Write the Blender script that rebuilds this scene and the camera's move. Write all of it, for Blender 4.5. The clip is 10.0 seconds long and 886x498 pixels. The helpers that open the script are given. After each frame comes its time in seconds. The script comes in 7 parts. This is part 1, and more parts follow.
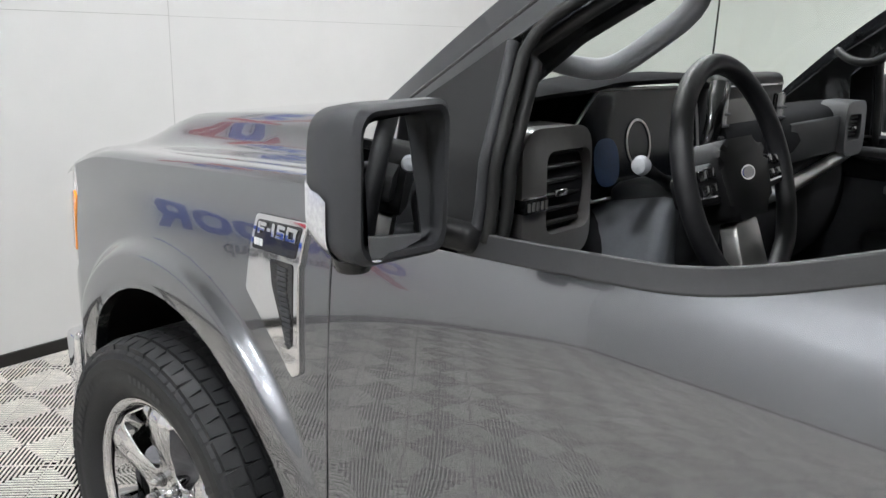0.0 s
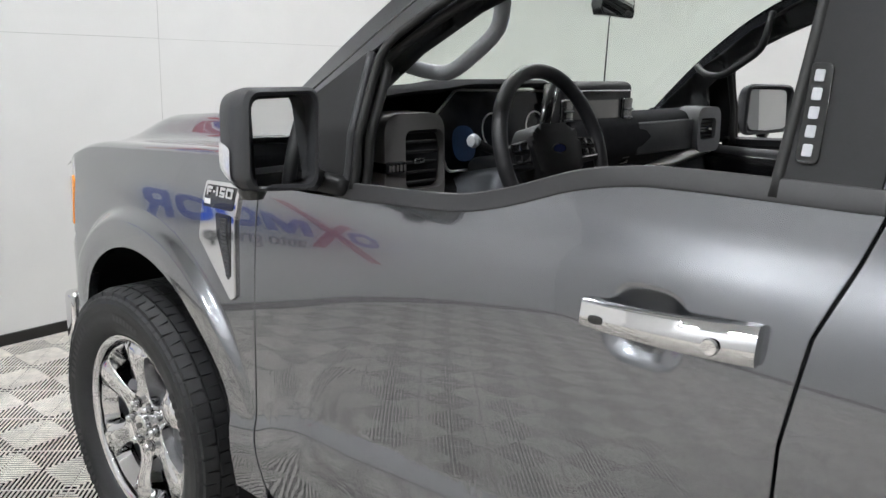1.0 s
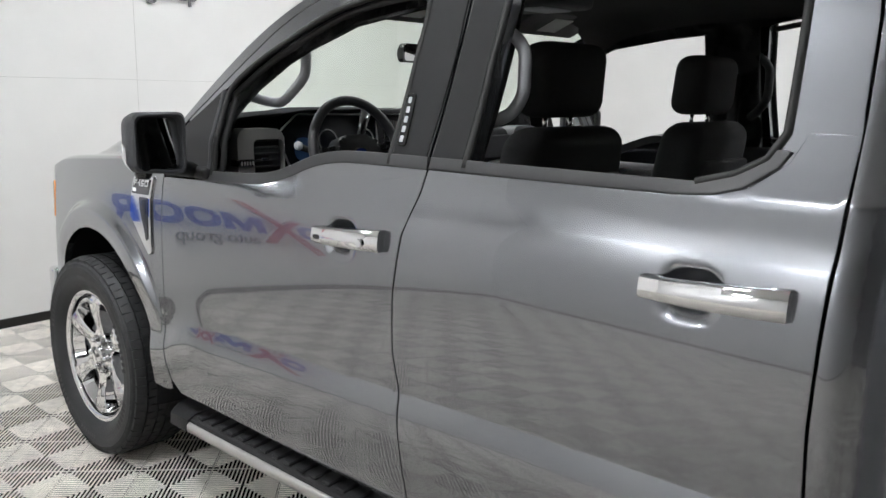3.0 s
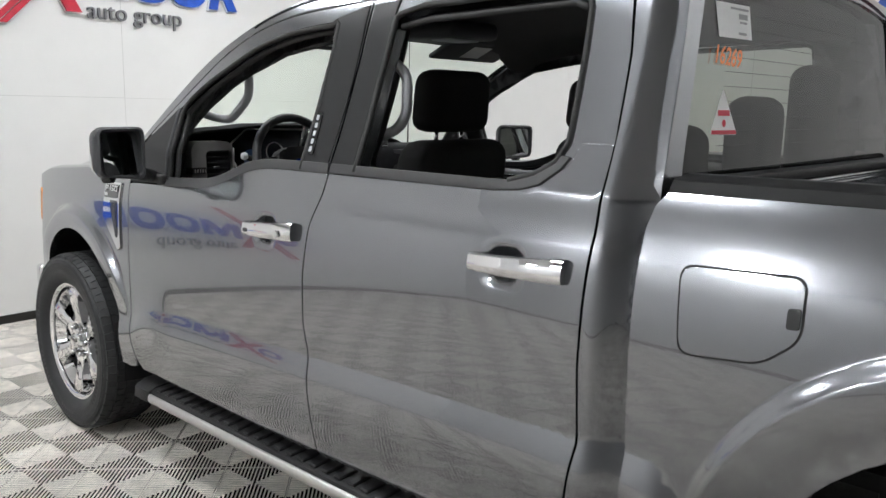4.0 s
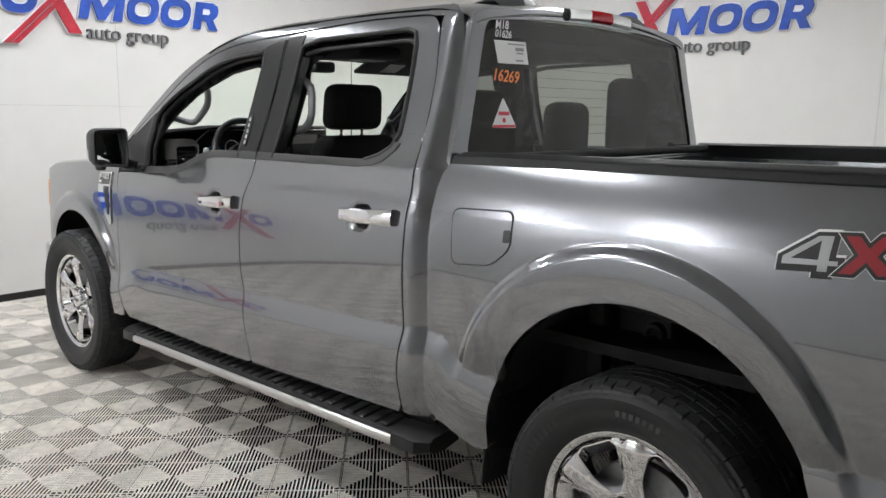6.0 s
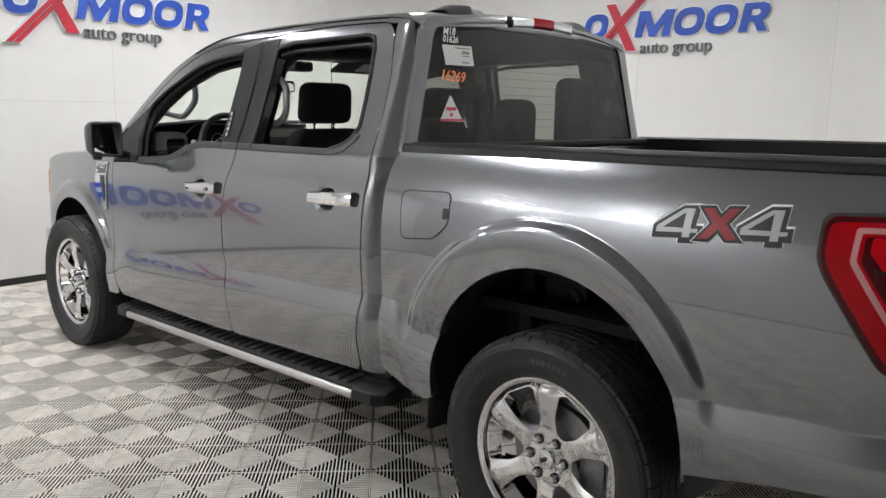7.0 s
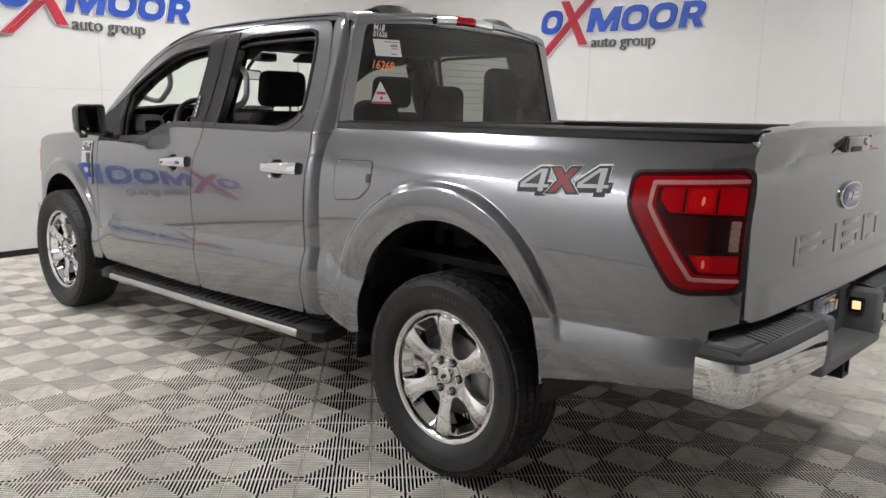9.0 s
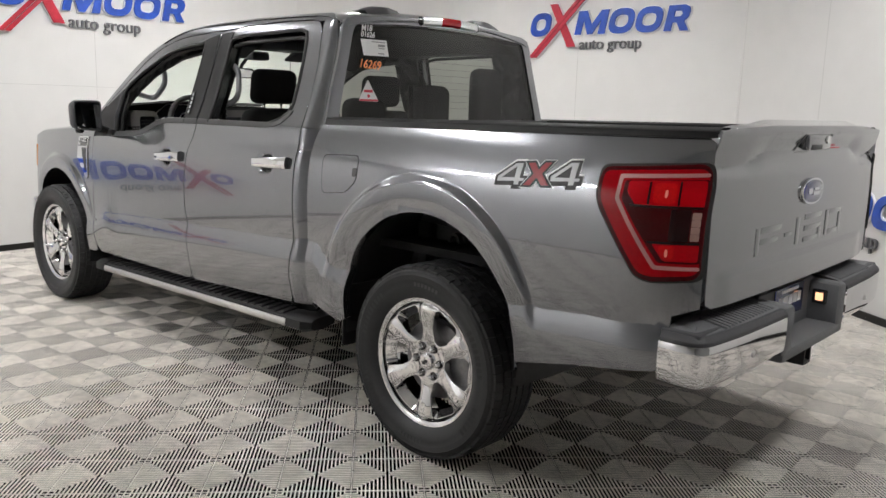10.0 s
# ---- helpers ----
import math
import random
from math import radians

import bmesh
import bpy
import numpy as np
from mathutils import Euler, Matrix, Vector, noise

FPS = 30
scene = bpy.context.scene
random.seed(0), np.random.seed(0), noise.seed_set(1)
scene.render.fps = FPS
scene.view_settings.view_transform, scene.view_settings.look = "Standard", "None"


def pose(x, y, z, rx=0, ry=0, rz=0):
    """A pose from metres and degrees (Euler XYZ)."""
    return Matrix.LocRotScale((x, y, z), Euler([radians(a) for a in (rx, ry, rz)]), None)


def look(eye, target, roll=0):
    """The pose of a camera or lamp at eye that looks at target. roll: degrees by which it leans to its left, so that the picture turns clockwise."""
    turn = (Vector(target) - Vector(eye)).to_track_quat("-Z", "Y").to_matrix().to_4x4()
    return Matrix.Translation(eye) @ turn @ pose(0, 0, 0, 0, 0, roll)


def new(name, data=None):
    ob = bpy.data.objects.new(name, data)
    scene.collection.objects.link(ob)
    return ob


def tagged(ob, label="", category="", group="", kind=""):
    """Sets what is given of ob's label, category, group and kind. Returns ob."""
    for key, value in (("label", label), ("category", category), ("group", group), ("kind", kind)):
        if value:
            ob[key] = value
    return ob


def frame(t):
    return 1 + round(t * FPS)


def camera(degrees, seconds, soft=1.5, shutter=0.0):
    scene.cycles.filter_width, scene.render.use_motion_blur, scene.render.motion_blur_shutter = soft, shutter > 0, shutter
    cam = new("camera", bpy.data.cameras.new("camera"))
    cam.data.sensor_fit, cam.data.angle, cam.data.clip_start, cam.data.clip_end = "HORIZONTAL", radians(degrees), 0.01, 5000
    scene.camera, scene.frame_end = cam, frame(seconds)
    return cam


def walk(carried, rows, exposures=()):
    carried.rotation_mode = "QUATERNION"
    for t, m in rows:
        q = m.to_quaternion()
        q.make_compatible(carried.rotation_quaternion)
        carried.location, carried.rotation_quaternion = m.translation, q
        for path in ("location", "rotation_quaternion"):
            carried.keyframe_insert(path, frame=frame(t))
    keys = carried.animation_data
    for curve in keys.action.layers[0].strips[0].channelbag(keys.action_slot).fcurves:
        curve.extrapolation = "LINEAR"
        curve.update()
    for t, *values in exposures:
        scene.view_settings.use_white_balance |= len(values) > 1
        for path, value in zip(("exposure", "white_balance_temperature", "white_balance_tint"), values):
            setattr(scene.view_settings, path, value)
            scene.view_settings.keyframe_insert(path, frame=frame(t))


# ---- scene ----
# Truck axes: x runs to the rear, y to its right-hand side, z up; the front axle stands at x = 0.
cam = camera(57.75, 10.0)
PATH = [
    (0, (1.573, -1.756, 1.517), (0.282, -0.322, 0.992), 1.80),
    (0.5, (1.831, -1.863, 1.507), (0.538, -0.420, 1.012), 2.00),
    (1, (2.106, -1.985, 1.503), (0.805, -0.540, 1.036), 1.93),
    (1.5, (2.387, -2.070, 1.506), (1.075, -0.627, 1.063), 1.73),
    (2, (2.688, -2.145, 1.521), (1.370, -0.703, 1.093), 1.56),
    (2.5, (2.952, -2.233, 1.518), (1.621, -0.798, 1.106), 1.20),
    (4, (3.750, -2.406, 1.539), (2.393, -0.980, 1.187), 1.17),
    (4.5, (4.031, -2.506, 1.536), (2.668, -1.082, 1.194), 1.07),
    (5, (4.262, -2.604, 1.542), (2.896, -1.181, 1.209), 1.14),
    (5.5, (4.504, -2.698, 1.541), (3.138, -1.276, 1.207), 0.80),
    (7, (5.140, -2.970, 1.533), (3.783, -1.542, 1.190), 0.96),
    (7.5, (5.324, -3.043, 1.530), (3.971, -1.611, 1.183), 1.19),
    (8, (5.514, -3.088, 1.523), (4.162, -1.657, 1.171), 1.20),
    (8.5, (5.658, -3.149, 1.509), (4.312, -1.714, 1.153), 1.27),
    (9, (5.785, -3.222, 1.499), (4.444, -1.782, 1.139), 1.28),
    (9.5, (5.874, -3.281, 1.491), (4.540, -1.835, 1.131), 1.43),
    (10, (5.926, -3.299, 1.485), (4.596, -1.849, 1.129), 1.75),
]
walk(cam, [(t, look(eye, target, roll)) for t, eye, target, roll in PATH],
     exposures=[(0, 0.2, 6380, 10), (4, 0.2, 6420, 10), (7, 0.2, 6600, 11), (10, 0.2, 6720, 12)])

from mathutils.geometry import delaunay_2d_cdt

# ---- light ----
world = bpy.data.worlds.new("studio_air")
scene.world = world
world.use_nodes = True
world.node_tree.nodes["Background"].inputs["Color"].default_value = (0.9, 0.95, 1.0, 1)
world.node_tree.nodes["Background"].inputs["Strength"].default_value = 0.05
PANEL_STRENGTH = 116.0
# Unseen lamps; those at x 1.7 and 5.95 are added to fill the floor.
LAMPS_AT = [(-0.2, -5.25, 0.23), (1.3, -5.2, 0.23), (1.7, -2.3, 0.21), (-0.4, 2.3, 0.2), (1.6, 2.3, 0.2), (4.4, 1.9, 0.2), (5.95, -0.6, 0.2), (-0.6, -1.8, 0.2), (-0.6, 0.6, 0.2)]
SIGN_TWO, SIGN_Z = -3.10, 0.69


# ---- materials ----
def srgb(r, g, b):
    return tuple(((c / 255) / 12.92 if c <= 10 else (((c / 255) + 0.055) / 1.055) ** 2.4) for c in (r, g, b)) + (1,)


def material(name, color, rough=0.5, metal=0.0, coat=0.0, spec=0.5, noise_scale=0.0, vary=0.0, bump=0.0, bump_scale=0.0,
             rough_vary=0.0, emit=None, emit_strength=0.0, per_object=0.0, sheen=0.0, coat_rough=0.03):
    m = bpy.data.materials.new(name)
    m.use_nodes = True
    nt = m.node_tree
    n, l = nt.nodes, nt.links
    b = n["Principled BSDF"]
    if len(color) == 3:
        color = tuple(color) + (1,)
    b.inputs["Base Color"].default_value = color
    b.inputs["Roughness"].default_value = rough
    b.inputs["Metallic"].default_value = metal
    b.inputs["Coat Weight"].default_value = coat
    b.inputs["Coat Roughness"].default_value = coat_rough
    b.inputs["Specular IOR Level"].default_value = spec
    b.inputs["Sheen Weight"].default_value = sheen
    if emit:
        b.inputs["Emission Color"].default_value = tuple(emit) + (1,)
        b.inputs["Emission Strength"].default_value = emit_strength
    geo = n.new("ShaderNodeNewGeometry")
    last = None
    if vary > 0:
        t1 = n.new("ShaderNodeTexNoise")
        t1.inputs["Scale"].default_value = noise_scale
        t1.inputs["Detail"].default_value = 6
        l.new(geo.outputs["Position"], t1.inputs["Vector"])
        t2 = n.new("ShaderNodeTexNoise")
        t2.inputs["Scale"].default_value = noise_scale * 7.3
        t2.inputs["Detail"].default_value = 4
        l.new(geo.outputs["Position"], t2.inputs["Vector"])
        add = n.new("ShaderNodeMath")
        add.operation = "ADD"
        l.new(t1.outputs["Fac"], add.inputs[0])
        l.new(t2.outputs["Fac"], add.inputs[1])
        mr = n.new("ShaderNodeMapRange")
        mr.inputs["From Min"].default_value, mr.inputs["From Max"].default_value = 0.6, 1.4
        mr.inputs["To Min"].default_value, mr.inputs["To Max"].default_value = 1 - vary, 1 + vary
        l.new(add.outputs[0], mr.inputs["Value"])
        mix = n.new("ShaderNodeMix")
        mix.data_type, mix.blend_type = "RGBA", "MULTIPLY"
        mix.inputs["Factor"].default_value = 1
        mix.inputs["A"].default_value = color
        l.new(mr.outputs["Result"], mix.inputs["B"])
        last = mix.outputs["Result"]
        if per_object > 0:
            oi = n.new("ShaderNodeObjectInfo")
            mr2 = n.new("ShaderNodeMapRange")
            mr2.inputs["To Min"].default_value, mr2.inputs["To Max"].default_value = 1 - per_object, 1 + per_object
            l.new(oi.outputs["Random"], mr2.inputs["Value"])
            mix2 = n.new("ShaderNodeMix")
            mix2.data_type, mix2.blend_type = "RGBA", "MULTIPLY"
            mix2.inputs["Factor"].default_value = 1
            l.new(last, mix2.inputs["A"])
            l.new(mr2.outputs["Result"], mix2.inputs["B"])
            last = mix2.outputs["Result"]
        l.new(last, b.inputs["Base Color"])
        if rough_vary > 0:
            mr3 = n.new("ShaderNodeMapRange")
            mr3.inputs["To Min"].default_value, mr3.inputs["To Max"].default_value = rough - rough_vary, rough + rough_vary
            l.new(t1.outputs["Fac"], mr3.inputs["Value"])
            l.new(mr3.outputs["Result"], b.inputs["Roughness"])
    if bump > 0:
        tb = n.new("ShaderNodeTexNoise")
        tb.inputs["Scale"].default_value = bump_scale
        tb.inputs["Detail"].default_value = 3
        l.new(geo.outputs["Position"], tb.inputs["Vector"])
        bp = n.new("ShaderNodeBump")
        bp.inputs["Strength"].default_value = bump
        bp.inputs["Distance"].default_value = 0.002
        l.new(tb.outputs["Fac"], bp.inputs["Height"])
        l.new(bp.outputs["Normal"], b.inputs["Normal"])
    return m


def glass(name, tint, gloss_rough=0.0, ior=1.5):
    """A thin tinted pane: see-through colour under a clear reflection."""
    m = bpy.data.materials.new(name)
    m.use_nodes = True
    n, l = m.node_tree.nodes, m.node_tree.links
    n.clear()
    out = n.new("ShaderNodeOutputMaterial")
    tr = n.new("ShaderNodeBsdfTransparent")
    tr.inputs["Color"].default_value = tuple(tint) + (1,)
    gl = n.new("ShaderNodeBsdfGlossy")
    gl.inputs["Roughness"].default_value = gloss_rough
    fr = n.new("ShaderNodeFresnel")
    fr.inputs["IOR"].default_value = ior
    mix = n.new("ShaderNodeMixShader")
    l.new(fr.outputs[0], mix.inputs[0])
    l.new(tr.outputs[0], mix.inputs[1])
    l.new(gl.outputs[0], mix.inputs[2])
    l.new(mix.outputs[0], out.inputs["Surface"])
    return m


PAINT = material("grey_metallic_paint", (0.206, 0.213, 0.230), rough=0.205, metal=0.93, coat=1.0, noise_scale=900, vary=0.08, coat_rough=0.01)
PAINT.node_tree.nodes["Principled BSDF"].inputs["Coat IOR"].default_value = 1.72
GLOSS_BLACK = material("gloss_black_trim", (0.012, 0.012, 0.013), rough=0.22, coat=0.6, noise_scale=30, vary=0.1)
PILLAR_FILM = material("dark_pillar_film", (0.014, 0.014, 0.015), rough=0.36, spec=0.22, noise_scale=40, vary=0.1)
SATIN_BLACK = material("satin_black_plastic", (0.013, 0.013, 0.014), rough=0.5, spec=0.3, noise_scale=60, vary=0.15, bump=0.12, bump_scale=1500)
DASH_SKIN = material("matt_black_dash_skin", (0.024, 0.024, 0.026), rough=0.85, spec=0.06, noise_scale=60, vary=0.15, bump=0.15, bump_scale=1200)
BELT_TRIM = material("satin_grey_belt_trim", (0.034, 0.034, 0.036), rough=0.45, noise_scale=60, vary=0.1)
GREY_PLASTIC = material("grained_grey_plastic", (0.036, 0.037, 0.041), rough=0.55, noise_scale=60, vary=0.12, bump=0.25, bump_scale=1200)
PAD_PLASTIC = material("grey_step_plastic", (0.13, 0.133, 0.14), rough=0.5, noise_scale=60, vary=0.12, bump=0.25, bump_scale=1200)
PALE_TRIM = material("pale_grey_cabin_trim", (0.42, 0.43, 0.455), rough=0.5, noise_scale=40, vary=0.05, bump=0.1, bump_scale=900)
RUBBER = material("black_rubber_seal", (0.012, 0.012, 0.012), rough=0.6, noise_scale=50, vary=0.2)
TYRE = material("tyre_rubber", (0.024, 0.0245, 0.026), rough=0.5, spec=0.35, noise_scale=25, vary=0.22, bump=0.15, bump_scale=500, rough_vary=0.08)
TYRE_MARK = material("raised_tyre_marking", (0.048, 0.048, 0.05), rough=0.6, noise_scale=40, vary=0.2)
CHROME = material("polished_chrome", (0.78, 0.78, 0.79), rough=0.05, metal=1.0, noise_scale=14, vary=0.03, rough_vary=0.02)
BRUSHED = material("satin_silver_trim", (0.60, 0.59, 0.58), rough=0.3, metal=1.0, noise_scale=120, vary=0.06)
SILVER_TRIM = material("silver_painted_trim", (0.33, 0.318, 0.308), rough=0.32, metal=0.6, coat=0.2, noise_scale=120, vary=0.05)
STEEL = material("brake_steel", (0.25, 0.25, 0.26), rough=0.4, metal=1.0, noise_scale=60, vary=0.2)
UNDER = material("dark_underbody", (0.010, 0.010, 0.011), rough=0.7, spec=0.2, noise_scale=12, vary=0.4, bump=0.2, bump_scale=120)
UNDER_GREY = material("greyed_underbody_steel", (0.028, 0.028, 0.030), rough=0.5, spec=0.4, noise_scale=18, vary=0.45, bump=0.15, bump_scale=160)
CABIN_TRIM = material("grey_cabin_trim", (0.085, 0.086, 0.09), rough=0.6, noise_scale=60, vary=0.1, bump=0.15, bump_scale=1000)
CLOTH = material("dark_seat_cloth", (0.019, 0.0195, 0.021), rough=0.85, noise_scale=90, vary=0.25, bump=0.4, bump_scale=900, sheen=0.0)
HEADLINER = material("dark_headliner_felt", (0.045, 0.044, 0.043), rough=0.95, noise_scale=60, vary=0.12, bump=0.2, bump_scale=700)
LEATHER = material("black_leather_wrap", (0.022, 0.022, 0.024), rough=0.42, noise_scale=120, vary=0.15, bump=0.3, bump_scale=800)
SCREEN = material("dark_display_glass", (0.006, 0.007, 0.009), rough=0.12, spec=0.2)
SCREEN_GREY = material("grey_display_film", (0.12, 0.115, 0.11), rough=0.25, noise_scale=20, vary=0.05)
BLUE_FILM = material("blue_display_sheet", (0.022, 0.06, 0.16), rough=0.3, noise_scale=20, vary=0.2)
RED_LENS = material("red_lamp_lens", (0.36, 0.0003, 0.004), rough=0.05, coat=0.0, spec=0.28, noise_scale=60, vary=0.15)
SMOKED = material("smoked_maroon_block", (0.016, 0.0008, 0.0012), rough=0.12, noise_scale=60, vary=0.15)
SEGMENT = material("pale_lamp_segment", (0.34, 0.20, 0.17), rough=0.2, coat=0.6, noise_scale=90, vary=0.15)
DARK_RED = material("smoked_red_lens", (0.055, 0.0006, 0.002), rough=0.05, coat=0.0, spec=0.3, noise_scale=60, vary=0.15)
BRIGHT_RED = material("bright_red_reflector", (0.80, 0.006, 0.008), rough=0.12, coat=0.1, spec=0.3, metal=0.3, noise_scale=200, vary=0.3)
MID_RED = material("deep_red_lens", (0.46, 0.001, 0.006), rough=0.1, coat=0.0, spec=0.28, noise_scale=300, vary=0.35)
BULB = material("pale_bulb", (0.95, 0.33, 0.25), rough=0.2)
PALE_LENS = material("frosted_pink_light_guide", (0.52, 0.22, 0.22), rough=0.25, coat=0.6, noise_scale=90, vary=0.1)
CLEAR_LENS = material("clear_lamp_lens", (0.75, 0.75, 0.76), rough=0.12, coat=1.0, metal=0.4, noise_scale=150, vary=0.25)
AMBER = material("amber_lamp_lens", (0.85, 0.28, 0.02), rough=0.15, coat=1.0, noise_scale=120, vary=0.2)
WARM_BULB = material("lit_plate_lamp", (0.9, 0.5, 0.3), rough=0.2, emit=(1.0, 0.55, 0.3), emit_strength=1.2)
WHITE_STICKER = material("white_paper_sticker", (0.78, 0.78, 0.77), rough=0.55, noise_scale=80, vary=0.04)
PINK_STICKER = material("red_print", (0.62, 0.06, 0.09), rough=0.5, noise_scale=80, vary=0.1)
GREY_INK = material("grey_print", (0.3, 0.3, 0.3), rough=0.6, noise_scale=80, vary=0.1)
WHITE_INK = material("white_marker", (0.8, 0.8, 0.8), rough=0.6, noise_scale=300, vary=0.1)
ORANGE_INK = material("orange_marker", (0.95, 0.30, 0.10), rough=0.6, noise_scale=300, vary=0.1)
MIRROR = material("mirror_glass", (0.82, 0.83, 0.83), rough=0.0, metal=1.0)
BADGE_BLUE = material("blue_enamel", (0.012, 0.025, 0.16), rough=0.12, coat=1.0, noise_scale=60, vary=0.15)
GREY_DECAL = material("silver_grey_decal", (0.36, 0.365, 0.375), rough=0.35, metal=0.3, noise_scale=200, vary=0.08)
RED_DECAL = material("red_decal", (0.27, 0.008, 0.016), rough=0.35, noise_scale=200, vary=0.15)
WHITE_DECAL = material("white_decal", (0.75, 0.75, 0.75), rough=0.4, noise_scale=200, vary=0.05)
BLACK_DECAL = material("black_decal", (0.01, 0.01, 0.011), rough=0.4, noise_scale=200, vary=0.1)
GREEN_GLASS = glass("green_tinted_windscreen", (0.93, 1.0, 0.93), ior=1.28)
DARK_GLASS = glass("dark_privacy_glass", (0.29, 0.305, 0.275))
WALL = material("white_painted_wall", (0.65, 0.642, 0.63), rough=0.55, noise_scale=0.7, vary=0.035, bump=0.08, bump_scale=90)
WALL_PLAIN = material("plain_painted_wall", (0.60, 0.60, 0.595), rough=0.6, noise_scale=0.7, vary=0.06, bump=0.08, bump_scale=90)
WALL_UNSEEN_DARK = material("darkened_unseen_wall", (0.24, 0.24, 0.24), rough=0.6, noise_scale=0.7, vary=0.08, bump=0.08, bump_scale=90)
CEILING = material("white_ceiling", (0.70, 0.70, 0.69), rough=0.8, noise_scale=0.8, vary=0.03)
BASEBOARD = material("black_vinyl_skirting", (0.012, 0.011, 0.01), rough=0.35, noise_scale=6, vary=0.4)
SEAM = material("grey_panel_seam", (0.42, 0.41, 0.40), rough=0.7, noise_scale=10, vary=0.2)
SIGN_BLUE = material("blue_sign_face", (0.018, 0.075, 0.42), rough=0.3, noise_scale=3.0, vary=0.35)
SIGN_RED = material("red_sign_face", (0.42, 0.02, 0.04), rough=0.3, noise_scale=4.0, vary=0.25)
SIGN_EDGE = material("white_sign_edge", (0.8, 0.8, 0.82), rough=0.4, noise_scale=5, vary=0.03)
SIGN_GREY = material("grey_sign_letters", (0.13, 0.13, 0.135), rough=0.4, noise_scale=8, vary=0.15)
TILE = material("grey_floor_rib", (0.86, 0.815, 0.75), rough=0.62, spec=0.15, noise_scale=3.1, vary=0.26, rough_vary=0.12, per_object=0.05, bump=0.1, bump_scale=300)
# near-black base: the shade between floor ribs is put into its colour
GAP_SHADE = material("gap_shade_base", (0.003, 0.0028, 0.0025), rough=0.9, spec=0.03, noise_scale=10, vary=0.3)
DIFFUSER = material("lit_ceiling_diffuser", (0.9, 0.9, 0.9), rough=0.4, emit=(0.97, 0.99, 1.0), emit_strength=PANEL_STRENGTH)
LAMP_FRAME = material("white_lamp_frame", (0.7, 0.7, 0.7), rough=0.5, noise_scale=20, vary=0.04)


# ---- mesh helpers ----
def mesh_ob(name, verts, faces, mat, parent=None, label="", smooth=True, normals=None):
    me = bpy.data.meshes.new(name)
    me.from_pydata([tuple(v) for v in verts], [], faces)
    me.update()
    me.materials.append(mat)
    me.polygons.foreach_set("use_smooth", [smooth] * len(me.polygons))
    if normals is not None:
        me.normals_split_custom_set_from_vertices([tuple(v) for v in normals])
    ob = new(name, me)
    if parent is not None:
        ob.parent = parent
    if label:
        ob["label"] = label
    return ob


def part(name, bm, mat, parent, label="", smooth=False, angle=None):
    me = bpy.data.meshes.new(name)
    bmesh.ops.recalc_face_normals(bm, faces=bm.faces)
    bm.to_mesh(me)
    bm.free()
    me.materials.append(mat)
    if smooth or angle:
        me.polygons.foreach_set("use_smooth", [True] * len(me.polygons))
        me.set_sharp_from_angle(angle=radians(angle or 40))
    ob = new(name, me)
    if parent is not None:
        ob.parent = parent
    if label:
        ob["label"] = label
    return ob


def thing(name, label, category, group="", at=None):
    ob = new(name)
    ob.empty_display_size = 0.1
    if at is not None:
        ob.matrix_basis = at
    return tagged(ob, label, category, group)


def box(bm, x0, x1, y0, y1, z0, z1, bev=0.0, seg=2, m=None):
    r = bmesh.ops.create_cube(bm, size=1)
    vs = r["verts"]
    for v in vs:
        v.co = Vector((x0 + (v.co.x + 0.5) * (x1 - x0), y0 + (v.co.y + 0.5) * (y1 - y0), z0 + (v.co.z + 0.5) * (z1 - z0)))
    if bev > 0:
        es = list({e for v in vs for e in v.link_edges})
        r = bmesh.ops.bevel(bm, geom=es, offset=bev, segments=seg, profile=0.5, affect="EDGES", clamp_overlap=True)
        vs = list({v for f in r["faces"] for v in f.verts} | {v for v in vs if v.is_valid})
    if m is not None:
        for v in vs:
            v.co = m @ v.co
    return vs


def boxed(name, x0, x1, y0, y1, z0, z1, mat, parent, bev=0.01, seg=3, label="", m=None):
    bm = bmesh.new()
    box(bm, x0, x1, y0, y1, z0, z1, bev, seg, m)
    return part(name, bm, mat, parent, label, angle=35)


def prism(bm, pts, lift, depth, m=None, bev=0.0):
    """A slab: the outline pts in a plane, thickened from lift to lift + depth along the third axis."""
    lo = [bm.verts.new((p[0], p[1], lift)) for p in pts]
    hi = [bm.verts.new((p[0], p[1], lift + depth)) for p in pts]
    n = len(pts)
    fs = [bm.faces.new(hi), bm.faces.new(lo[::-1])]
    for i in range(n):
        fs.append(bm.faces.new((lo[i], lo[(i + 1) % n], hi[(i + 1) % n], hi[i])))
    vs = lo + hi
    if bev > 0:
        es = [e for e in fs[0].edges]
        r = bmesh.ops.bevel(bm, geom=es, offset=bev, segments=2, profile=0.5, affect="EDGES", clamp_overlap=True)
        vs = list({v for f in r["faces"] for v in f.verts} | {v for v in vs if v.is_valid})
    if m is not None:
        for v in vs:
            v.co = m @ v.co
    return vs


def rounded(pts, r, n=5):
    """An outline with its corners rounded by about r."""
    out = []
    k = len(pts)
    for i in range(k):
        a, b, c = Vector(pts[i - 1]), Vector(pts[i]), Vector(pts[(i + 1) % k])
        u, w = (a - b), (c - b)
        d = min(r, 0.45 * u.length, 0.45 * w.length)
        p, q = b + u.normalized() * d, b + w.normalized() * d
        for j in range(n + 1):
            t = j / n
            out.append(tuple((1 - t) ** 2 * p + 2 * t * (1 - t) * b + t * t * q))
    return out


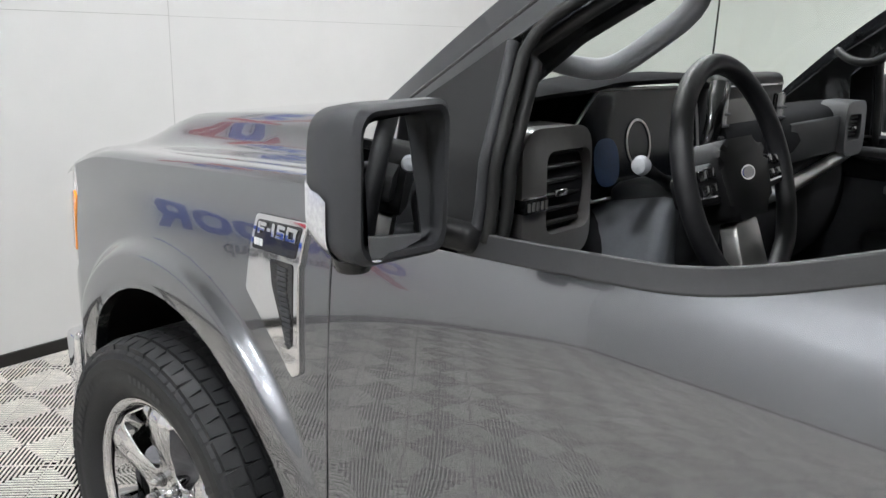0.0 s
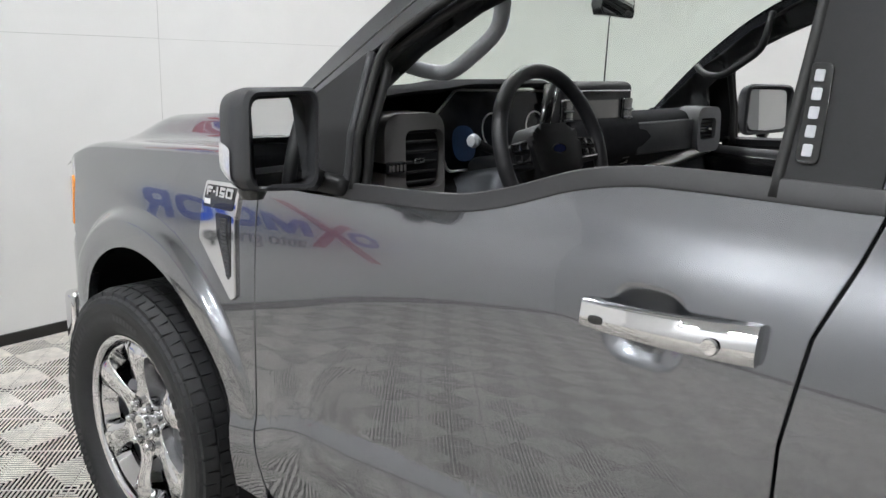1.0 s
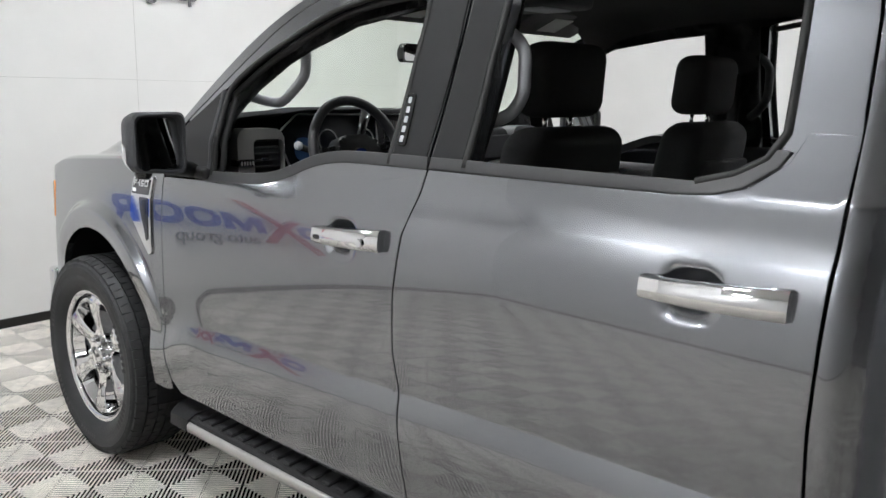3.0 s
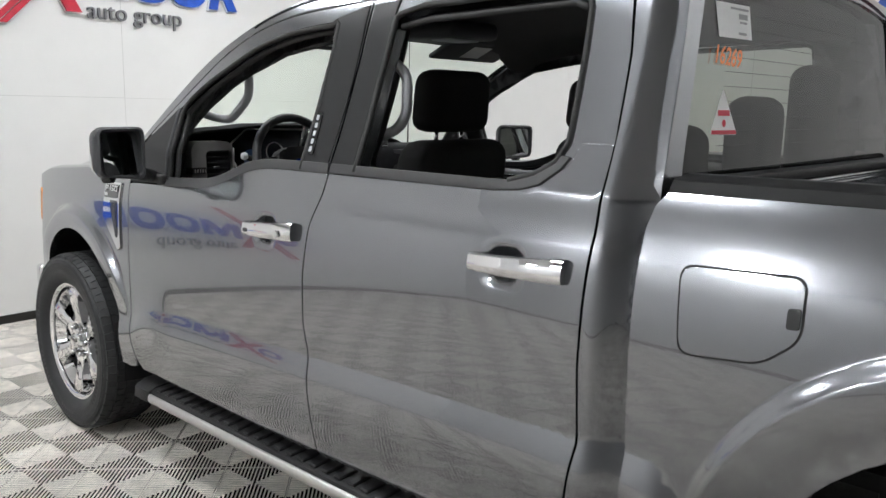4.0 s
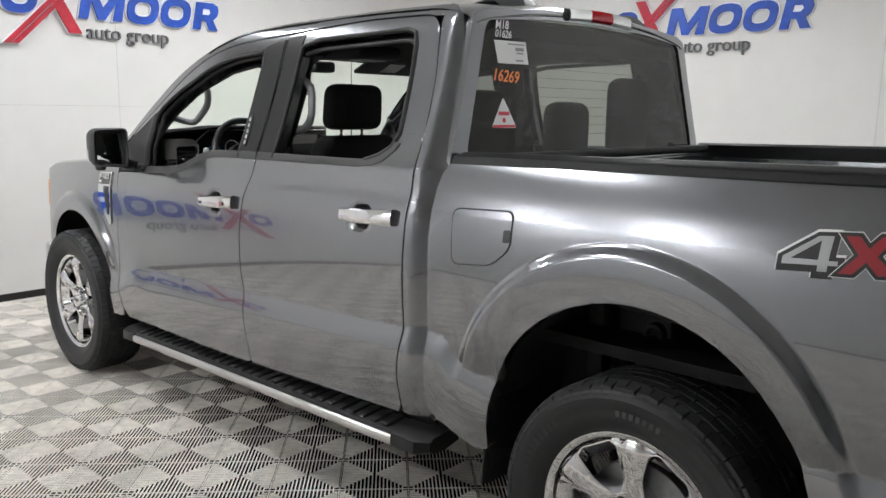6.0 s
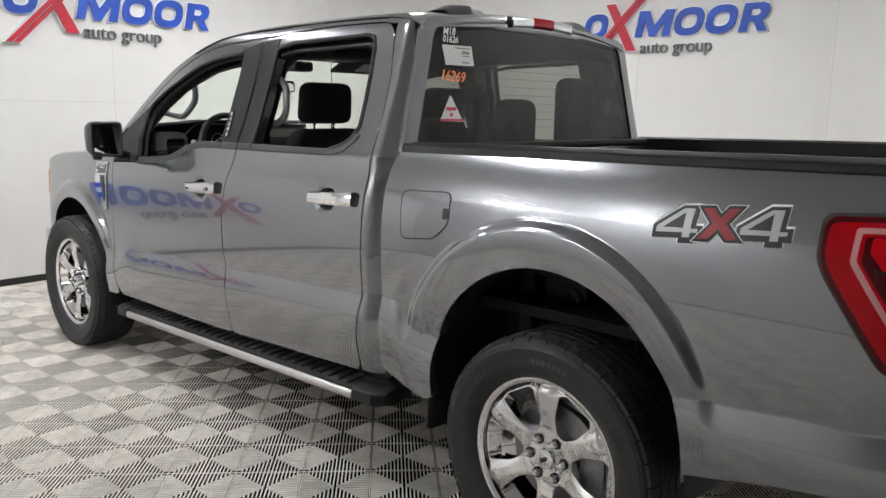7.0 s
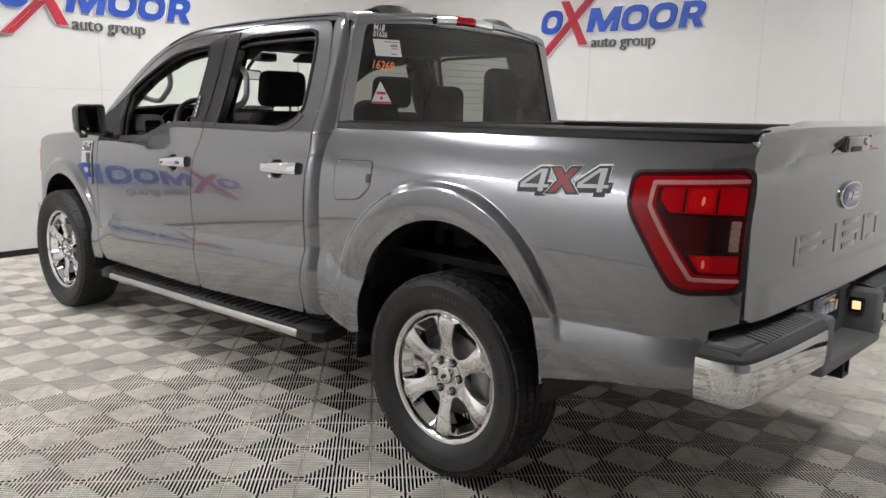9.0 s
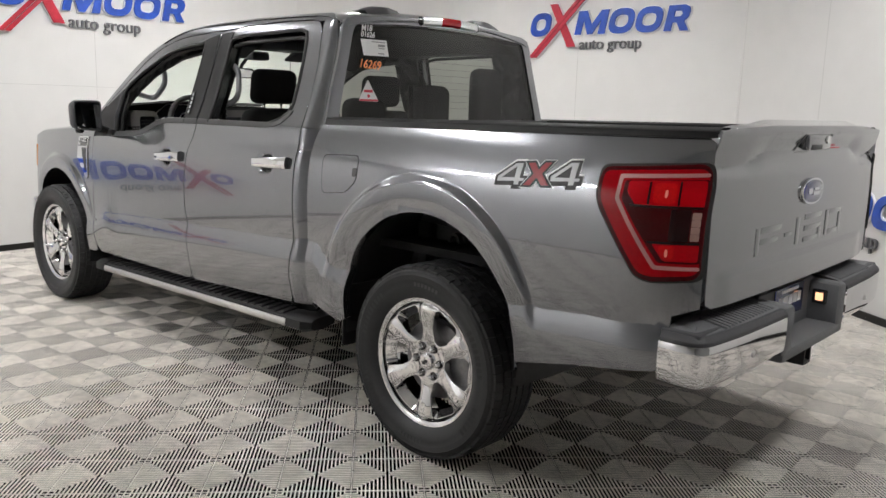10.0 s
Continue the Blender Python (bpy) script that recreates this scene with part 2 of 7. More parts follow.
def dense(pts, step, closed=True):
    out = []
    k = len(pts)
    for i in range(k if closed else k - 1):
        a, b = np.array(pts[i], float), np.array(pts[(i + 1) % k], float)
        m = max(1, int(math.ceil(np.linalg.norm(b - a) / step)))
        out += [tuple(a + (b - a) * j / m) for j in range(m)]
    if not closed:
        out.append(tuple(pts[-1]))
    return out


def spline(pts, n=8):
    """A smooth open curve through the points."""
    P = [np.array(p, float) for p in pts]
    P = [2 * P[0] - P[1]] + P + [2 * P[-1] - P[-2]]
    out = []
    for i in range(1, len(P) - 2):
        for j in range(n):
            t = j / n
            out.append(tuple(0.5 * (2 * P[i] + (P[i + 1] - P[i - 1]) * t + (2 * P[i - 1] - 5 * P[i] + 4 * P[i + 1] - P[i + 2]) * t * t
                                    + (3 * P[i] - P[i - 1] - 3 * P[i + 1] + P[i + 2]) * t ** 3)))
    out.append(tuple(P[-2]))
    return out


def inside(px, pz, poly):
    c = np.zeros(np.shape(px), bool)
    n = len(poly)
    for i in range(n):
        x0, z0 = poly[i]
        x1, z1 = poly[(i + 1) % n]
        if z0 == z1:
            continue
        hit = ((z0 > pz) != (z1 > pz)) & (px < (x1 - x0) * (pz - z0) / (z1 - z0) + x0)
        c ^= hit
    return c


def near_edge(px, pz, poly):
    d = np.full(np.shape(px), 9.0)
    n = len(poly)
    for i in range(n):
        a, b = np.array(poly[i]), np.array(poly[(i + 1) % n])
        ab = b - a
        t = np.clip(((px - a[0]) * ab[0] + (pz - a[1]) * ab[1]) / max(ab @ ab, 1e-12), 0, 1)
        d = np.minimum(d, np.hypot(px - a[0] - t * ab[0], pz - a[1] - t * ab[1]))
    return d


def skin(outline, place, step=0.035, depth=0.02, roll=0.0025, holes=(), fine=None):
    """Sheet metal: fills an outline in (u, v), bends it by place(u, v) -> point and adds a rolled edge of some depth.
    Returns vertices, faces and normals."""
    def area(p):
        return sum(p[i][0] * p[(i + 1) % len(p)][1] - p[(i + 1) % len(p)][0] * p[i][1] for i in range(len(p)))
    rings = [dense(outline, step)] + [dense(h, step) for h in holes]
    if area(rings[0]) < 0:
        rings[0].reverse()
    for k in range(1, len(rings)):
        if area(rings[k]) > 0:
            rings[k].reverse()
    us, vs = [p[0] for p in rings[0]], [p[1] for p in rings[0]]
    gx = np.arange(min(us), max(us), step)
    gz = np.arange(min(vs), max(vs), step)
    X, Z = np.meshgrid(gx, gz)
    X = X + (np.arange(len(gz)) % 2)[:, None] * step * 0.5
    X, Z = X.ravel(), Z.ravel()
    if fine is not None:
        X, Z = np.r_[X, fine[:, 0]], np.r_[Z, fine[:, 1]]
    ok = inside(X, Z, rings[0]) & (near_edge(X, Z, rings[0]) > 0.45 * step)
    for h in rings[1:]:
        ok &= ~inside(X, Z, h) & (near_edge(X, Z, h) > 0.45 * step)
    pts, edges = [], []
    for r in rings:
        b = len(pts)
        pts += r
        edges += [(b + i, b + (i + 1) % len(r)) for i in range(len(r))]
    nb = len(pts)
    pts += list(zip(X[ok], Z[ok]))
    v2, _, f2, _, _, _ = delaunay_2d_cdt([Vector((float(a), float(b))) for a, b in pts], edges, [], 0, 1e-6)
    v2 = np.array([tuple(v) for v in v2])
    c = np.array([v2[list(f)].mean(0) for f in f2])
    keep = inside(c[:, 0], c[:, 1], rings[0])
    for h in rings[1:]:
        keep &= ~inside(c[:, 0], c[:, 1], h)

    def point(a, b):
        return np.array(place(a, b), float)

    def normal(a, b):
        e = 0.002
        n = np.cross(point(a + e, b) - point(a - e, b), point(a, b + e) - point(a, b - e))
        return n / max(np.linalg.norm(n), 1e-12)
    verts = [point(a, b) for a, b in v2]
    norms = [normal(a, b) for a, b in v2]
    faces = []
    for f, k in zip(f2, keep):
        if k:
            f = list(f)
            a, b, d = (v2[i] for i in f[:3])
            if (b[0] - a[0]) * (d[1] - a[1]) - (b[1] - a[1]) * (d[0] - a[0]) < 0:
                f.reverse()
            faces.append(tuple(f))
    known = {(round(float(a), 5), round(float(b), 5)): i for i, (a, b) in enumerate(v2)}
    for r in rings:
        k = len(r)
        base = len(verts)
        R = np.array(r)
        tang = np.roll(R, -1, 0) - np.roll(R, 1, 0)
        out = np.stack([tang[:, 1], -tang[:, 0]], 1)
        out /= np.maximum(np.linalg.norm(out, axis=1), 1e-9)[:, None]
        for i in range(k):
            a, b = R[i]
            n = normal(a, b)
            p = point(a, b)
            q = point(a + out[i, 0] * 0.004, b + out[i, 1] * 0.004) - p
            q -= n * (q @ n)
            q /= max(np.linalg.norm(q), 1e-9)
            verts += [p + q * 0.0, p + q * roll * 0.75 - n * roll * 0.3, p + q * roll - n * roll, p + q * roll - n * depth]
            norms += [n, (n + q) / 1.4142, q, q]
        for i in range(k):
            j = (i + 1) % k
            for s in range(3):
                fi, fj = base + 4 * i + s, base + 4 * j + s
                if s == 0:
                    fi, fj = known.get((round(R[i][0], 5), round(R[i][1], 5)), fi), known.get((round(R[j][0], 5), round(R[j][1], 5)), fj)
                faces.append((fi, base + 4 * i + s + 1, base + 4 * j + s + 1, fj))
    return verts, faces, norms


def sheet(name, outline, place, mat, parent, label="", **kw):
    v, f, n = skin(outline, place, **kw)
    return mesh_ob(name, v, f, mat, parent, label, True, n)


def tube(name, pts, rad, mat, parent, label="", closed=False, n=8, flat=1.0, caps=True):
    """A rod along points; flat squeezes it along the second frame axis."""
    P = [Vector(p) for p in pts]
    k = len(P)
    verts, faces = [], []
    up = None
    for i in range(k):
        if closed:
            d = (P[(i + 1) % k] - P[i - 1])
        else:
            d = P[min(i + 1, k - 1)] - P[max(i - 1, 0)]
        d.normalize()
        if up is None:
            up = Vector((0, 0, 1)) if abs(d.z) < 0.9 else Vector((0, 1, 0))
        side = d.cross(up).normalized()
        up = side.cross(d).normalized()
        r = rad[i] if isinstance(rad, (list, tuple)) else rad
        for j in range(n):
            a = 2 * math.pi * j / n
            verts.append(P[i] + side * (r * math.cos(a)) + up * (r * flat * math.sin(a)))
    for i in range(k if closed else k - 1):
        for j in range(n):
            a, b = i * n + j, i * n + (j + 1) % n
            c, d2 = ((i + 1) % k) * n + (j + 1) % n, ((i + 1) % k) * n + j
            faces.append((a, b, c, d2))
    if not closed and caps:
        faces.append(tuple(range(n))[::-1])
        faces.append(tuple((k - 1) * n + j for j in range(n)))
    return mesh_ob(name, verts, faces, mat, parent, label)


def spin(bm, profile, seg, m=None, close=False):
    """A body of revolution about the y axis from (radius, y) pairs."""
    rows = []
    for r, y in profile:
        rows.append([bm.verts.new((r * math.cos(2 * math.pi * i / seg), y, r * math.sin(2 * math.pi * i / seg))) for i in range(seg)])
    for a, b in zip(rows, rows[1:]):
        for i in range(seg):
            bm.faces.new((a[i], a[(i + 1) % seg], b[(i + 1) % seg], b[i]))
    if close:
        bm.faces.new(rows[0][::-1])
        bm.faces.new(rows[-1])
    if m is not None:
        for row in rows:
            for v in row:
                v.co = m @ v.co


def lettering(string, size, depth, shear=0.0, offset=0.0):
    """Mesh data of words in the built-in font, lying in x and y, thickened along z."""
    c = bpy.data.curves.new("words", "FONT")
    c.body, c.size, c.extrude, c.shear, c.offset = string, size, depth / 2, shear, offset
    c.align_x = "LEFT"
    ob = bpy.data.objects.new("words", c)
    me = bpy.data.meshes.new_from_object(ob)
    bpy.data.objects.remove(ob)
    bpy.data.curves.remove(c)
    return me


def loft(name, sections, mat, parent, label="", closed=False, caps=False, smooth=True):
    """A surface through rows of equally many points."""
    k = len(sections[0])
    verts = [p for s in sections for p in s]
    faces = []
    for i in range(len(sections) - 1):
        for j in range(k if closed else k - 1):
            a, b = i * k + j, i * k + (j + 1) % k
            faces.append((a, b, b + k, a + k))
    if caps:
        faces.append(tuple(range(k))[::-1])
        faces.append(tuple((len(sections) - 1) * k + j for j in range(k)))
    ob = mesh_ob(name, verts, faces, mat, parent, label, smooth)
    ob.data.set_sharp_from_angle(angle=radians(42))
    return ob


def superellipse(cx, cy, rx, ry, slant=0.0, p=2.6, n=40):
    out = []
    for i in range(n):
        a = 2 * math.pi * i / n
        c, s = math.cos(a), math.sin(a)
        x = rx * math.copysign(abs(c) ** (2 / p), c)
        y = ry * math.copysign(abs(s) ** (2 / p), s)
        out.append((cx + x + slant * y, cy + y))
    return out


# ---- the photo booth: walls, ceiling, lamps, wall signs ----
SOUTH = -5.9
ROOM = [(-2.14 - 0.053 * SOUTH, SOUTH)] + [(-2.14 - 0.053 * 2.9, 2.9)] + \
       [(-2.294 + 1.35 - 1.35 * math.cos(a), 2.9 + 1.35 * math.sin(a)) for a in (0.3, 0.6, 0.9, 1.2, 1.5707)] + \
       [(2.72, 4.25), (4.35, 3.085), (7.9, 0.6), (7.9, SOUTH)]
HIGH = 3.5


def wall_run(name, pts, label, mat=WALL):
    """A painted wall along the given plan line, 12 cm thick, with its inner face on the line."""
    verts, faces = [], []
    P = [Vector((p[0], p[1], 0)) for p in pts]
    k = len(P)
    for i in range(k):
        d = (P[min(i + 1, k - 1)] - P[max(i - 1, 0)]).normalized()
        o = Vector((-d.y, d.x, 0)) * 0.12
        verts += [P[i] + Vector((0, 0, -0.02)), P[i] + Vector((0, 0, HIGH)), P[i] + o + Vector((0, 0, HIGH)), P[i] + o + Vector((0, 0, -0.02))]
    for i in range(k - 1):
        for s in range(4):
            faces.append((4 * i + s, 4 * i + (s + 1) % 4, 4 * i + 4 + (s + 1) % 4, 4 * i + 4 + s))
    faces += [(0, 3, 2, 1), (4 * k - 4, 4 * k - 3, 4 * k - 2, 4 * k - 1)]
    ob = mesh_ob(name, verts, faces, mat, None, "", True)
    ob.data.set_sharp_from_angle(angle=radians(35))
    return tagged(ob, label, "wall", kind="structure")


n_room = len(ROOM)
wall_run("wall_west", ROOM[0:2], "white painted booth wall with a black skirting")
wall_run("wall_corner", ROOM[1:7], "white rounded corner of the booth wall")
wall_run("wall_north", ROOM[6:8], "white painted booth wall behind the truck")
wall_run("wall_north_east", ROOM[7:10], "white angled booth wall with a black skirting")
# out of view; its dark colour is there to dim what the tailgate mirrors
wall_run("wall_east", ROOM[9:11], "unseen end wall, darkened to dim the tailgate reflection", WALL_UNSEEN_DARK)
wall_run("wall_south", [ROOM[10], ROOM[0]], "plain pale wall facing the truck", WALL_PLAIN)

# skirting, a thin black strip that stands off the wall
sk_v, sk_f = [], []
for i in range(n_room):
    a, b = Vector((*ROOM[i], 0)), Vector((*ROOM[(i + 1) % n_room], 0))
    d = (b - a).normalized()
    o = Vector((d.y, -d.x, 0)) * 0.012
    base = len(sk_v)
    up = Vector((0, 0, 0.058))
    sk_v += [a + o, b + o, b + o + up, a + o + up, a + up, b + up]
    sk_f += [(base, base + 1, base + 2, base + 3), (base + 3, base + 2, base + 5, base + 4)]
tagged(mesh_ob("baseboard", sk_v, sk_f, BASEBOARD, None, "", False), "thin black vinyl skirting along the walls", "skirting", kind="structure")

# panel seams of the west wall
bm = bmesh.new()
def west(y, z, off=0.0):
    return Vector((-2.14 - 0.053 * y + off, y, z))
for y0, y1, z0, z1 in ((0.339, 0.3425, 0.06, 3.5), (SOUTH + 0.1, 0.339, 1.545, 1.5475), (0.3425, 2.9, 1.543, 1.545), (-2.1, -2.0965, 0.06, 3.5)):
    vs = [bm.verts.new(west(y, z, 0.0025)) for y, z in ((y0, z0), (y1, z0), (y1, z1), (y0, z1))]
    bm.faces.new(vs)
tagged(part("wall_seam", bm, SEAM, None), "fine grey joints between wall panels", "wall joint", kind="structure")
bm = bmesh.new()
d = Vector((4.35 - 2.72, 3.085 - 4.25, 0)).normalized()
for s0, z0, z1 in ((0.03, 0.06, 3.5), (1.19, 0.06, 3.5)):
    p = Vector((2.72, 4.25, 0)) + d * s0 + Vector((d.y, -d.x, 0)) * 0.0025
    bm.faces.new([bm.verts.new(p + d * a + Vector((0, 0, z))) for a, z in ((0, z0), (0.004, z0), (0.004, z1), (0, z1))])
for x0 in (0.9,):
    bm.faces.new([bm.verts.new((x, 4.2475, z)) for x, z in ((x0, 0.06), (x0 + 0.004, 0.06), (x0 + 0.004, 3.5), (x0, 3.5))])
tagged(part("wall_seam", bm, SEAM, None), "fine grey joints between wall panels", "wall joint", kind="structure")

bm = bmesh.new()
prism(bm, [(-2.6, SOUTH - 0.2), (8.1, SOUTH - 0.2), (8.1, 4.6), (-2.6, 4.6)], HIGH, 0.1)
tagged(part("ceiling", bm, CEILING, None), "flat white booth ceiling", "ceiling", kind="structure")


def ceiling_lamp(x, y, r):
    t = thing("ceiling_light", "unseen round white ceiling lamp with a lit diffuser", "ceiling light", "round ceiling lamps", pose(x, y, HIGH))
    bm = bmesh.new()
    spin(bm, [(r, 0.012), (r + 0.008, 0.08), (r + 0.012, 0.086), (r + 0.02, 0.08), (r + 0.02, 0.0)], 36, Matrix.Rotation(radians(-90), 4, "X"))
    part("frame", bm, LAMP_FRAME, t, smooth=True, angle=35)
    bm = bmesh.new()
    prism(bm, superellipse(0, 0, r, r, 0, 2.0, 36), -0.04, 0.03)
    part("diffuser", bm, DIFFUSER, t, "glowing white diffuser")


for lx, ly, lr in LAMPS_AT:
    ceiling_lamp(lx, ly, lr)


def offset(poly, d):
    """An outline grown by d (counter-clockwise)."""
    R = [np.array(p, float) for p in poly]
    if sum(R[i][0] * R[(i + 1) % len(R)][1] - R[(i + 1) % len(R)][0] * R[i][1] for i in range(len(R))) < 0:
        R.reverse()
    out = []
    for i in range(len(R)):
        a, b, c = R[i - 1], R[i], R[(i + 1) % len(R)]
        u, w = (b - a) / max(np.linalg.norm(b - a), 1e-9), (c - b) / max(np.linalg.norm(c - b), 1e-9)
        n1, n2 = np.array([u[1], -u[0]]), np.array([w[1], -w[0]])
        m = n1 + n2
        m = m / max(m @ m / 2, 0.35)
        out.append(tuple(b + m * d))
    return out


def ring_mesh(bm, outer, inner, z0, z1):
    k = len(outer)
    rows = [[bm.verts.new((p[0], p[1], z)) for p in ring] for ring, z in ((outer, z0), (outer, z1), (inner, z1), (inner, z0))]
    for a, b in zip(rows, rows[1:] + rows[:1]):
        for i in range(k):
            bm.faces.new((a[i], a[(i + 1) % k], b[(i + 1) % k], b[i]))


SL = 0.2
H = 0.245


def slanted(pts):
    return [(x + SL * y, y) for x, y in pts]


def wall_sign(at):
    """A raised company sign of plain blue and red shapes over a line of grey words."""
    t = thing("wall_sign", "raised blue and red sign shapes over grey words on the wall", "wall sign", "wall signs", at)
    m_shape = slanted([(0, 0), (0.075, 0), (0.085, 0.15), (0.16, 0.0), (0.22, 0.0), (0.30, 0.15), (0.29, 0), (0.37, 0), (0.37, H), (0.28, H), (0.19, 0.10), (0.10, H), (0, H)])
    r_out = slanted([(1.05, 0), (1.125, 0), (1.125, 0.08), (1.17, 0.08), (1.225, 0), (1.31, 0), (1.245, 0.09), (1.28, 0.125), (1.29, 0.18), (1.27, 0.225), (1.22, H), (1.05, H)])
    r_in = slanted([(1.125, 0.135), (1.195, 0.135), (1.215, 0.162), (1.195, 0.19), (1.125, 0.19)])
    for cx, rx in ((-0.475, 0.135), (0.545, 0.145), (0.86, 0.145)):
        o = superellipse(cx + SL * H / 2, H / 2, rx, H / 2 + 0.004, SL)
        i = superellipse(cx + SL * H / 2, H / 2, rx - 0.068, H / 2 - 0.062, SL)
        bm = bmesh.new()
        ring_mesh(bm, offset(o, 0.011), offset(i, -0.011), 0, 0.016)
        p = part("blue_ring", bm, SIGN_EDGE, t, "white edge of the blue ring")
        bm = bmesh.new()
        ring_mesh(bm, o, i, 0.016, 0.03)
        part("face", bm, SIGN_BLUE, p, "blue face")
    for out, hole in ((m_shape, None), (r_out, r_in)):
        bm = bmesh.new()
        prism(bm, offset(out, 0.010), 0, 0.016)
        p = part("blue_block", bm, SIGN_EDGE, t, "white edge of the blue block")
        v, f, nn = skin(out, lambda a, b: (a, b, 0.03), step=0.05, depth=0.014, roll=0.0005, holes=(hole,) if hole else ())
        mesh_ob("face", v, f, SIGN_BLUE, p, "blue face", False)
    short = [(-0.335, 0.335), (-0.235, 0.335), (0.02, -0.125), (-0.085, -0.125)]
    bm = bmesh.new()
    prism(bm, offset(short, 0.010), 0.001, 0.018)
    p = part("red_bar", bm, SIGN_EDGE, t, "white edge of the red bar")
    bm = bmesh.new()
    prism(bm, short, 0.019, 0.016)
    part("face", bm, SIGN_RED, p, "red face")
    for dx in (0.0, 0.062):
        bar = [(-0.60 + dx, -0.235), (-0.548 + dx, -0.235), (0.30 + dx, 0.60), (0.248 + dx, 0.60)]
        bm = bmesh.new()
        prism(bm, offset(bar, 0.008), 0.002, 0.026)
        p = part("red_bar", bm, SIGN_EDGE, t, "white edge of the long red bar")
        bm = bmesh.new()
        prism(bm, bar, 0.028, 0.013)
        part("face", bm, SIGN_RED, p, "red face")
    me = lettering("auto group", 0.168, 0.02, 0.0)
    me.materials.append(SIGN_GREY)
    ob = new("grey_lettering", me)
    ob.parent = t
    ob.matrix_basis = pose(0.06, -0.155, 0.012)
    ob["label"] = "grey raised words"
    return t


def wall_frame(p, right, up=Vector((0, 0, 1))):
    r = Vector(right).normalized()
    n = r.cross(up)
    m = Matrix((r, up, n)).transposed().to_4x4()
    m.translation = p
    return m


w_dir = (-0.053, 1.0, 0.0)
wall_sign(wall_frame(west(0.02, 2.252, 0.004), w_dir))
wall_sign(wall_frame(west(SIGN_TWO, SIGN_Z, 0.004), w_dir))
wall_sign(wall_frame(Vector((0.86, 4.246, 2.258)), (1, 0, 0)))
wall_sign(wall_frame(Vector((3.708, 3.5388, SIGN_Z)), (0.8136, -0.5815, 0)))


# ---- the pickup truck ----
truck = thing("pickup_truck", "dark grey metallic crew cab pickup truck with open windows", "pickup truck")


def hermite(xs, ys):
    xs, ys = np.array(xs, float), np.array(ys, float)
    d = np.diff(ys) / np.diff(xs)
    m = np.zeros(len(xs))
    m[1:-1] = np.where(d[1:] * d[:-1] > 0, 2 * d[1:] * d[:-1] / np.where(d[1:] + d[:-1] == 0, 1, d[1:] + d[:-1]), 0)
    m[0], m[-1] = d[0], d[-1]

    def f(x):
        x = min(max(x, xs[0]), xs[-1])
        i = min(max(int(np.searchsorted(xs, x)) - 1, 0), len(xs) - 2)
        h = xs[i + 1] - xs[i]
        t = (x - xs[i]) / h
        return ((2 * t ** 3 - 3 * t * t + 1) * ys[i] + (t ** 3 - 2 * t * t + t) * h * m[i]
                + (-2 * t ** 3 + 3 * t * t) * ys[i + 1] + (t ** 3 - t * t) * h * m[i + 1])
    return f


def step01(t):
    t = min(max(t, 0.0), 1.0)
    return t * t * (3 - 2 * t)


# half widths of the body: below the crease, above it on the cab, above it on the bed
def tilted(knots, tilts, start, value, step=0.0005):
    """A half width whose face leans upwards by the given degrees at each height; it equals value at start."""
    lean = hermite(knots, tilts)
    hs = np.arange(knots[0], knots[-1] + step, step)
    grade = np.array([math.tan(radians(lean(h))) for h in hs])
    run = np.r_[0, np.cumsum((grade[1:] + grade[:-1]) / 2 * np.diff(hs))]
    run = value - (run - np.interp(start, hs, run))

    def f(h):
        return float(np.interp(h, hs, run))
    return f


LOWER = tilted([-0.46, -0.34, -0.30, -0.25, -0.18, -0.13, -0.10, -0.08, -0.065, -0.045, -0.02, 0.0],
               [-45, -32, -20, -11, -6, -2.5, 1.5, 6, 10, 14, 17, 19], 0.0, 0.0)


def LOW(d):
    return LOWER(-d)


CRC = hermite([-0.6, 0.45, 0.62, 0.70, 0.80, 1.05, 1.34, 1.82, 2.20, 2.80, 2.95], [0.60, 0.62, 0.652, 0.69, 0.717, 0.738, 0.752, 0.772, 0.789, 0.808, 0.812])
CAB_UP = hermite([1.345, 1.39, 1.505, 1.65, 1.80, 1.86, 1.90, 1.93, 1.945], [0.924, 0.905, 0.860, 0.812, 0.770, 0.748, 0.720, 0.67, 0.60])
CAB_LOW = tilted([0.40, 0.65, 0.75, 0.80, 0.85, 0.90, 0.95, 1.0, 1.05, 1.10, 1.14, 1.17, 1.20, 1.22, 1.24, 1.26, 1.285, 1.31, 1.345],
                 [-5.5, -3.4, -2.4, -1.5, -0.7, 0.1, 0.8, 1.5, 2.4, 3.8, 5.8, 8.3, 12, 15.5, 18, 15, 8, 5, 6], 1.345, 0.924)


def CAB(z):
    return CAB_LOW(z) if z < 1.345 else CAB_UP(z)


def cab_shift(x, z):
    return 0.05 * min(max(x - 1.4, -0.9), 1.5) * step01((1.19 - z) / 0.24)


BED = hermite([0.55, 0.75, 0.90, 1.0, 1.1, 1.2, 1.27, 1.32, 1.36, 1.39, 1.42], [0.955, 0.972, 0.982, 0.983, 0.979, 0.965, 0.9425, 0.923, 0.905, 0.887, 0.87])
BEDC = hermite([2.90, 2.99, 3.07, 3.13, 3.3, 4.0, 4.2, 4.9], [0.83, 0.825, 0.755, 0.735, 0.73, 0.75, 0.765, 0.80])


def plan(x):
    b = -0.010 * ((2.0 - x) / 1.2) ** 2 if x < 2.0 else 0.0
    if x < 0.3:
        b -= 0.05 * (0.3 - x) ** 2
    if x < -0.48:
        b -= 2.6 * (-0.48 - x) ** 2
    if x > 4.55:
        b -= 0.105 * ((x - 4.55) / 0.29) ** 2.6
    return b


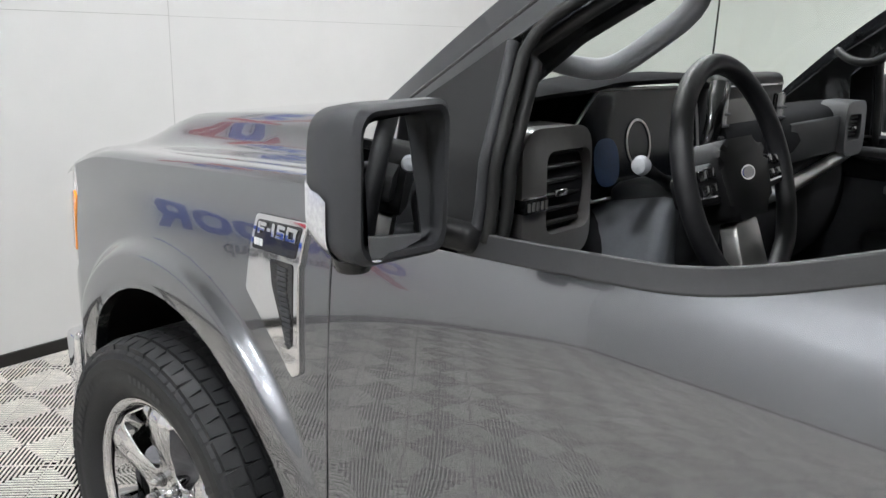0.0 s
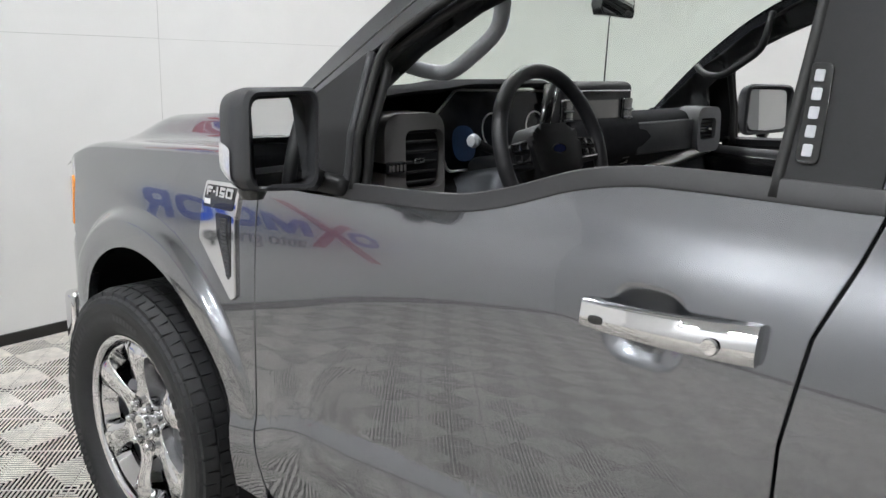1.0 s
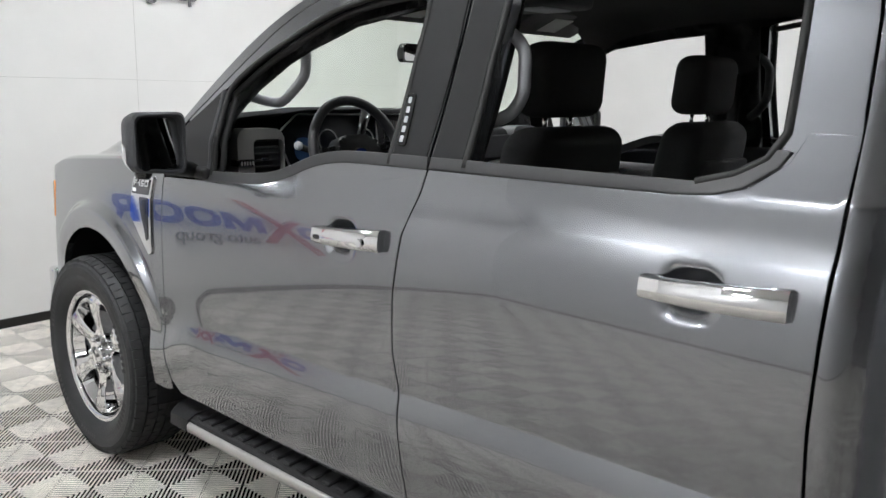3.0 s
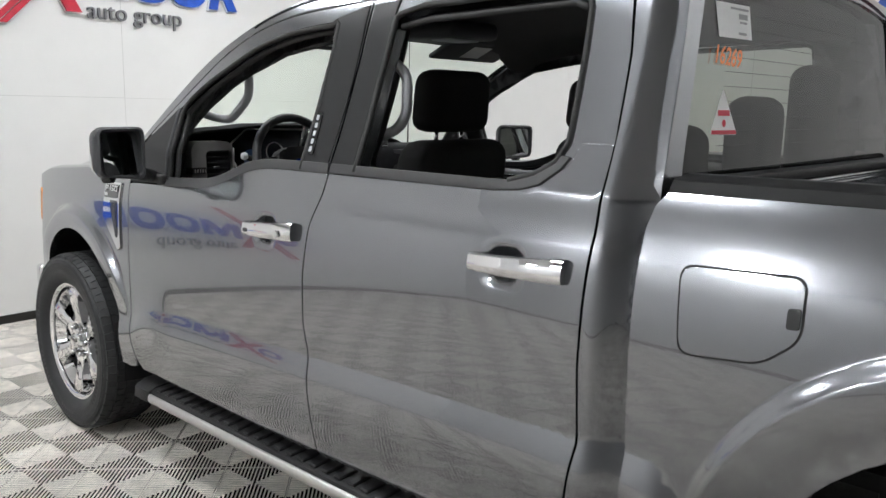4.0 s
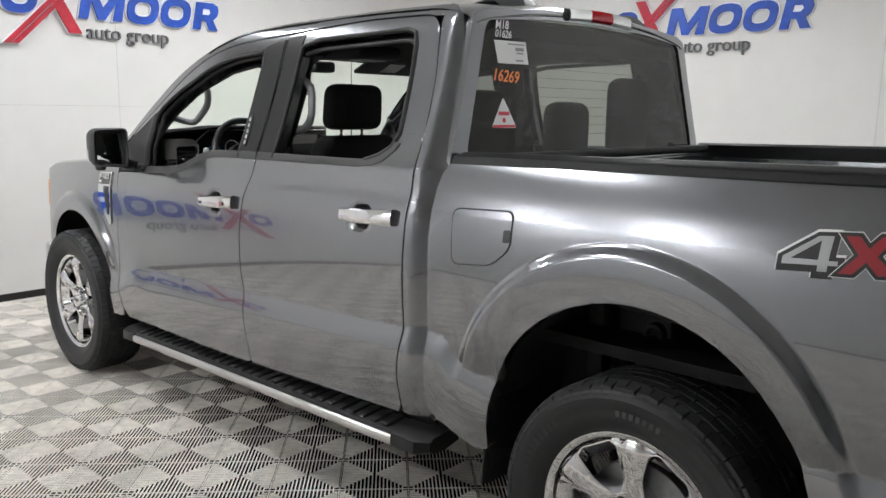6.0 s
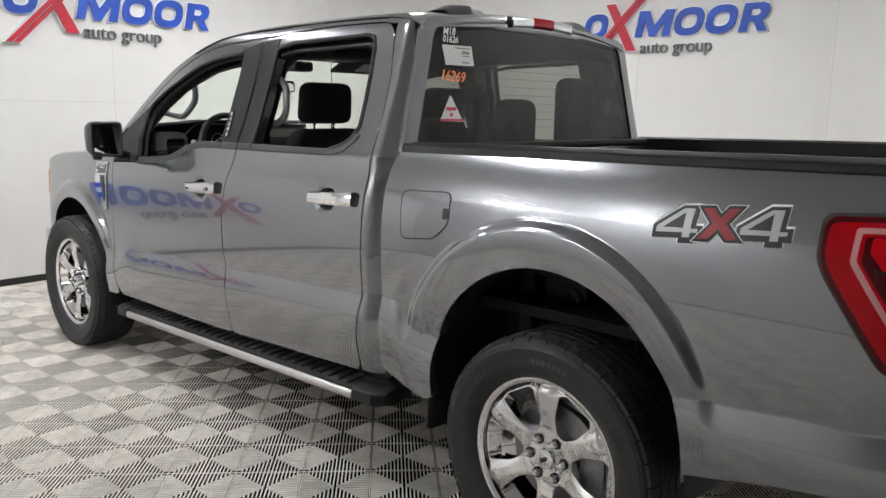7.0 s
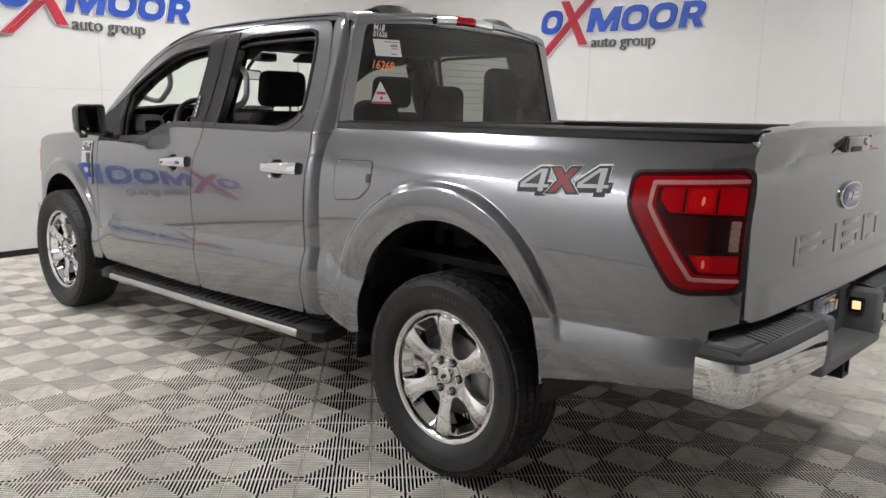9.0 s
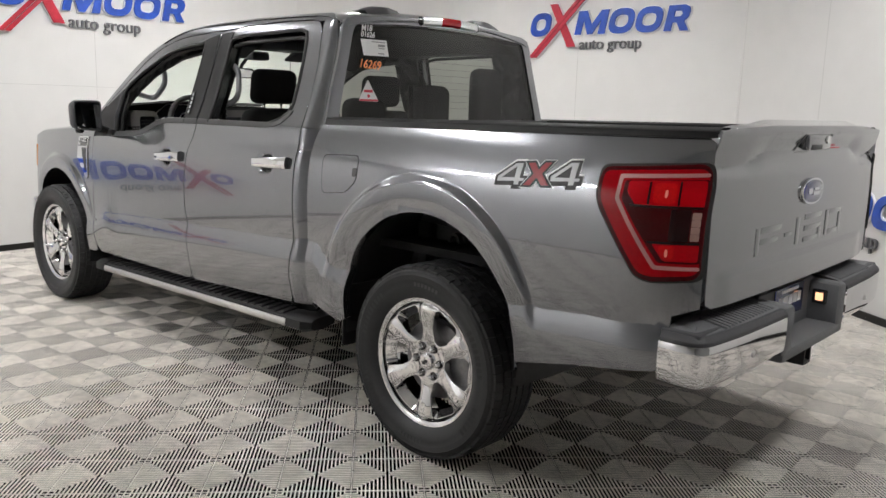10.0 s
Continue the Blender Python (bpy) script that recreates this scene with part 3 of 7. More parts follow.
def flare(x, z, cx, cz, r0, r1, lift):
    r = math.hypot(x - cx, z - cz)
    if r > r1 + 0.02:
        return 0.0
    v = step01((r1 - r) / 0.042)
    low = step01((z - 0.62) / 0.26)
    inner = min(max((r1 - 0.05 - r) / (r1 - 0.05 - r0), 0.0), 1.0)
    return (lift * v - 0.007 * inner * inner) * low


def dent(x, z, cx, cz, rx, rz, deep):
    q = (abs((x - cx) / rx) ** 3.2 + abs((z - cz) / rz) ** 3.2) ** (1 / 3.2)
    return -deep * step01((1.0 - q) / 0.75)


def cab_half(x, z):
    zc = CRC(x)
    soft = 0.0126 * step01((0.97 - x) / 0.17)
    if z < zc:
        s = CAB(zc - cab_shift(x, zc)) + LOW(zc - z) + soft * step01(1 - (zc - z) / 0.2)
    else:
        s = CAB(z - cab_shift(x, z)) + soft * math.exp(-(z - zc) / 0.06)
    s += plan(x) * (1 if z < 1.345 else max(0, 1 - (z - 1.345) / 0.4))
    if 1.48 < x < 1.7 and 1.0 < z < 1.3:
        s += dent(x, z, 1.582, 1.132, 0.070, 0.064, 0.016)
    if 2.47 < x < 2.7 and 1.0 < z < 1.3:
        s += dent(x, z, 2.565, 1.166, 0.072, 0.064, 0.016)
    if x < 0.75:
        s += flare(x, z, 0.03, 0.47, 0.485, 0.60, 0.026)
    return s


def bed_half(x, z):
    zc = BEDC(x)
    if z < zc:
        s = BED(zc) + LOW(zc - z) * (1 - 0.1 * step01((x - 3.5) / 0.5))
    else:
        s = BED(z)
    s += plan(x) * (1 - 0.72 * step01((z - 1.22) / 0.18) if x > 4.55 else 1)
    s += flare(x, z, 3.66, 0.58, 0.49, 0.625, 0.024)
    return s


def side_place(half, sgn, lift=0.0):
    if sgn < 0:
        return lambda u, v: (u, -(half(u, v) + lift), v)
    return lambda u, v: (u, half(u, v) + lift, v)


def both(name, outline, half, mat, lift=0.0, label="", left_only=False, **kw):
    """A body panel on the left-hand side and its mirror image."""
    made = []
    for sgn in ((-1,) if left_only else (-1, 1)):
        o = outline
        if sgn > 0:
            v2, f2, n2 = skin(o, side_place(half, -1, lift), **kw)
            v = [(q[0], -q[1], q[2]) for q in v2]
            f = [tuple(reversed(q)) for q in f2]
            n = [(q[0], -q[1], q[2]) for q in n2]
            made.append(mesh_ob(name, v, f, mat, truck, label, True, n))
        else:
            made.append(sheet(name, o, side_place(half, -1, lift), mat, truck, label, **kw))
    return made


def flare_rings(cx, cz, r1, r0=0.49):
    out = []
    for r in list(np.arange(r1 - 0.048, r1 + 0.008, 0.0055)) + list(np.arange(r0 + 0.012, r1 - 0.055, 0.013)):
        out += [(cx + r * math.cos(a), cz + r * math.sin(a)) for a in np.linspace(-0.6, 3.8, 190)]
    return np.array(out)


def cup_points(cx, cz):
    g = np.stack(np.meshgrid(np.arange(-0.078, 0.079, 0.006), np.arange(-0.072, 0.073, 0.006)), -1).reshape(-1, 2)
    return g + np.array([cx, cz])


def crease_points(half_c, x0, x1):
    out = []
    for x in np.arange(x0, x1, 0.03):
        zc = half_c(x)
        out += [(x, zc + d) for d in (-0.115, -0.095, -0.08, -0.065, -0.05, -0.035, -0.02, -0.0085, -0.003, 0.0015, 0.008, 0.02)]
    return np.array(out)


def cab_crease(x):
    return CRC(x)


def arc(cx, cz, r, a0, a1, n):
    return [(cx + r * math.cos(radians(a0 + (a1 - a0) * i / n)), cz + r * math.sin(radians(a0 + (a1 - a0) * i / n))) for i in range(n + 1)]


# front fender with its wheel arch
ARCH_F = arc(0.03, 0.47, 0.485, 188, -4, 26)
fender_top = spline([(-0.478, 1.160), (-0.33, 1.198), (-0.05, 1.222), (0.25, 1.243), (0.598, 1.262)], 5)
fender = [(-0.535, 0.66), (-0.522, 0.86), (-0.482, 0.90), (-0.478, 0.99), (-0.458, 1.10)] + fender_top + [(0.594, 0.72), (0.602, 0.62), (0.642, 0.49), (0.645, 0.455), (0.60, 0.44), (0.53, 0.44)] + ARCH_F[::-1]
both("front_fender", fender, cab_half, PAINT, step=0.03, depth=0.03, fine=np.r_[flare_rings(0.03, 0.47, 0.60), crease_points(cab_crease, 0.5, 0.62)])

DOOR_SEAM = [(1.842, 0.475), (1.845, 0.52), (1.835, 0.64), (1.817, 0.76), (1.790, 0.87), (1.787, 1.02), (1.806, 1.17), (1.842, 1.27), (1.862, 1.332)]
BELT_F = spline([(0.606, 1.205), (0.80, 1.214), (1.08, 1.228), (1.20, 1.238), (1.30, 1.262), (1.42, 1.303), (1.52, 1.323), (1.62, 1.329), (1.862, 1.332)], 4)
front_door = [(0.70, 0.45), (0.652, 0.49), (0.612, 0.62), (0.603, 0.72), (0.602, 1.0)] + BELT_F + DOOR_SEAM[::-1][1:] + [(1.80, 0.455)]
both("front_door", front_door, cab_half, PAINT, step=0.03, depth=0.03, fine=np.r_[cup_points(1.582, 1.132), crease_points(cab_crease, 0.62, 1.84)])
REAR_SEAM = [(2.79, 0.535), (2.782, 0.64), (2.80, 0.80), (2.792, 0.98), (2.795, 1.24), (2.80, 1.34)]
DOOR_SEAM_R = [(x + 0.009, z) for x, z in DOOR_SEAM]
rear_door = [(1.86, 0.458)] + DOOR_SEAM_R + [(2.5, 1.338), (2.58, 1.345), (2.64, 1.362), (2.70, 1.41), (2.72, 1.46), (2.80, 1.46)] + REAR_SEAM[::-1] + [(2.77, 0.50)]
both("rear_door", rear_door, cab_half, PAINT, step=0.03, depth=0.03, fine=np.r_[cup_points(2.565, 1.166), crease_points(cab_crease, 1.84, 2.79)])

# window frames of the doors
TOP_F = spline([(0.70, 1.405), (0.80, 1.482), (0.893, 1.552), (1.0, 1.628), (1.112, 1.698), (1.268, 1.766), (1.419, 1.805), (1.55, 1.822), (1.70, 1.832), (1.868, 1.842)], 4)
DLO_F = spline([(0.882, 1.515), (0.977, 1.580), (1.062, 1.627), (1.145, 1.664), (1.298, 1.728), (1.45, 1.766), (1.598, 1.783), (1.737, 1.791)], 4)
frame_f = TOP_F + [(1.858, 1.60), (1.855, 1.338), (1.735, 1.338), (1.735, 1.50)] + DLO_F[::-1] + [(0.80, 1.463), (0.715, 1.398)]
both("window_frame", frame_f, cab_half, PAINT, lift=-0.003, step=0.03, depth=0.05)
DLO_R = [(2.0, 1.80), (2.10, 1.812), (2.60, 1.824), (2.645, 1.812), (2.662, 1.77), (2.668, 1.69), (2.682, 1.46), (2.66, 1.415), (2.61, 1.385), (2.54, 1.365)]
frame_r = [(1.868, 1.338), (1.870, 1.60), (1.880, 1.840)] + spline([(1.88, 1.840), (2.15, 1.858), (2.40, 1.868), (2.66, 1.866), (2.72, 1.858), (2.758, 1.82)], 4)[1:] + \
          [(2.785, 1.66), (2.795, 1.50), (2.80, 1.462), (2.722, 1.462), (2.702, 1.412), (2.643, 1.365), (2.585, 1.349), (2.54, 1.343), (2.54, 1.365)] + DLO_R[::-1][1:] + [(1.985, 1.78), (1.972, 1.60), (1.975, 1.345), (1.975, 1.338)]
both("window_frame", frame_r, cab_half, PAINT, lift=-0.003, step=0.03, depth=0.05)
# black pillar covers and sail panel
both("pillar_cover", [(1.737, 1.345), (1.851, 1.345), (1.858, 1.60), (1.861, 1.829), (1.730, 1.800), (1.722, 1.786), (1.735, 1.60)], cab_half, PILLAR_FILM, lift=0.001, step=0.04, depth=0.01, label="dark satin pillar cover")
both("pillar_cover", [(1.874, 1.345), (1.968, 1.345), (1.967, 1.60), (1.985, 1.80), (1.993, 1.836), (1.888, 1.828), (1.876, 1.60)], cab_half, PILLAR_FILM, lift=0.001, step=0.04, depth=0.01, label="dark satin pillar cover")
both("sail_panel", [(0.60, 1.215), (0.885, 1.236), (0.888, 1.33), (0.880, 1.506), (0.868, 1.508), (0.80, 1.460), (0.70, 1.392), (0.60, 1.298)], cab_half, SATIN_BLACK, lift=-0.001, step=0.03, depth=0.02, label="dark satin sail panel")

# cab roof rail with the windscreen pillar
RAIL_OUT = spline([(0.53, 1.288), (0.60, 1.350), (0.683, 1.428), (0.774, 1.510), (0.874, 1.590), (0.969, 1.658), (1.09, 1.726), (1.243, 1.792), (1.397, 1.842), (1.55, 1.872), (1.9, 1.897), (2.4, 1.907), (2.70, 1.905), (2.764, 1.902)], 5)
RAIL_IN = spline([(2.766, 1.866), (2.72, 1.868), (2.66, 1.876), (2.40, 1.878), (2.15, 1.868), (1.878, 1.852), (1.70, 1.842), (1.55, 1.832), (1.419, 1.814), (1.268, 1.775), (1.112, 1.707), (1.0, 1.637), (0.893, 1.561), (0.80, 1.491), (0.70, 1.414), (0.63, 1.345), (0.585, 1.288)], 3)
both("roof_rail", RAIL_OUT + RAIL_IN, cab_half, PAINT, lift=-0.002, step=0.03, depth=0.04)
# rear cab corner
def corner_half(x, z):
    s = cab_half(x, z)
    w = step01((x - 2.815) / 0.11)
    return s - 0.055 * w * (1 if z < 1.40 else 1 + (z - 1.4) * 0.6)
corner = [(2.80, 0.505), (2.80, 0.535), (2.792, 0.64), (2.81, 0.80), (2.802, 0.98), (2.805, 1.24), (2.81, 1.34), (2.805, 1.50), (2.795, 1.66), (2.772, 1.82), (2.768, 1.84), (2.770, 1.868), (2.772, 1.906), (2.81, 1.895),
          (2.845, 1.86), (2.855, 1.82), (2.875, 1.70), (2.905, 1.50), (2.915, 1.38), (2.915, 1.2), (2.915, 0.84), (2.90, 0.52), (2.88, 0.50)]
both("cab_corner", corner, corner_half, PAINT, step=0.022, depth=0.05)

# sill below the doors
both("sill", [(0.64, 0.43), (0.68, 0.445), (1.8, 0.452), (2.78, 0.498), (2.88, 0.495), (2.88, 0.46), (2.7, 0.43), (1.8, 0.40), (0.70, 0.40)], lambda x, z: 0.905 - (0.5 - z) * 0.5, PAINT, step=0.04, depth=0.05)

# bed sides
ARCH_R = arc(3.69, 0.56, 0.492, 186, -6, 26)
bed_side = [(2.938, 0.57), (2.936, 0.82), (2.932, 1.0), (2.928, 1.17), (2.924, 1.30), (2.932, 1.345), (2.952, 1.372), (4.0, 1.388), (4.836, 1.405), (4.836, 0.857), (4.765, 0.828), (4.755, 0.645), (4.45, 0.60), (4.19, 0.545)] + ARCH_R[::-1] + [(3.195, 0.50), (3.15, 0.488), (2.97, 0.535)]
both("bed_side", bed_side, bed_half, PAINT, step=0.03, depth=0.04, fine=np.r_[flare_rings(3.66, 0.58, 0.625), crease_points(BEDC, 2.95, 3.25), crease_points(BEDC, 4.15, 4.75)])
both("bed_rail_cap", [(2.95, 1.374), (4.0, 1.390), (4.836, 1.407), (4.836, 1.424), (4.0, 1.410), (2.955, 1.396)], lambda x, z: bed_half(x, 1.40) + 0.012 - (z - 1.385) * 0.25, SATIN_BLACK, step=0.03, depth=0.02, label="black plastic bed rail cap")
for sgn in (-1, 1):
    xs = np.linspace(2.955, 4.836, 30)
    rows = []
    for x in xs:
        z = 1.396 + (x - 2.99) * 0.0152
        h = bed_half(x, 1.40) + 0.008
        rows.append([(x, sgn * h, z), (x, sgn * (h - 0.006), z + 0.006), (x, sgn * (h - 0.035), z + 0.008), (x, sgn * (h - 0.041), z + 0.013), (x, sgn * (h - 0.09), z + 0.013), (x, sgn * (h - 0.10), z + 0.004), (x, sgn * (h - 0.10), z - 0.05)])
    loft("bed_rail_top", rows, SATIN_BLACK, truck, "ribbed black rail top")
    boxed("bed_inner_wall", 2.99, 4.82, min(sgn * 0.80, sgn * 0.84), max(sgn * 0.80, sgn * 0.84), 1.08, 1.36, PAINT, truck, 0.006)
    boxed("tie_down_rail", 3.3, 4.6, min(sgn * 0.785, sgn * 0.80), max(sgn * 0.785, sgn * 0.80), 1.26, 1.33, SATIN_BLACK, truck, 0.004)
boxed("bed_floor", 2.96, 4.82, -0.82, 0.82, 0.84, 0.875, UNDER, truck, 0.0)
bm = bmesh.new()
box(bm, 2.96, 3.0, -0.86, 0.86, 0.85, 1.375, 0.012, 3)
box(bm, 2.995, 3.02, -0.80, 0.80, 1.30, 1.36, 0.008, 2)
part("bed_bulkhead", bm, PAINT, truck, angle=35)
bm = bmesh.new()
box(bm, 2.955, 3.01, -0.88, 0.88, 1.375, 1.40, 0.006, 2)
part("bulkhead_cap", bm, SATIN_BLACK, truck, angle=35)

# roof
def roof_z(x, y):
    zr = RZ(x)
    return zr + 0.058 * (1 - min(1, abs(y) / roof_half(x)) ** 2.4)
RZ = hermite([1.20, 1.36, 1.55, 1.9, 2.4, 2.70, 2.80, 2.86, 2.89], [1.776, 1.832, 1.872, 1.893, 1.903, 1.898, 1.885, 1.864, 1.84])
def roof_half(x):
    return corner_half(x, RZ(x) - 0.006) + 0.003
rows = []
for x in np.linspace(1.26, 2.89, 46):
    row = []
    for k in range(33):
        a = -1 + 2 * k / 32
        y = a * roof_half(x)
        xx = x - 0.10 * (1 - a * a) * step01((1.7 - x) / 0.45) + 0.02 * (1 - a * a) * step01((x - 2.6) / 0.25)
        row.append((xx, y, roof_z(x, y) - (0.006 if abs(a) > 0.97 else 0)))
    rows.append(row)
loft("roof", rows, PAINT, truck)

# bonnet with a raised centre
def hood_z(x, y):
    e = hermite([-0.82, -0.70, -0.45, 0.0, 0.62], [1.08, 1.15, 1.186, 1.232, 1.272])(x)
    a = abs(y)
    w = step01((0.72 - a) / 0.13)
    return e + 0.074 * w * step01((x + 0.62) / 0.28) + 0.022 * (1 - (a / 0.9) ** 2)
rows = []
for x in np.linspace(-0.80, 0.60, 40):
    row = []
    for k in range(49):
        w = 0.905 + plan(max(x, -0.6)) * 0.9 - 0.018
        y = -w + 2 * w * k / 48
        row.append((x - 0.10 * (1 - (y / w) ** 2) * step01((-0.2 - x) / 0.5) - 0.16 * (1 - (y / w) ** 2) * step01((x - 0.2) / 0.4), y, hood_z(x, y) - 0.02 * step01((abs(y) - w + 0.05) / 0.05)))
    rows.append(row)
loft("bonnet", rows, PAINT, truck)
for sgn in (-1, 1):
    rows = []
    for x in np.linspace(-0.478, 0.60, 26):
        h = cab_half(x, 1.20) - 0.008
        zt = fender_top[0][1] + (np.interp(x, [p[0] for p in fender_top], [p[1] for p in fender_top]) - fender_top[0][1])
        e = cab_half(x, zt)
        rows.append([(x, sgn * e, zt), (x, sgn * (e - 0.012), zt + 0.010), (x, sgn * (e - 0.035), zt + 0.015), (x, sgn * (e - 0.08), zt + 0.014)])
    loft("fender_crown", rows, PAINT, truck)
boxed("cowl", 0.36, 0.72, -0.80, 0.80, 1.20, 1.285, SATIN_BLACK, truck, 0.02)

# front end
for sgn in (-1, 1):
    y0, y1 = sgn * 0.60, sgn * 0.905
    v, f, n = skin([(-0.63, 0.90), (-0.492, 0.905), (-0.485, 0.99), (-0.465, 1.10), (-0.485, 1.155), (-0.63, 1.12)], lambda u, w: (u, -(cab_half(u, w) - 0.004), w), step=0.03, depth=0.05)
    if sgn > 0:
        v, f, n = [(q[0], -q[1], q[2]) for q in v], [tuple(reversed(q)) for q in f], [(q[0], -q[1], q[2]) for q in n]
    hl = mesh_ob("headlight", v, f, CLEAR_LENS, truck, "clear headlight lens", True, n)
    v, f, n = skin([(-0.59, 0.935), (-0.498, 0.935), (-0.491, 0.99), (-0.474, 1.075), (-0.488, 1.09), (-0.58, 1.07)], lambda u, w: (u, -(cab_half(u, w) + 0.001), w), step=0.03, depth=0.01)
    if sgn > 0:
        v, f, n = [(q[0], -q[1], q[2]) for q in v], [tuple(reversed(q)) for q in f], [(q[0], -q[1], q[2]) for q in n]
    mesh_ob("side_marker", v, f, AMBER, hl, "amber side marker", True, n)
bm = bmesh.new()
box(bm, -0.86, -0.50, -0.60, 0.60, 0.62, 1.10, 0.05, 3)
part("grille", bm, SATIN_BLACK, truck, angle=35)
pl = []
for k in range(25):
    a = -1 + 2 * k / 24
    pl.append((-0.90 + 0.34 * abs(a) ** 2.4, a * 0.895))
rows = [[(x * 1.0 + dx, y * sy, z) for x, y in pl] for z, dx, sy in ((0.36, 0.10, 0.94), (0.42, 0.02, 0.965), (0.58, -0.01, 0.97), (0.67, 0.0, 0.965), (0.70, 0.03, 0.955))]
loft("front_bumper", rows, CHROME, truck, "chrome front bumper")
rows = [[(x + dx, y * sy, z) for x, y in pl] for z, dx, sy in ((0.69, 0.03, 0.945), (0.73, 0.02, 0.95), (0.88, 0.03, 0.95), (0.92, 0.06, 0.94))]
loft("front_fascia", rows, PAINT, truck)
for sgn in (-1, 1):
    bm = bmesh.new()
    box(bm, -0.60, -0.53, min(sgn * 0.80, sgn * 0.905), max(sgn * 0.80, sgn * 0.905), 0.42, 0.69, 0.02, 3)
    part("bumper_end", bm, CHROME, truck, "chrome bumper end", angle=35)

# underbody, wheel houses, cabin shell
bm = bmesh.new()
box(bm, 0.45, 2.88, -0.84, 0.84, 0.47, 0.53, 0.01)
for rail_y in (-0.50, 0.38):
    box(bm, -0.75, 2.95, rail_y, rail_y + 0.12, 0.42, 0.60, 0.02)
    box(bm, 2.94, 4.7, rail_y, rail_y + 0.12, 0.63, 0.75, 0.02)
box(bm, -0.7, 0.62, -0.60, 0.60, 0.60, 1.17, 0.03)
box(bm, 0.42, 0.62, -0.84, 0.84, 0.50, 1.24, 0.02)
box(bm, 2.84, 2.885, -0.82, 0.82, 0.47, 1.38, 0.01)
box(bm, 3.0, 4.7, -0.42, 0.42, 0.62, 0.82, 0.03)
box(bm, 3.63, 3.75, -0.75, 0.75, 0.36, 0.46, 0.03)
box(bm, -0.06, 0.06, -0.75, 0.75, 0.34, 0.46, 0.03)
box(bm, 3.2, 4.2, -0.62, -0.56, 0.50, 0.56, 0.01)
box(bm, 3.2, 4.2, 0.56, 0.62, 0.50, 0.56, 0.01)
box(bm, 3.40, 3.46, -0.60, -0.54, 0.40, 0.84, 0.02)
part("chassis", bm, UNDER, truck, "dark chassis and underbody", angle=35)
for cx, cz, r in ((0.03, 0.47, 0.50), (3.69, 0.56, 0.505)):
    for sgn in (-1, 1):
        rows = []
        for a in np.linspace(-14, 194, 26):
            c, s = math.cos(radians(a)), math.sin(radians(a))
            half = bed_half if cx > 2 else cab_half
            e = half(cx + 0.49 * c, max(cz + 0.49 * s, 0.5)) - 0.012
            rows.append([(cx + r * c * q, sgn * y, cz + r * s * q) for y, q in ((e, 0.985), (e - 0.02, 1.0), (0.75, 1.03), (0.55, 1.03), (0.54, 0.6), (0.54, 0.0))])
        # rear liners take a lighter grey, the light on them put into colour
        loft("wheel_house", rows, UNDER_GREY if cx > 2 else UNDER, truck, "black plastic wheel arch liner")


for sgn in (-1, 1):
    def inner(name, x0, x1, y0, y1, z0, z1, mat=UNDER_GREY, bev=0.006, label="", m=None):
        return boxed(name, x0, x1, min(sgn * y0, sgn * y1), max(sgn * y0, sgn * y1), z0, z1, mat, truck, bev, 2, label, m)
    # flange of the bed tub, falling to the rear; black discs paint its bolt holes' shade
    rows = [[(x, sgn * y, 0.985 - (x - 3.2) * 0.085 + z) for y, z in ((0.552, 0.06), (0.60, 0.05), (0.66, 0.012), (0.664, -0.014), (0.655, -0.018), (0.60, -0.016))] for x in np.linspace(3.22, 4.17, 10)]
    fl = loft("tub_flange", rows, UNDER_GREY, truck, "dark steel flange inside the wheel arch")
    for x in (3.52, 3.78, 4.02):
        bm = bmesh.new()
        spin(bm, [(0.0, -0.003), (0.009, -0.003), (0.011, 0.0)], 12, Matrix.Translation((x, sgn * 0.6655, 0.984 - (x - 3.2) * 0.085)))
        part("hole_shade", bm, BLACK_DECAL, fl)
    inner("frame_rail", 3.20, 4.17, 0.55, 0.61, 0.79, 0.87, bev=0.015, label="dark steel frame rail")
    inner("rail_bracket", 3.44, 3.62, 0.61, 0.64, 0.80, 0.94, bev=0.012)
    inner("rail_bracket", 3.34, 3.40, 0.60, 0.66, 0.70, 0.95, bev=0.012)
    bm = bmesh.new()
    spin(bm, [(0.016, -0.01), (0.022, -0.022), (0.032, -0.022), (0.035, -0.01), (0.035, 0.02)], 24, Matrix.Translation((3.575, sgn * 0.645, 0.885)) @ (Matrix.Identity(4) if sgn < 0 else pose(0, 0, 0, 0, 0, 180)))
    part("bushing", bm, UNDER_GREY, truck, "round steel bushing", smooth=True, angle=35)
    inner("spring_hanger", 3.93, 4.12, 0.62, 0.68, 0.74, 0.90, bev=0.02, label="dark spring hanger")
    tube("shock_absorber", [(3.86, sgn * 0.66, 0.92), (3.80, sgn * 0.64, 0.60), (3.77, sgn * 0.62, 0.42)], [0.022, 0.026, 0.026], UNDER_GREY, truck, "dark shock absorber", n=12)
    tube("brake_hose", spline([(4.06, sgn * 0.69, 0.90), (4.00, sgn * 0.70, 0.83), (3.94, sgn * 0.69, 0.86), (3.88, sgn * 0.66, 0.80)], 5), 0.006, RUBBER, truck, n=6)
    for x, z in ((3.90, 0.885), (3.99, 0.90), (4.06, 0.86), (4.10, 0.80)):
        bm = bmesh.new()
        spin(bm, [(0.0, -0.010), (0.007, -0.010), (0.009, -0.004), (0.009, 0.01)], 10, Matrix.Translation((x, sgn * 0.685, z)))
        part("bolt", bm, STEEL, truck, "steel bolt", smooth=True, angle=35)


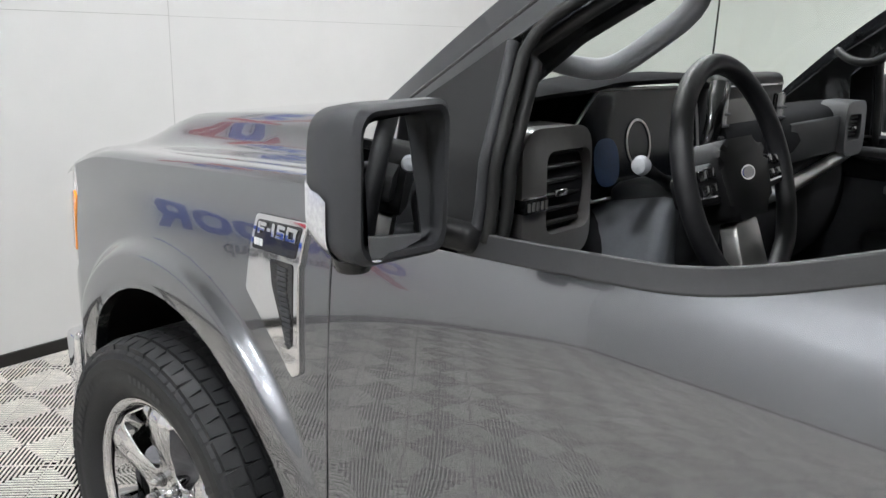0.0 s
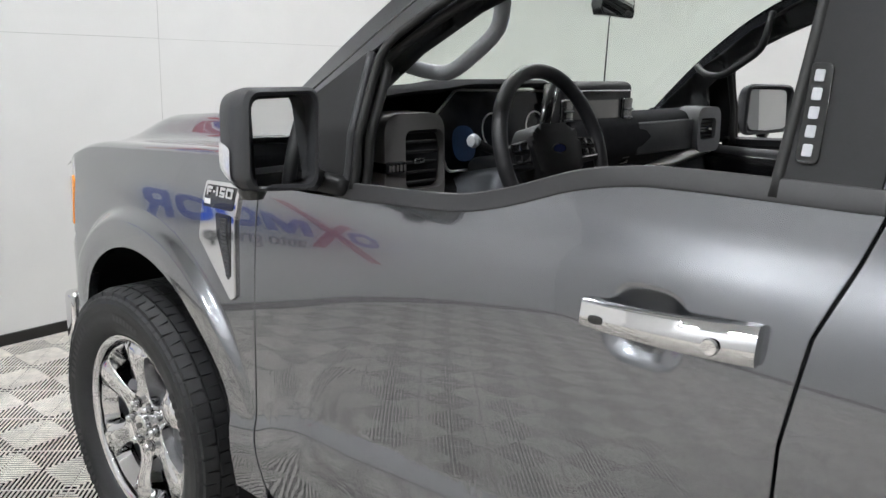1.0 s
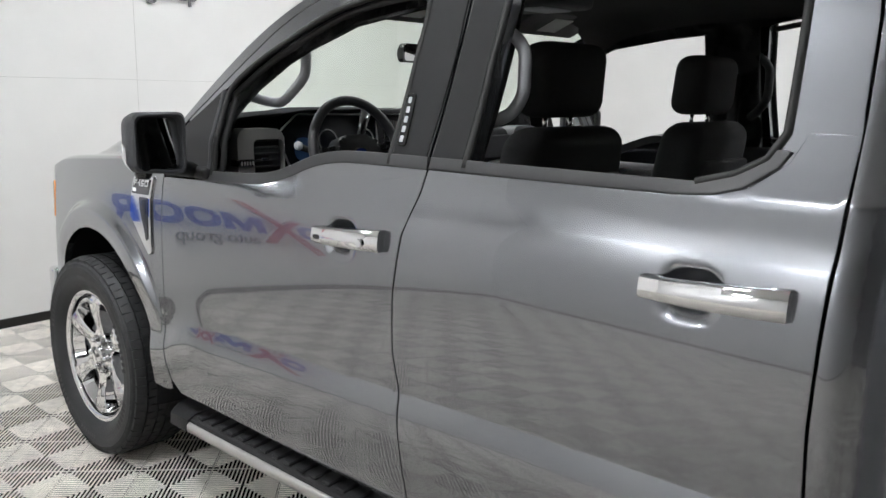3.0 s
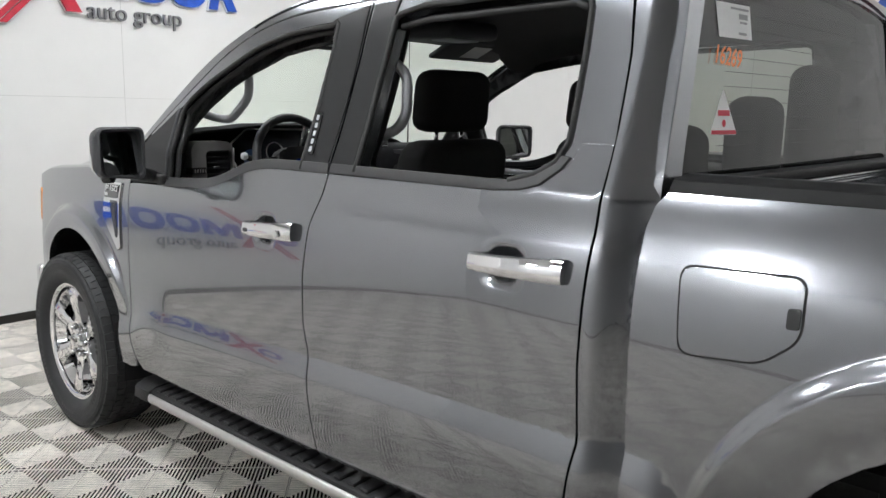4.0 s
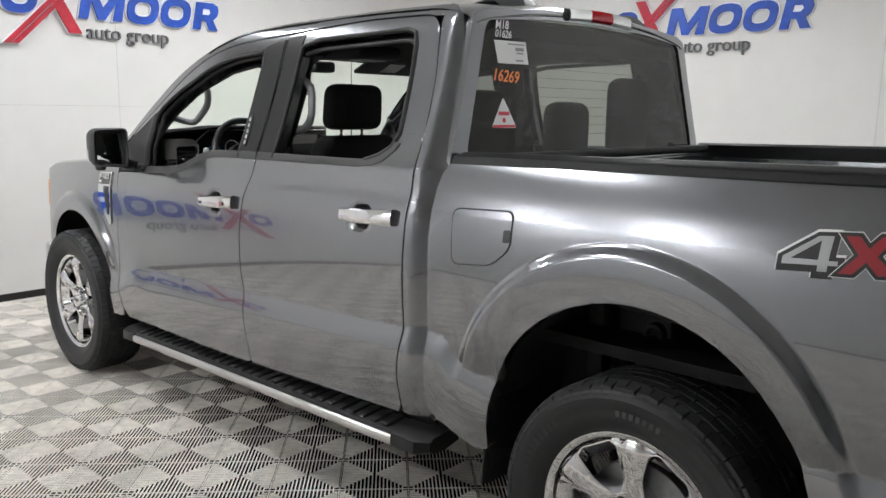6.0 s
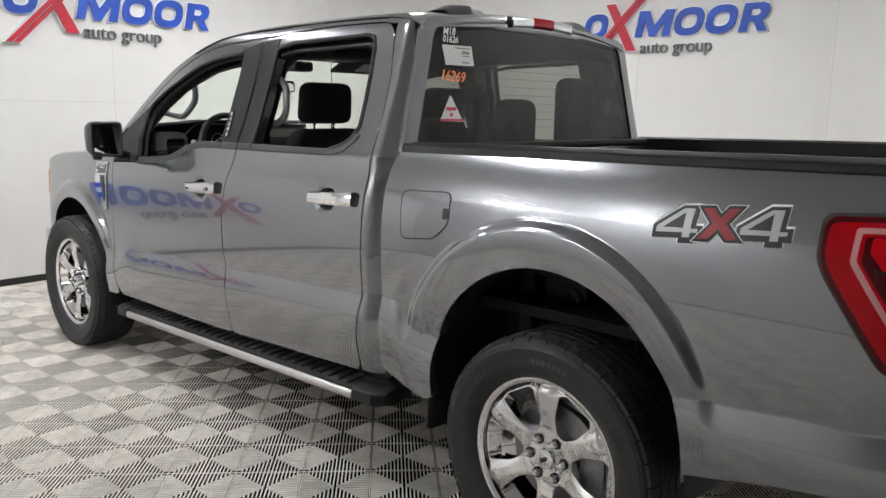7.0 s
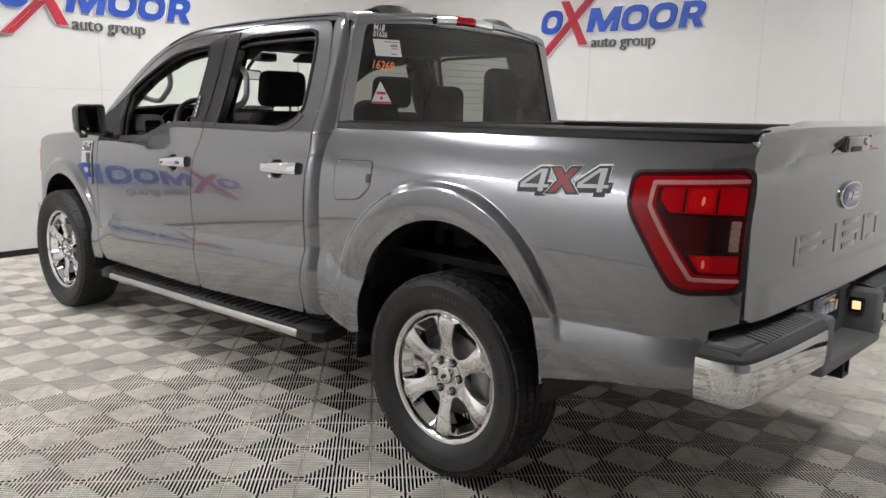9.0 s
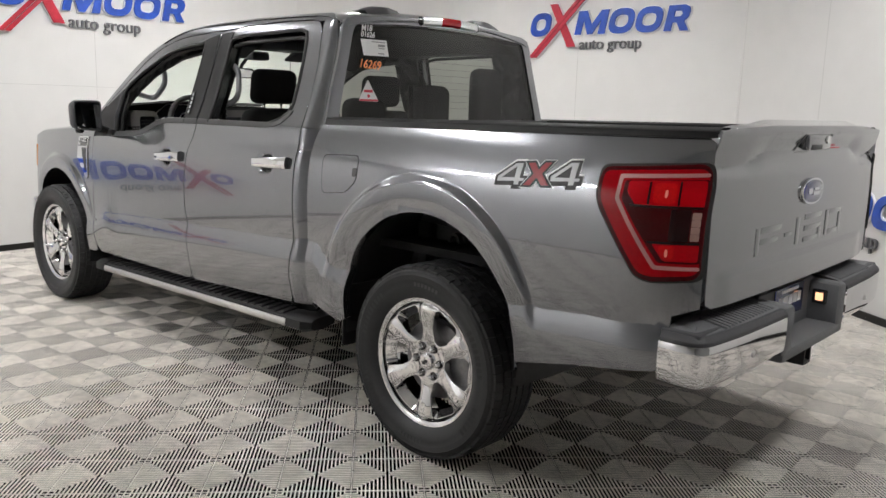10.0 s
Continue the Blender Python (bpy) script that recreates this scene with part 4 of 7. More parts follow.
# ---- wheels ----
def wheel(x, sgn):
    m = pose(x, sgn * 0.86, 0.415, 0, 0, 0 if sgn < 0 else 180)
    R, W = 0.418, 0.137
    # rim face with six spokes; the outer side points to -y
    def dish(r):
        return -0.078 - 0.030 * step01((r - 0.06) / 0.16) + 0.012 * step01((r - 0.225) / 0.02)
    windows = []
    for k in range(6):
        a = radians(90 + 60 * k + 30)
        shape = rounded([(0.088, -0.016), (0.132, -0.046), (0.214, -0.069), (0.231, -0.052), (0.233, 0.052), (0.214, 0.069), (0.132, 0.046), (0.088, 0.016)], 0.018, 3)
        windows.append([(p[0] * math.cos(a) - p[1] * math.sin(a), p[0] * math.sin(a) + p[1] * math.cos(a)) for p in shape])
    ring = [(0.246 * math.cos(2 * math.pi * i / 96), 0.246 * math.sin(2 * math.pi * i / 96)) for i in range(96)]

    def spoke_y(u, v):
        r = math.hypot(u, v)
        a = (math.degrees(math.atan2(v, u)) - 90) % 60
        a = min(a, 60 - a)
        off = r * math.sin(radians(a))
        crest = 0.010 * step01((off - 0.012) / 0.03) * step01((r - 0.085) / 0.05)
        return dish(r) + crest
    v, f, n = skin(ring, lambda u, w: (u * 1.05, spoke_y(u, w), w * 1.05), step=0.011, depth=0.05, roll=0.004, holes=windows)
    w = mesh_ob("wheel", v, f, CHROME, truck, "polished six spoke chrome wheel", True, n)
    w.matrix_basis = m
    bm = bmesh.new()
    spin(bm, [(0.256, -0.100), (0.263, -0.107), (0.275, -0.109), (0.280, -0.101), (0.277, -0.086), (0.262, -0.078), (0.248, -0.06), (0.238, 0.02), (0.250, 0.10), (0.272, 0.115)], 72)
    part("rim_barrel", bm, CHROME, w, smooth=True)
    prof = [(0.270, -0.098), (0.280, -0.110), (0.293, -0.122), (0.310, -0.131), (0.330, -W - 0.001), (0.352, -W), (0.355, -W - 0.002), (0.372, -W + 0.002), (0.374, -W + 0.001), (0.390, -W + 0.008),
            (0.402, -W + 0.020), (0.408, -W + 0.036), (0.4105, -0.06), (0.4105, 0.06), (0.408, W - 0.036), (0.402, W - 0.02), (0.385, W - 0.006), (0.33, W), (0.29, W - 0.01), (0.258, 0.10)]
    bm = bmesh.new()
    spin(bm, prof, 96)
    part("tyre", bm, TYRE, w, "black all-terrain tyre", smooth=True, angle=50)
    # tread blocks
    bm = bmesh.new()
    rng = random.Random(4)
    rows_ = ((-0.108, 0.036, 72, 0.0), (-0.064, 0.040, 76, 0.35), (-0.021, 0.034, 80, 0.1), (0.021, 0.034, 80, 0.6), (0.064, 0.040, 76, 0.2), (0.108, 0.036, 72, 0.5))
    for yc, wy, count, ph in rows_:
        for k in range(count):
            a0 = 2 * math.pi * (k + ph) / count
            da = 2 * math.pi / count * 0.465
            sk = 0.14 * da * (1 if k % 2 else -1)
            edge = abs(yc) > 0.09
            vs = []
            for rr, g in ((0.404, 1.0), (0.4168, 0.95)):
                for yy, aa in ((-0.5, -1), (0.5, -1), (0.5, 1), (-0.5, 1)):
                    y = yc + yy * wy * g
                    zig = sk * (1 if yy > 0 else -1)
                    a = a0 + aa * da * g + zig
                    r2 = rr - (0.011 if edge and (yy * yc > 0) else 0.0)
                    vs.append(bm.verts.new((r2 * math.cos(a), y, r2 * math.sin(a))))
            for q in ((4, 5, 6, 7), (0, 1, 5, 4), (1, 2, 6, 5), (2, 3, 7, 6), (3, 0, 4, 7)):
                bm.faces.new([vs[i] for i in q])
    # shoulder lugs that run down the side wall
    for k in range(72):
        a0 = 2 * math.pi * k / 72
        da = 2 * math.pi / 72 * (0.42 if k % 2 else 0.36)
        vs = []
        for rr, y in ((0.4075, -W + 0.030), (0.389, -W + 0.0055), (0.384 if k % 2 else 0.381, -W + 0.0035)):
            for aa in (-1, 1):
                a = a0 + aa * da
                vs.append(bm.verts.new((rr * math.cos(a), y - 0.0022, rr * math.sin(a))))
        bm.faces.new((vs[0], vs[1], vs[3], vs[2]))
        bm.faces.new((vs[2], vs[3], vs[5], vs[4]))
    tr = part("tread", bm, TYRE, w)
    tagged(tr, kind="stuff")
    # raised markings on the side wall, as plain bars
    for ang, cnt, span in ((84, 7, 24), (264, 7, 24), (150, 10, 40), (20, 8, 34), (330, 6, 26), (215, 9, 34)):
        bm = bmesh.new()
        tall = 0.017 if cnt == 7 else 0.026
        for k in range(cnt):
            a0 = radians(ang - span / 2 + span * (k + 0.5) / cnt)
            da = radians(span / cnt * 0.30)
            r0 = 0.338
            pts = []
            for rr in (r0 - tall / 2, r0 + tall / 2):
                for aa in (-1, 1):
                    pts.append(bm.verts.new((rr * math.cos(a0 + aa * da), -W - 0.0035, rr * math.sin(a0 + aa * da))))
            bm.faces.new((pts[0], pts[1], pts[3], pts[2]))
        part("raised_marking", bm, TYRE_MARK if cnt == 7 else TYRE, w)
    bm = bmesh.new()
    spin(bm, [(0.0, -0.096), (0.026, -0.096), (0.033, -0.093), (0.036, -0.086), (0.036, -0.06)], 32)
    cap = part("hub_cap", bm, CHROME, w, "chrome hub cap", smooth=True, angle=30)
    bm = bmesh.new()
    prism(bm, superellipse(0, 0, 0.017, 0.008, 0, 2.0, 24), 0.0965, 0.0015, Matrix.Rotation(radians(90), 4, "X") @ pose(0, 0, 0, 0, 0, 35))
    part("oval_badge", bm, GLOSS_BLACK, cap, "small dark oval badge")
    for k in range(6):
        a = radians(60 * k + 60)
        bm = bmesh.new()
        mm = Matrix.Translation((0.0675 * math.cos(a), 0, 0.0675 * math.sin(a)))
        spin(bm, [(0.0, -0.104), (0.006, -0.103), (0.0105, -0.098), (0.0115, -0.084), (0.012, -0.07)], 12, mm)
        part("lug_nut", bm, CHROME, w, smooth=True, angle=40)
        bm = bmesh.new()
        spin(bm, [(0.013, -0.0815), (0.018, -0.0815)], 16, mm)
        part("lug_recess", bm, GLOSS_BLACK, w)
    bm = bmesh.new()
    spin(bm, [(0.02, -0.03), (0.17, -0.03), (0.172, -0.026), (0.172, -0.006), (0.165, 0.0), (0.0, 0.0)], 48)
    part("brake_disc", bm, STEEL, w, smooth=True, angle=30)
    bm = bmesh.new()
    box(bm, 0.10, 0.20, -0.05, 0.03, -0.09, 0.09, 0.015, 2)
    part("brake_caliper", bm, STEEL, w, angle=35)
    return w


for x in (0.0, 3.693):
    for sgn in (-1, 1):
        wheel(x, sgn)


# ---- glass and cab back ----
def back_x(y, z):
    return 2.918 - max(0.0, z - 1.38) * 0.088 + 0.028 * (1 - (y / 0.85) ** 2)


def back_place(lift=0.0):
    return lambda u, v: (back_x(u, v) + lift, u, v)


cab_back = [(-0.862, 0.55), (0.862, 0.55), (0.872, 1.2), (0.862, 1.38), (0.825, 1.5), (0.765, 1.70), (0.735, 1.83), (0.715, 1.866), (0.66, 1.885), (0.40, 1.904), (0, 1.915), (-0.40, 1.904), (-0.66, 1.885), (-0.715, 1.866), (-0.735, 1.83), (-0.765, 1.70), (-0.825, 1.5), (-0.862, 1.38), (-0.872, 1.2)]
glass_out = rounded([(-0.79, 1.345), (0.79, 1.345), (0.785, 1.42), (0.675, 1.82), (0.655, 1.85), (0.35, 1.874), (0, 1.882), (-0.35, 1.874), (-0.655, 1.85), (-0.675, 1.82), (-0.785, 1.42)], 0.02, 3)
sheet("cab_back", cab_back, back_place(), PAINT, truck, step=0.035, depth=0.03, holes=[glass_out])
rear_glass = sheet("rear_window", glass_out, back_place(-0.008), DARK_GLASS, truck, "dark tinted rear window", step=0.06, depth=0.0)
for k in range(11):
    z = 1.46 + 0.034 * k
    tube("heater_line", [(back_x(y, z) - 0.0085, y, z) for y in np.linspace(-0.62 + (z - 1.46) * 0.25, 0.62 - (z - 1.46) * 0.25, 9)], 0.0006, UNDER, rear_glass, n=4)
# labels and marker writing on the rear window
def on_glass(y, z, lift=0.0):
    return Vector((back_x(y, z) - 0.0075 + lift, y, z))
G = Matrix(((0, 0, 1), (1, 0, 0), (0, 1, 0))).to_4x4()
def glass_patch(name, pts, mat, lift, label, parent):
    bm = bmesh.new()
    bm.faces.new([bm.verts.new(on_glass(y, z, lift)) for y, z in pts])
    return part(name, bm, mat, parent, label)
lab = glass_patch("paper_label", [(-0.612, 1.706), (-0.45, 1.708), (-0.462, 1.786), (-0.628, 1.784)], WHITE_STICKER, 0.002, "white printed paper label", rear_glass)
for y0, y1, z0, z1 in ((-0.56, -0.47, 1.772, 1.777), (-0.52, -0.475, 1.752, 1.764), (-0.515, -0.478, 1.742, 1.747), (-0.52, -0.48, 1.716, 1.722)):
    glass_patch("printed_bar", [(y0, z0), (y1, z0), (y1, z1), (y0, z1)], GREY_INK, 0.0032, "grey printed bar", lab)
tri = glass_patch("warning_triangle", rounded([(-0.658, 1.486), (-0.528, 1.484), (-0.594, 1.592)], 0.012, 3), WHITE_STICKER, 0.002, "white and red triangular sticker", rear_glass)
for y0, y1, z0, z1 in ((-0.652, -0.535, 1.486, 1.495), (-0.622, -0.566, 1.528, 1.541)):
    glass_patch("printed_bar", [(y0, z0), (y1, z0), (y1, z1), (y0, z1)], PINK_STICKER, 0.0032, "red printed bar", tri)
glass_patch("printed_dot", [(-0.594 + 0.009 * math.cos(a), 1.511 + 0.009 * math.sin(a)) for a in np.linspace(0, 5.8, 10)], PINK_STICKER, 0.0032, "red printed dot", tri)
for words, size, y, z, mat, label, turn in (("16269", 0.058, -0.655, 1.648, ORANGE_INK, "orange hand-written number", -3), ("M18", 0.040, -0.628, 1.822, WHITE_INK, "white hand-written mark", 2), ("01626", 0.036, -0.632, 1.794, WHITE_INK, "white hand-written mark", 0)):
    me = lettering(words, size, 0.0006, 0.25, 0.0008)
    me.materials.append(mat)
    ob = new("marker_writing", me)
    ob.parent = rear_glass
    p = on_glass(y, z, 0.010)
    slope = math.atan(-0.088)
    ob.matrix_basis = Matrix.Translation(p) @ Matrix.Rotation(slope, 4, "Y") @ G @ pose(0, 0, 0, 0, 0, turn)
    ob["label"] = label

# third brake light on the roof edge
def header_x(y):
    return back_x(y, 1.90) + 0.004
def stop_piece(name, y0, y1, mat, parent, label):
    rows = []
    for y in np.linspace(y0, y1, 9):
        zz = 1.914 - 0.03 * (y / 0.4) ** 2
        x = header_x(y)
        rows.append([(x - 0.02, y, zz + 0.024), (x + 0.004, y, zz + 0.020), (x + 0.012, y, zz + 0.008), (x + 0.012, y, zz - 0.016), (x + 0.004, y, zz - 0.024), (x - 0.02, y, zz - 0.026)])
    return loft(name, rows, mat, parent, label, caps=True)
hb = stop_piece("high_brake_light", -0.075, 0.075, RED_LENS, truck, "red high brake light")
stop_piece("clear_lens", -0.215, -0.0755, CLEAR_LENS, hb, "clear cargo lamp lens")
stop_piece("clear_lens", 0.0755, 0.215, CLEAR_LENS, hb, "clear cargo lamp lens")
stop_piece("housing", -0.222, -0.2155, GLOSS_BLACK, hb, "black end cap")
stop_piece("housing", 0.2155, 0.222, GLOSS_BLACK, hb, "black end cap")
for sgn in (-1, 1):
    rows = []
    for k in range(9):
        a = k / 8
        y = sgn * (0.30 + 0.22 * a)
        h = 0.046 * math.sin(math.pi * min(max(a, 0.06), 0.94)) ** 0.35
        z0 = roof_z(2.78, y) - 0.012
        rows.append([(2.62, y, z0 + 0.008), (2.68, y, z0 + h * 0.75), (2.74, y, z0 + h), (2.80, y, z0 + h * 0.85), (2.835, y, z0 - 0.004)])
    loft("roof_fairing", rows, GREY_PLASTIC, truck, "small raised roof fairing", caps=False)

# windscreen, its sides along the pillars
WS_EDGE = [p for p in RAIL_OUT if p[0] < 1.262] + [(1.262, 1.797)]
def rail_at(v):
    return tuple(np.interp(v, np.linspace(0, 1, len(WS_EDGE)), [p[i] for p in WS_EDGE]) for i in (0, 1))
rows = []
for j in range(15):
    v = j / 14
    row = []
    for k in range(33):
        a = -1 + 2 * k / 32
        ex, ez = rail_at(v)
        ey = cab_half(ex, ez) - 0.006
        row.append((ex - 0.015 * (1 - v) - (0.13 - 0.03 * v) * (1 - a * a), a * ey, ez - 0.008 + 0.058 * v * (1 - abs(a) ** 2.4)))
    rows.append(row)
ws = loft("windscreen", rows, GREEN_GLASS, truck, "green tinted windscreen")
ws.visible_shadow = False

# seals and belt mouldings
def on_side(x, z, sgn, lift, half=None):
    h = (half or cab_half)(x, z) + lift
    return (x, sgn * h, z)
for sgn in (-1, 1):
    loop = [(0.908, 1.238), (0.903, 1.36), (0.899, 1.49)] + [(x, z - 0.012) for x, z in DLO_F[2:]] + [(1.728, 1.60), (1.728, 1.336)]
    tube("window_seal", [on_side(x, z, sgn, -0.004) for x, z in dense(spline(loop, 2), 0.03, False)], 0.009, RUBBER, truck, "black window seal", n=8)
    tube("window_seal", [on_side(x + 0.006, z - 0.024, sgn, -0.034) for x, z in dense([(0.905, 1.25), (0.895, 1.50)] + DLO_F, 0.03, False)], 0.010, RUBBER, truck, n=8)
    loop = [(1.98, 1.345), (1.978, 1.60), (1.992, 1.785), (2.01, 1.796)] + DLO_R[1:]
    tube("window_seal", [on_side(x, z, sgn, -0.004) for x, z in dense(loop, 0.03, False)], 0.009, RUBBER, truck, "black window seal", n=8)
    tube("window_seal", [on_side(x, z - 0.03, sgn, -0.030) for x, z in dense([(2.0, 1.79), (2.1, 1.806), (2.6, 1.818), (2.64, 1.80)], 0.03, False)], 0.010, RUBBER, truck, n=8)
    tube("window_channel", [on_side(x, z, sgn, 0.002) for x, z in dense(spline([(0.890, 1.240), (0.889, 1.33), (0.884, 1.42), (0.880, 1.505)], 3), 0.03, False)], 0.0085, GREY_PLASTIC, truck, "grey front window channel", n=8)
    # door frame outline joint against the roof rail
    tube("door_seal", [on_side(x, z + 0.005, sgn, -0.009) for x, z in dense(TOP_F, 0.04, False)], 0.006, RUBBER, truck, n=6)
BF = [p for p in BELT_F if p[0] > 0.80]
belt_front = [(x, z + 0.004) for x, z in BF] + [(1.857, 1.362)] + [(x, z + 0.030) for x, z in reversed(BF[:-1])]
both("belt_moulding", belt_front, cab_half, BELT_TRIM, lift=0.003, step=0.03, depth=0.03, roll=0.004, label="dark belt moulding under the window")
BR = [(1.873, 1.335), (2.3, 1.337), (2.5, 1.340), (2.58, 1.347), (2.63, 1.362), (2.68, 1.40), (2.695, 1.425)]
belt_rear = [(x, z + 0.004) for x, z in BR] + [(2.668, 1.43), (2.655, 1.412), (2.60, 1.378), (2.54, 1.366), (2.3, 1.364), (1.873, 1.362)]
both("belt_moulding", belt_rear, cab_half, BELT_TRIM, lift=0.003, step=0.03, depth=0.03, roll=0.004, label="dark belt moulding under the window")


# ---- door handles, badges, fuel flap, keypad ----
def door_handle(x0, x1, z0, z1, lock, sgn):
    k = 15
    rows = []
    for i in range(k):
        a = i / (k - 1)
        x = x0 + (x1 - x0) * a
        zc = z0 + (z1 - z0) * a
        flat = CAB(zc) + plan(x)
        out = flat + 0.012 + 0.024 * (math.sin(math.pi * min(max(a, 0.03), 0.97)) ** 0.3)
        h = 0.0215 + 0.006 * a
        inn = flat - 0.004 if (a < 0.12 or a > 0.86) else out - 0.018
        rows.append([(x, sgn * y, z) for y, z in ((inn, zc - h), (out - 0.006, zc - h), (out - 0.001, zc - h * 0.72), (out, zc - h * 0.1), (out - 0.0015, zc + h * 0.1), (out - 0.004, zc + h * 0.8), (out - 0.010, zc + h), (inn, zc + h))])
    hd = loft("door_handle", rows, CHROME, truck, "chrome pull handle", closed=True, caps=True)
    xe = x1 - 0.055
    if lock:
        bm = bmesh.new()
        spin(bm, [(0.0, -0.0035), (0.0105, -0.0035), (0.0125, 0.0)], 20, Matrix.Translation((xe, sgn * (CAB(z1) + plan(xe) + 0.0365), z0 + (z1 - z0) * 0.8 - 0.006)) @ (Matrix.Identity(4) if sgn < 0 else pose(0, 0, 0, 0, 0, 180)))
        part("lock_cylinder", bm, CHROME, hd, "round key lock", smooth=True, angle=30)
        bm = bmesh.new()
        prism(bm, superellipse(0, 0, 0.012, 0.0065, 0, 3, 16), 0, 0.002, Matrix.Translation((x0 + 0.032, sgn * (CAB(z0) + plan(x0) + 0.0305), z0 - 0.002)) @ Matrix.Rotation(radians(90), 4, "X"))
        part("touch_sensor", bm, GLOSS_BLACK, hd)


for sgn in (-1, 1):
    door_handle(1.486, 1.752, 1.133, 1.148, sgn < 0, sgn)
    door_handle(2.474, 2.748, 1.169, 1.181, False, sgn)

both("fuel_flap_gap", rounded([(3.036, 1.066), (3.200, 1.082), (3.268, 1.140), (3.262, 1.252), (3.018, 1.242)], 0.03), bed_half, RUBBER, lift=0.0012, left_only=True, step=0.03, depth=0.001, roll=0.0005, label="dark gap round the fuel flap")
ff = both("fuel_flap", rounded([(3.0405, 1.0705), (3.1980, 1.0865), (3.2635, 1.1420), (3.2575, 1.2475), (3.0230, 1.2375)], 0.028), bed_half, PAINT, lift=0.0026, left_only=True, step=0.03, depth=0.003, roll=0.0015)[0]
both("fuel_flap_pull", rounded([(3.238, 1.158), (3.2605, 1.160), (3.2595, 1.196), (3.237, 1.194)], 0.006), bed_half, GLOSS_BLACK, lift=0.0045, left_only=True, step=0.01, depth=0.004, roll=0.0008)[0].parent = ff

# fender badge and vent
def fender_part(name, pts, mat, lift, parent, label="", depth=0.012, roll=0.003, r=0.006):
    return sheet(name, rounded(pts, r, 3), side_place(cab_half, -1, lift), mat, parent, label, step=0.015, depth=depth, roll=roll)
vent = fender_part("fender_vent", [(0.394, 1.192), (0.537, 1.199), (0.524, 1.128), (0.521, 1.120), (0.527, 0.932), (0.509, 0.921), (0.368, 1.05), (0.380, 1.128)], CHROME, 0.008, truck, "chrome fender badge and vent")
fender_part("badge_plate", [(0.402, 1.185), (0.528, 1.191), (0.515, 1.136), (0.388, 1.132)], GLOSS_BLACK, 0.0095, vent, "black badge plate", 0.003, 0.001)
for x0, x1, z0, z1 in ((0.408, 0.414, 1.162, 1.183), (0.414, 0.430, 1.177, 1.183), (0.414, 0.426, 1.169, 1.174), (0.434, 0.444, 1.170, 1.175), (0.449, 0.456, 1.163, 1.185), (0.463, 0.484, 1.180, 1.186), (0.463, 0.469, 1.173, 1.180),
                       (0.463, 0.484, 1.170, 1.175), (0.478, 0.484, 1.165, 1.170), (0.461, 0.484, 1.163, 1.167), (0.490, 0.518, 1.181, 1.187), (0.490, 0.496, 1.165, 1.181), (0.511, 0.517, 1.166, 1.181), (0.490, 0.516, 1.164, 1.168)):
    lean = (z0 - 1.163) * 0.12
    fender_part("badge_bar", [(x0 + lean - 0.001, z0), (x1 + lean - 0.001, z0), (x1 + lean, z1), (x0 + lean, z1)], CHROME, 0.0125, vent, "", 0.003, 0.0006, 0.0012)
for k in range(3):
    xx = 0.396 + 0.009 * k
    fender_part("badge_bar", [(xx, 1.152), (xx + 0.0065, 1.152), (xx + 0.0065, 1.140), (xx, 1.140)], WHITE_DECAL, 0.0108, vent, "", 0.001, 0.0005, 0.001)
fender_part("vent_mesh", [(0.444, 1.122), (0.510, 1.124), (0.512, 0.985), (0.500, 0.968), (0.452, 1.075)], GLOSS_BLACK, 0.0095, vent, "black vent grille", 0.003, 0.001)
for k in range(16):
    z = 1.114 - 0.0088 * k
    x0 = 0.470 + max(0.0, 1.075 - z) * 0.27
    fender_part("vent_slat", [(x0, z), (min(x0 + 0.024, 0.508), z), (min(x0 + 0.024, 0.508), z - 0.0042), (x0 + 0.001, z - 0.0042)], GREY_PLASTIC, 0.012, vent, "", 0.004, 0.001, 0.001)

kp = both("keypad", rounded([(1.747, 1.387), (1.771, 1.387), (1.760, 1.510), (1.736, 1.510)], 0.006, 3), cab_half, GLOSS_BLACK, lift=0.006, left_only=True, step=0.015, depth=0.008, roll=0.003, label="black door keypad with pale keys")[0]
for k in range(5):
    z = 1.401 + 0.0235 * k
    x = 1.7575 - 0.0022 * k
    b = both("key", rounded([(x - 0.0055, z - 0.007), (x + 0.0055, z - 0.007), (x + 0.0048, z + 0.007), (x - 0.0062, z + 0.007)], 0.0015, 2), cab_half, PALE_TRIM, lift=0.0072, left_only=True, step=0.01, depth=0.002, roll=0.0008)[0]
    b.parent = kp


# the drive badge on the bed side, raised a hair
def decal(poly, mat, lift, parent, name="decal_piece", grow=0.0):
    if grow:
        poly = offset(poly, grow)
    return sheet(name, poly, lambda u, v: (u, -(bed_half(u, v) + lift), v), mat, parent, "", step=0.03, depth=0.0012, roll=0.0004)
def four(x, z, w, h):
    return [(x + 0.62 * w, z), (x + 0.84 * w, z), (x + 0.84 * w, z + 0.16 * h), (x + w, z + 0.16 * h), (x + w, z + 0.36 * h), (x + 0.84 * w, z + 0.36 * h), (x + 0.86 * w, z + h), (x + 0.58 * w, z + h), (x, z + 0.42 * h), (x, z + 0.16 * h), (x + 0.62 * w, z + 0.16 * h)]
def four_hole(x, z, w, h):
    return [(x + 0.20 * w, z + 0.37 * h), (x + 0.62 * w, z + 0.37 * h), (x + 0.62 * w, z + 0.78 * h)]
def slope(p):
    return [(4.045 + (x - 4.047) * 0.945, z - 0.031 + (x - 4.047) * 0.07) for x, z in p]
dec = None
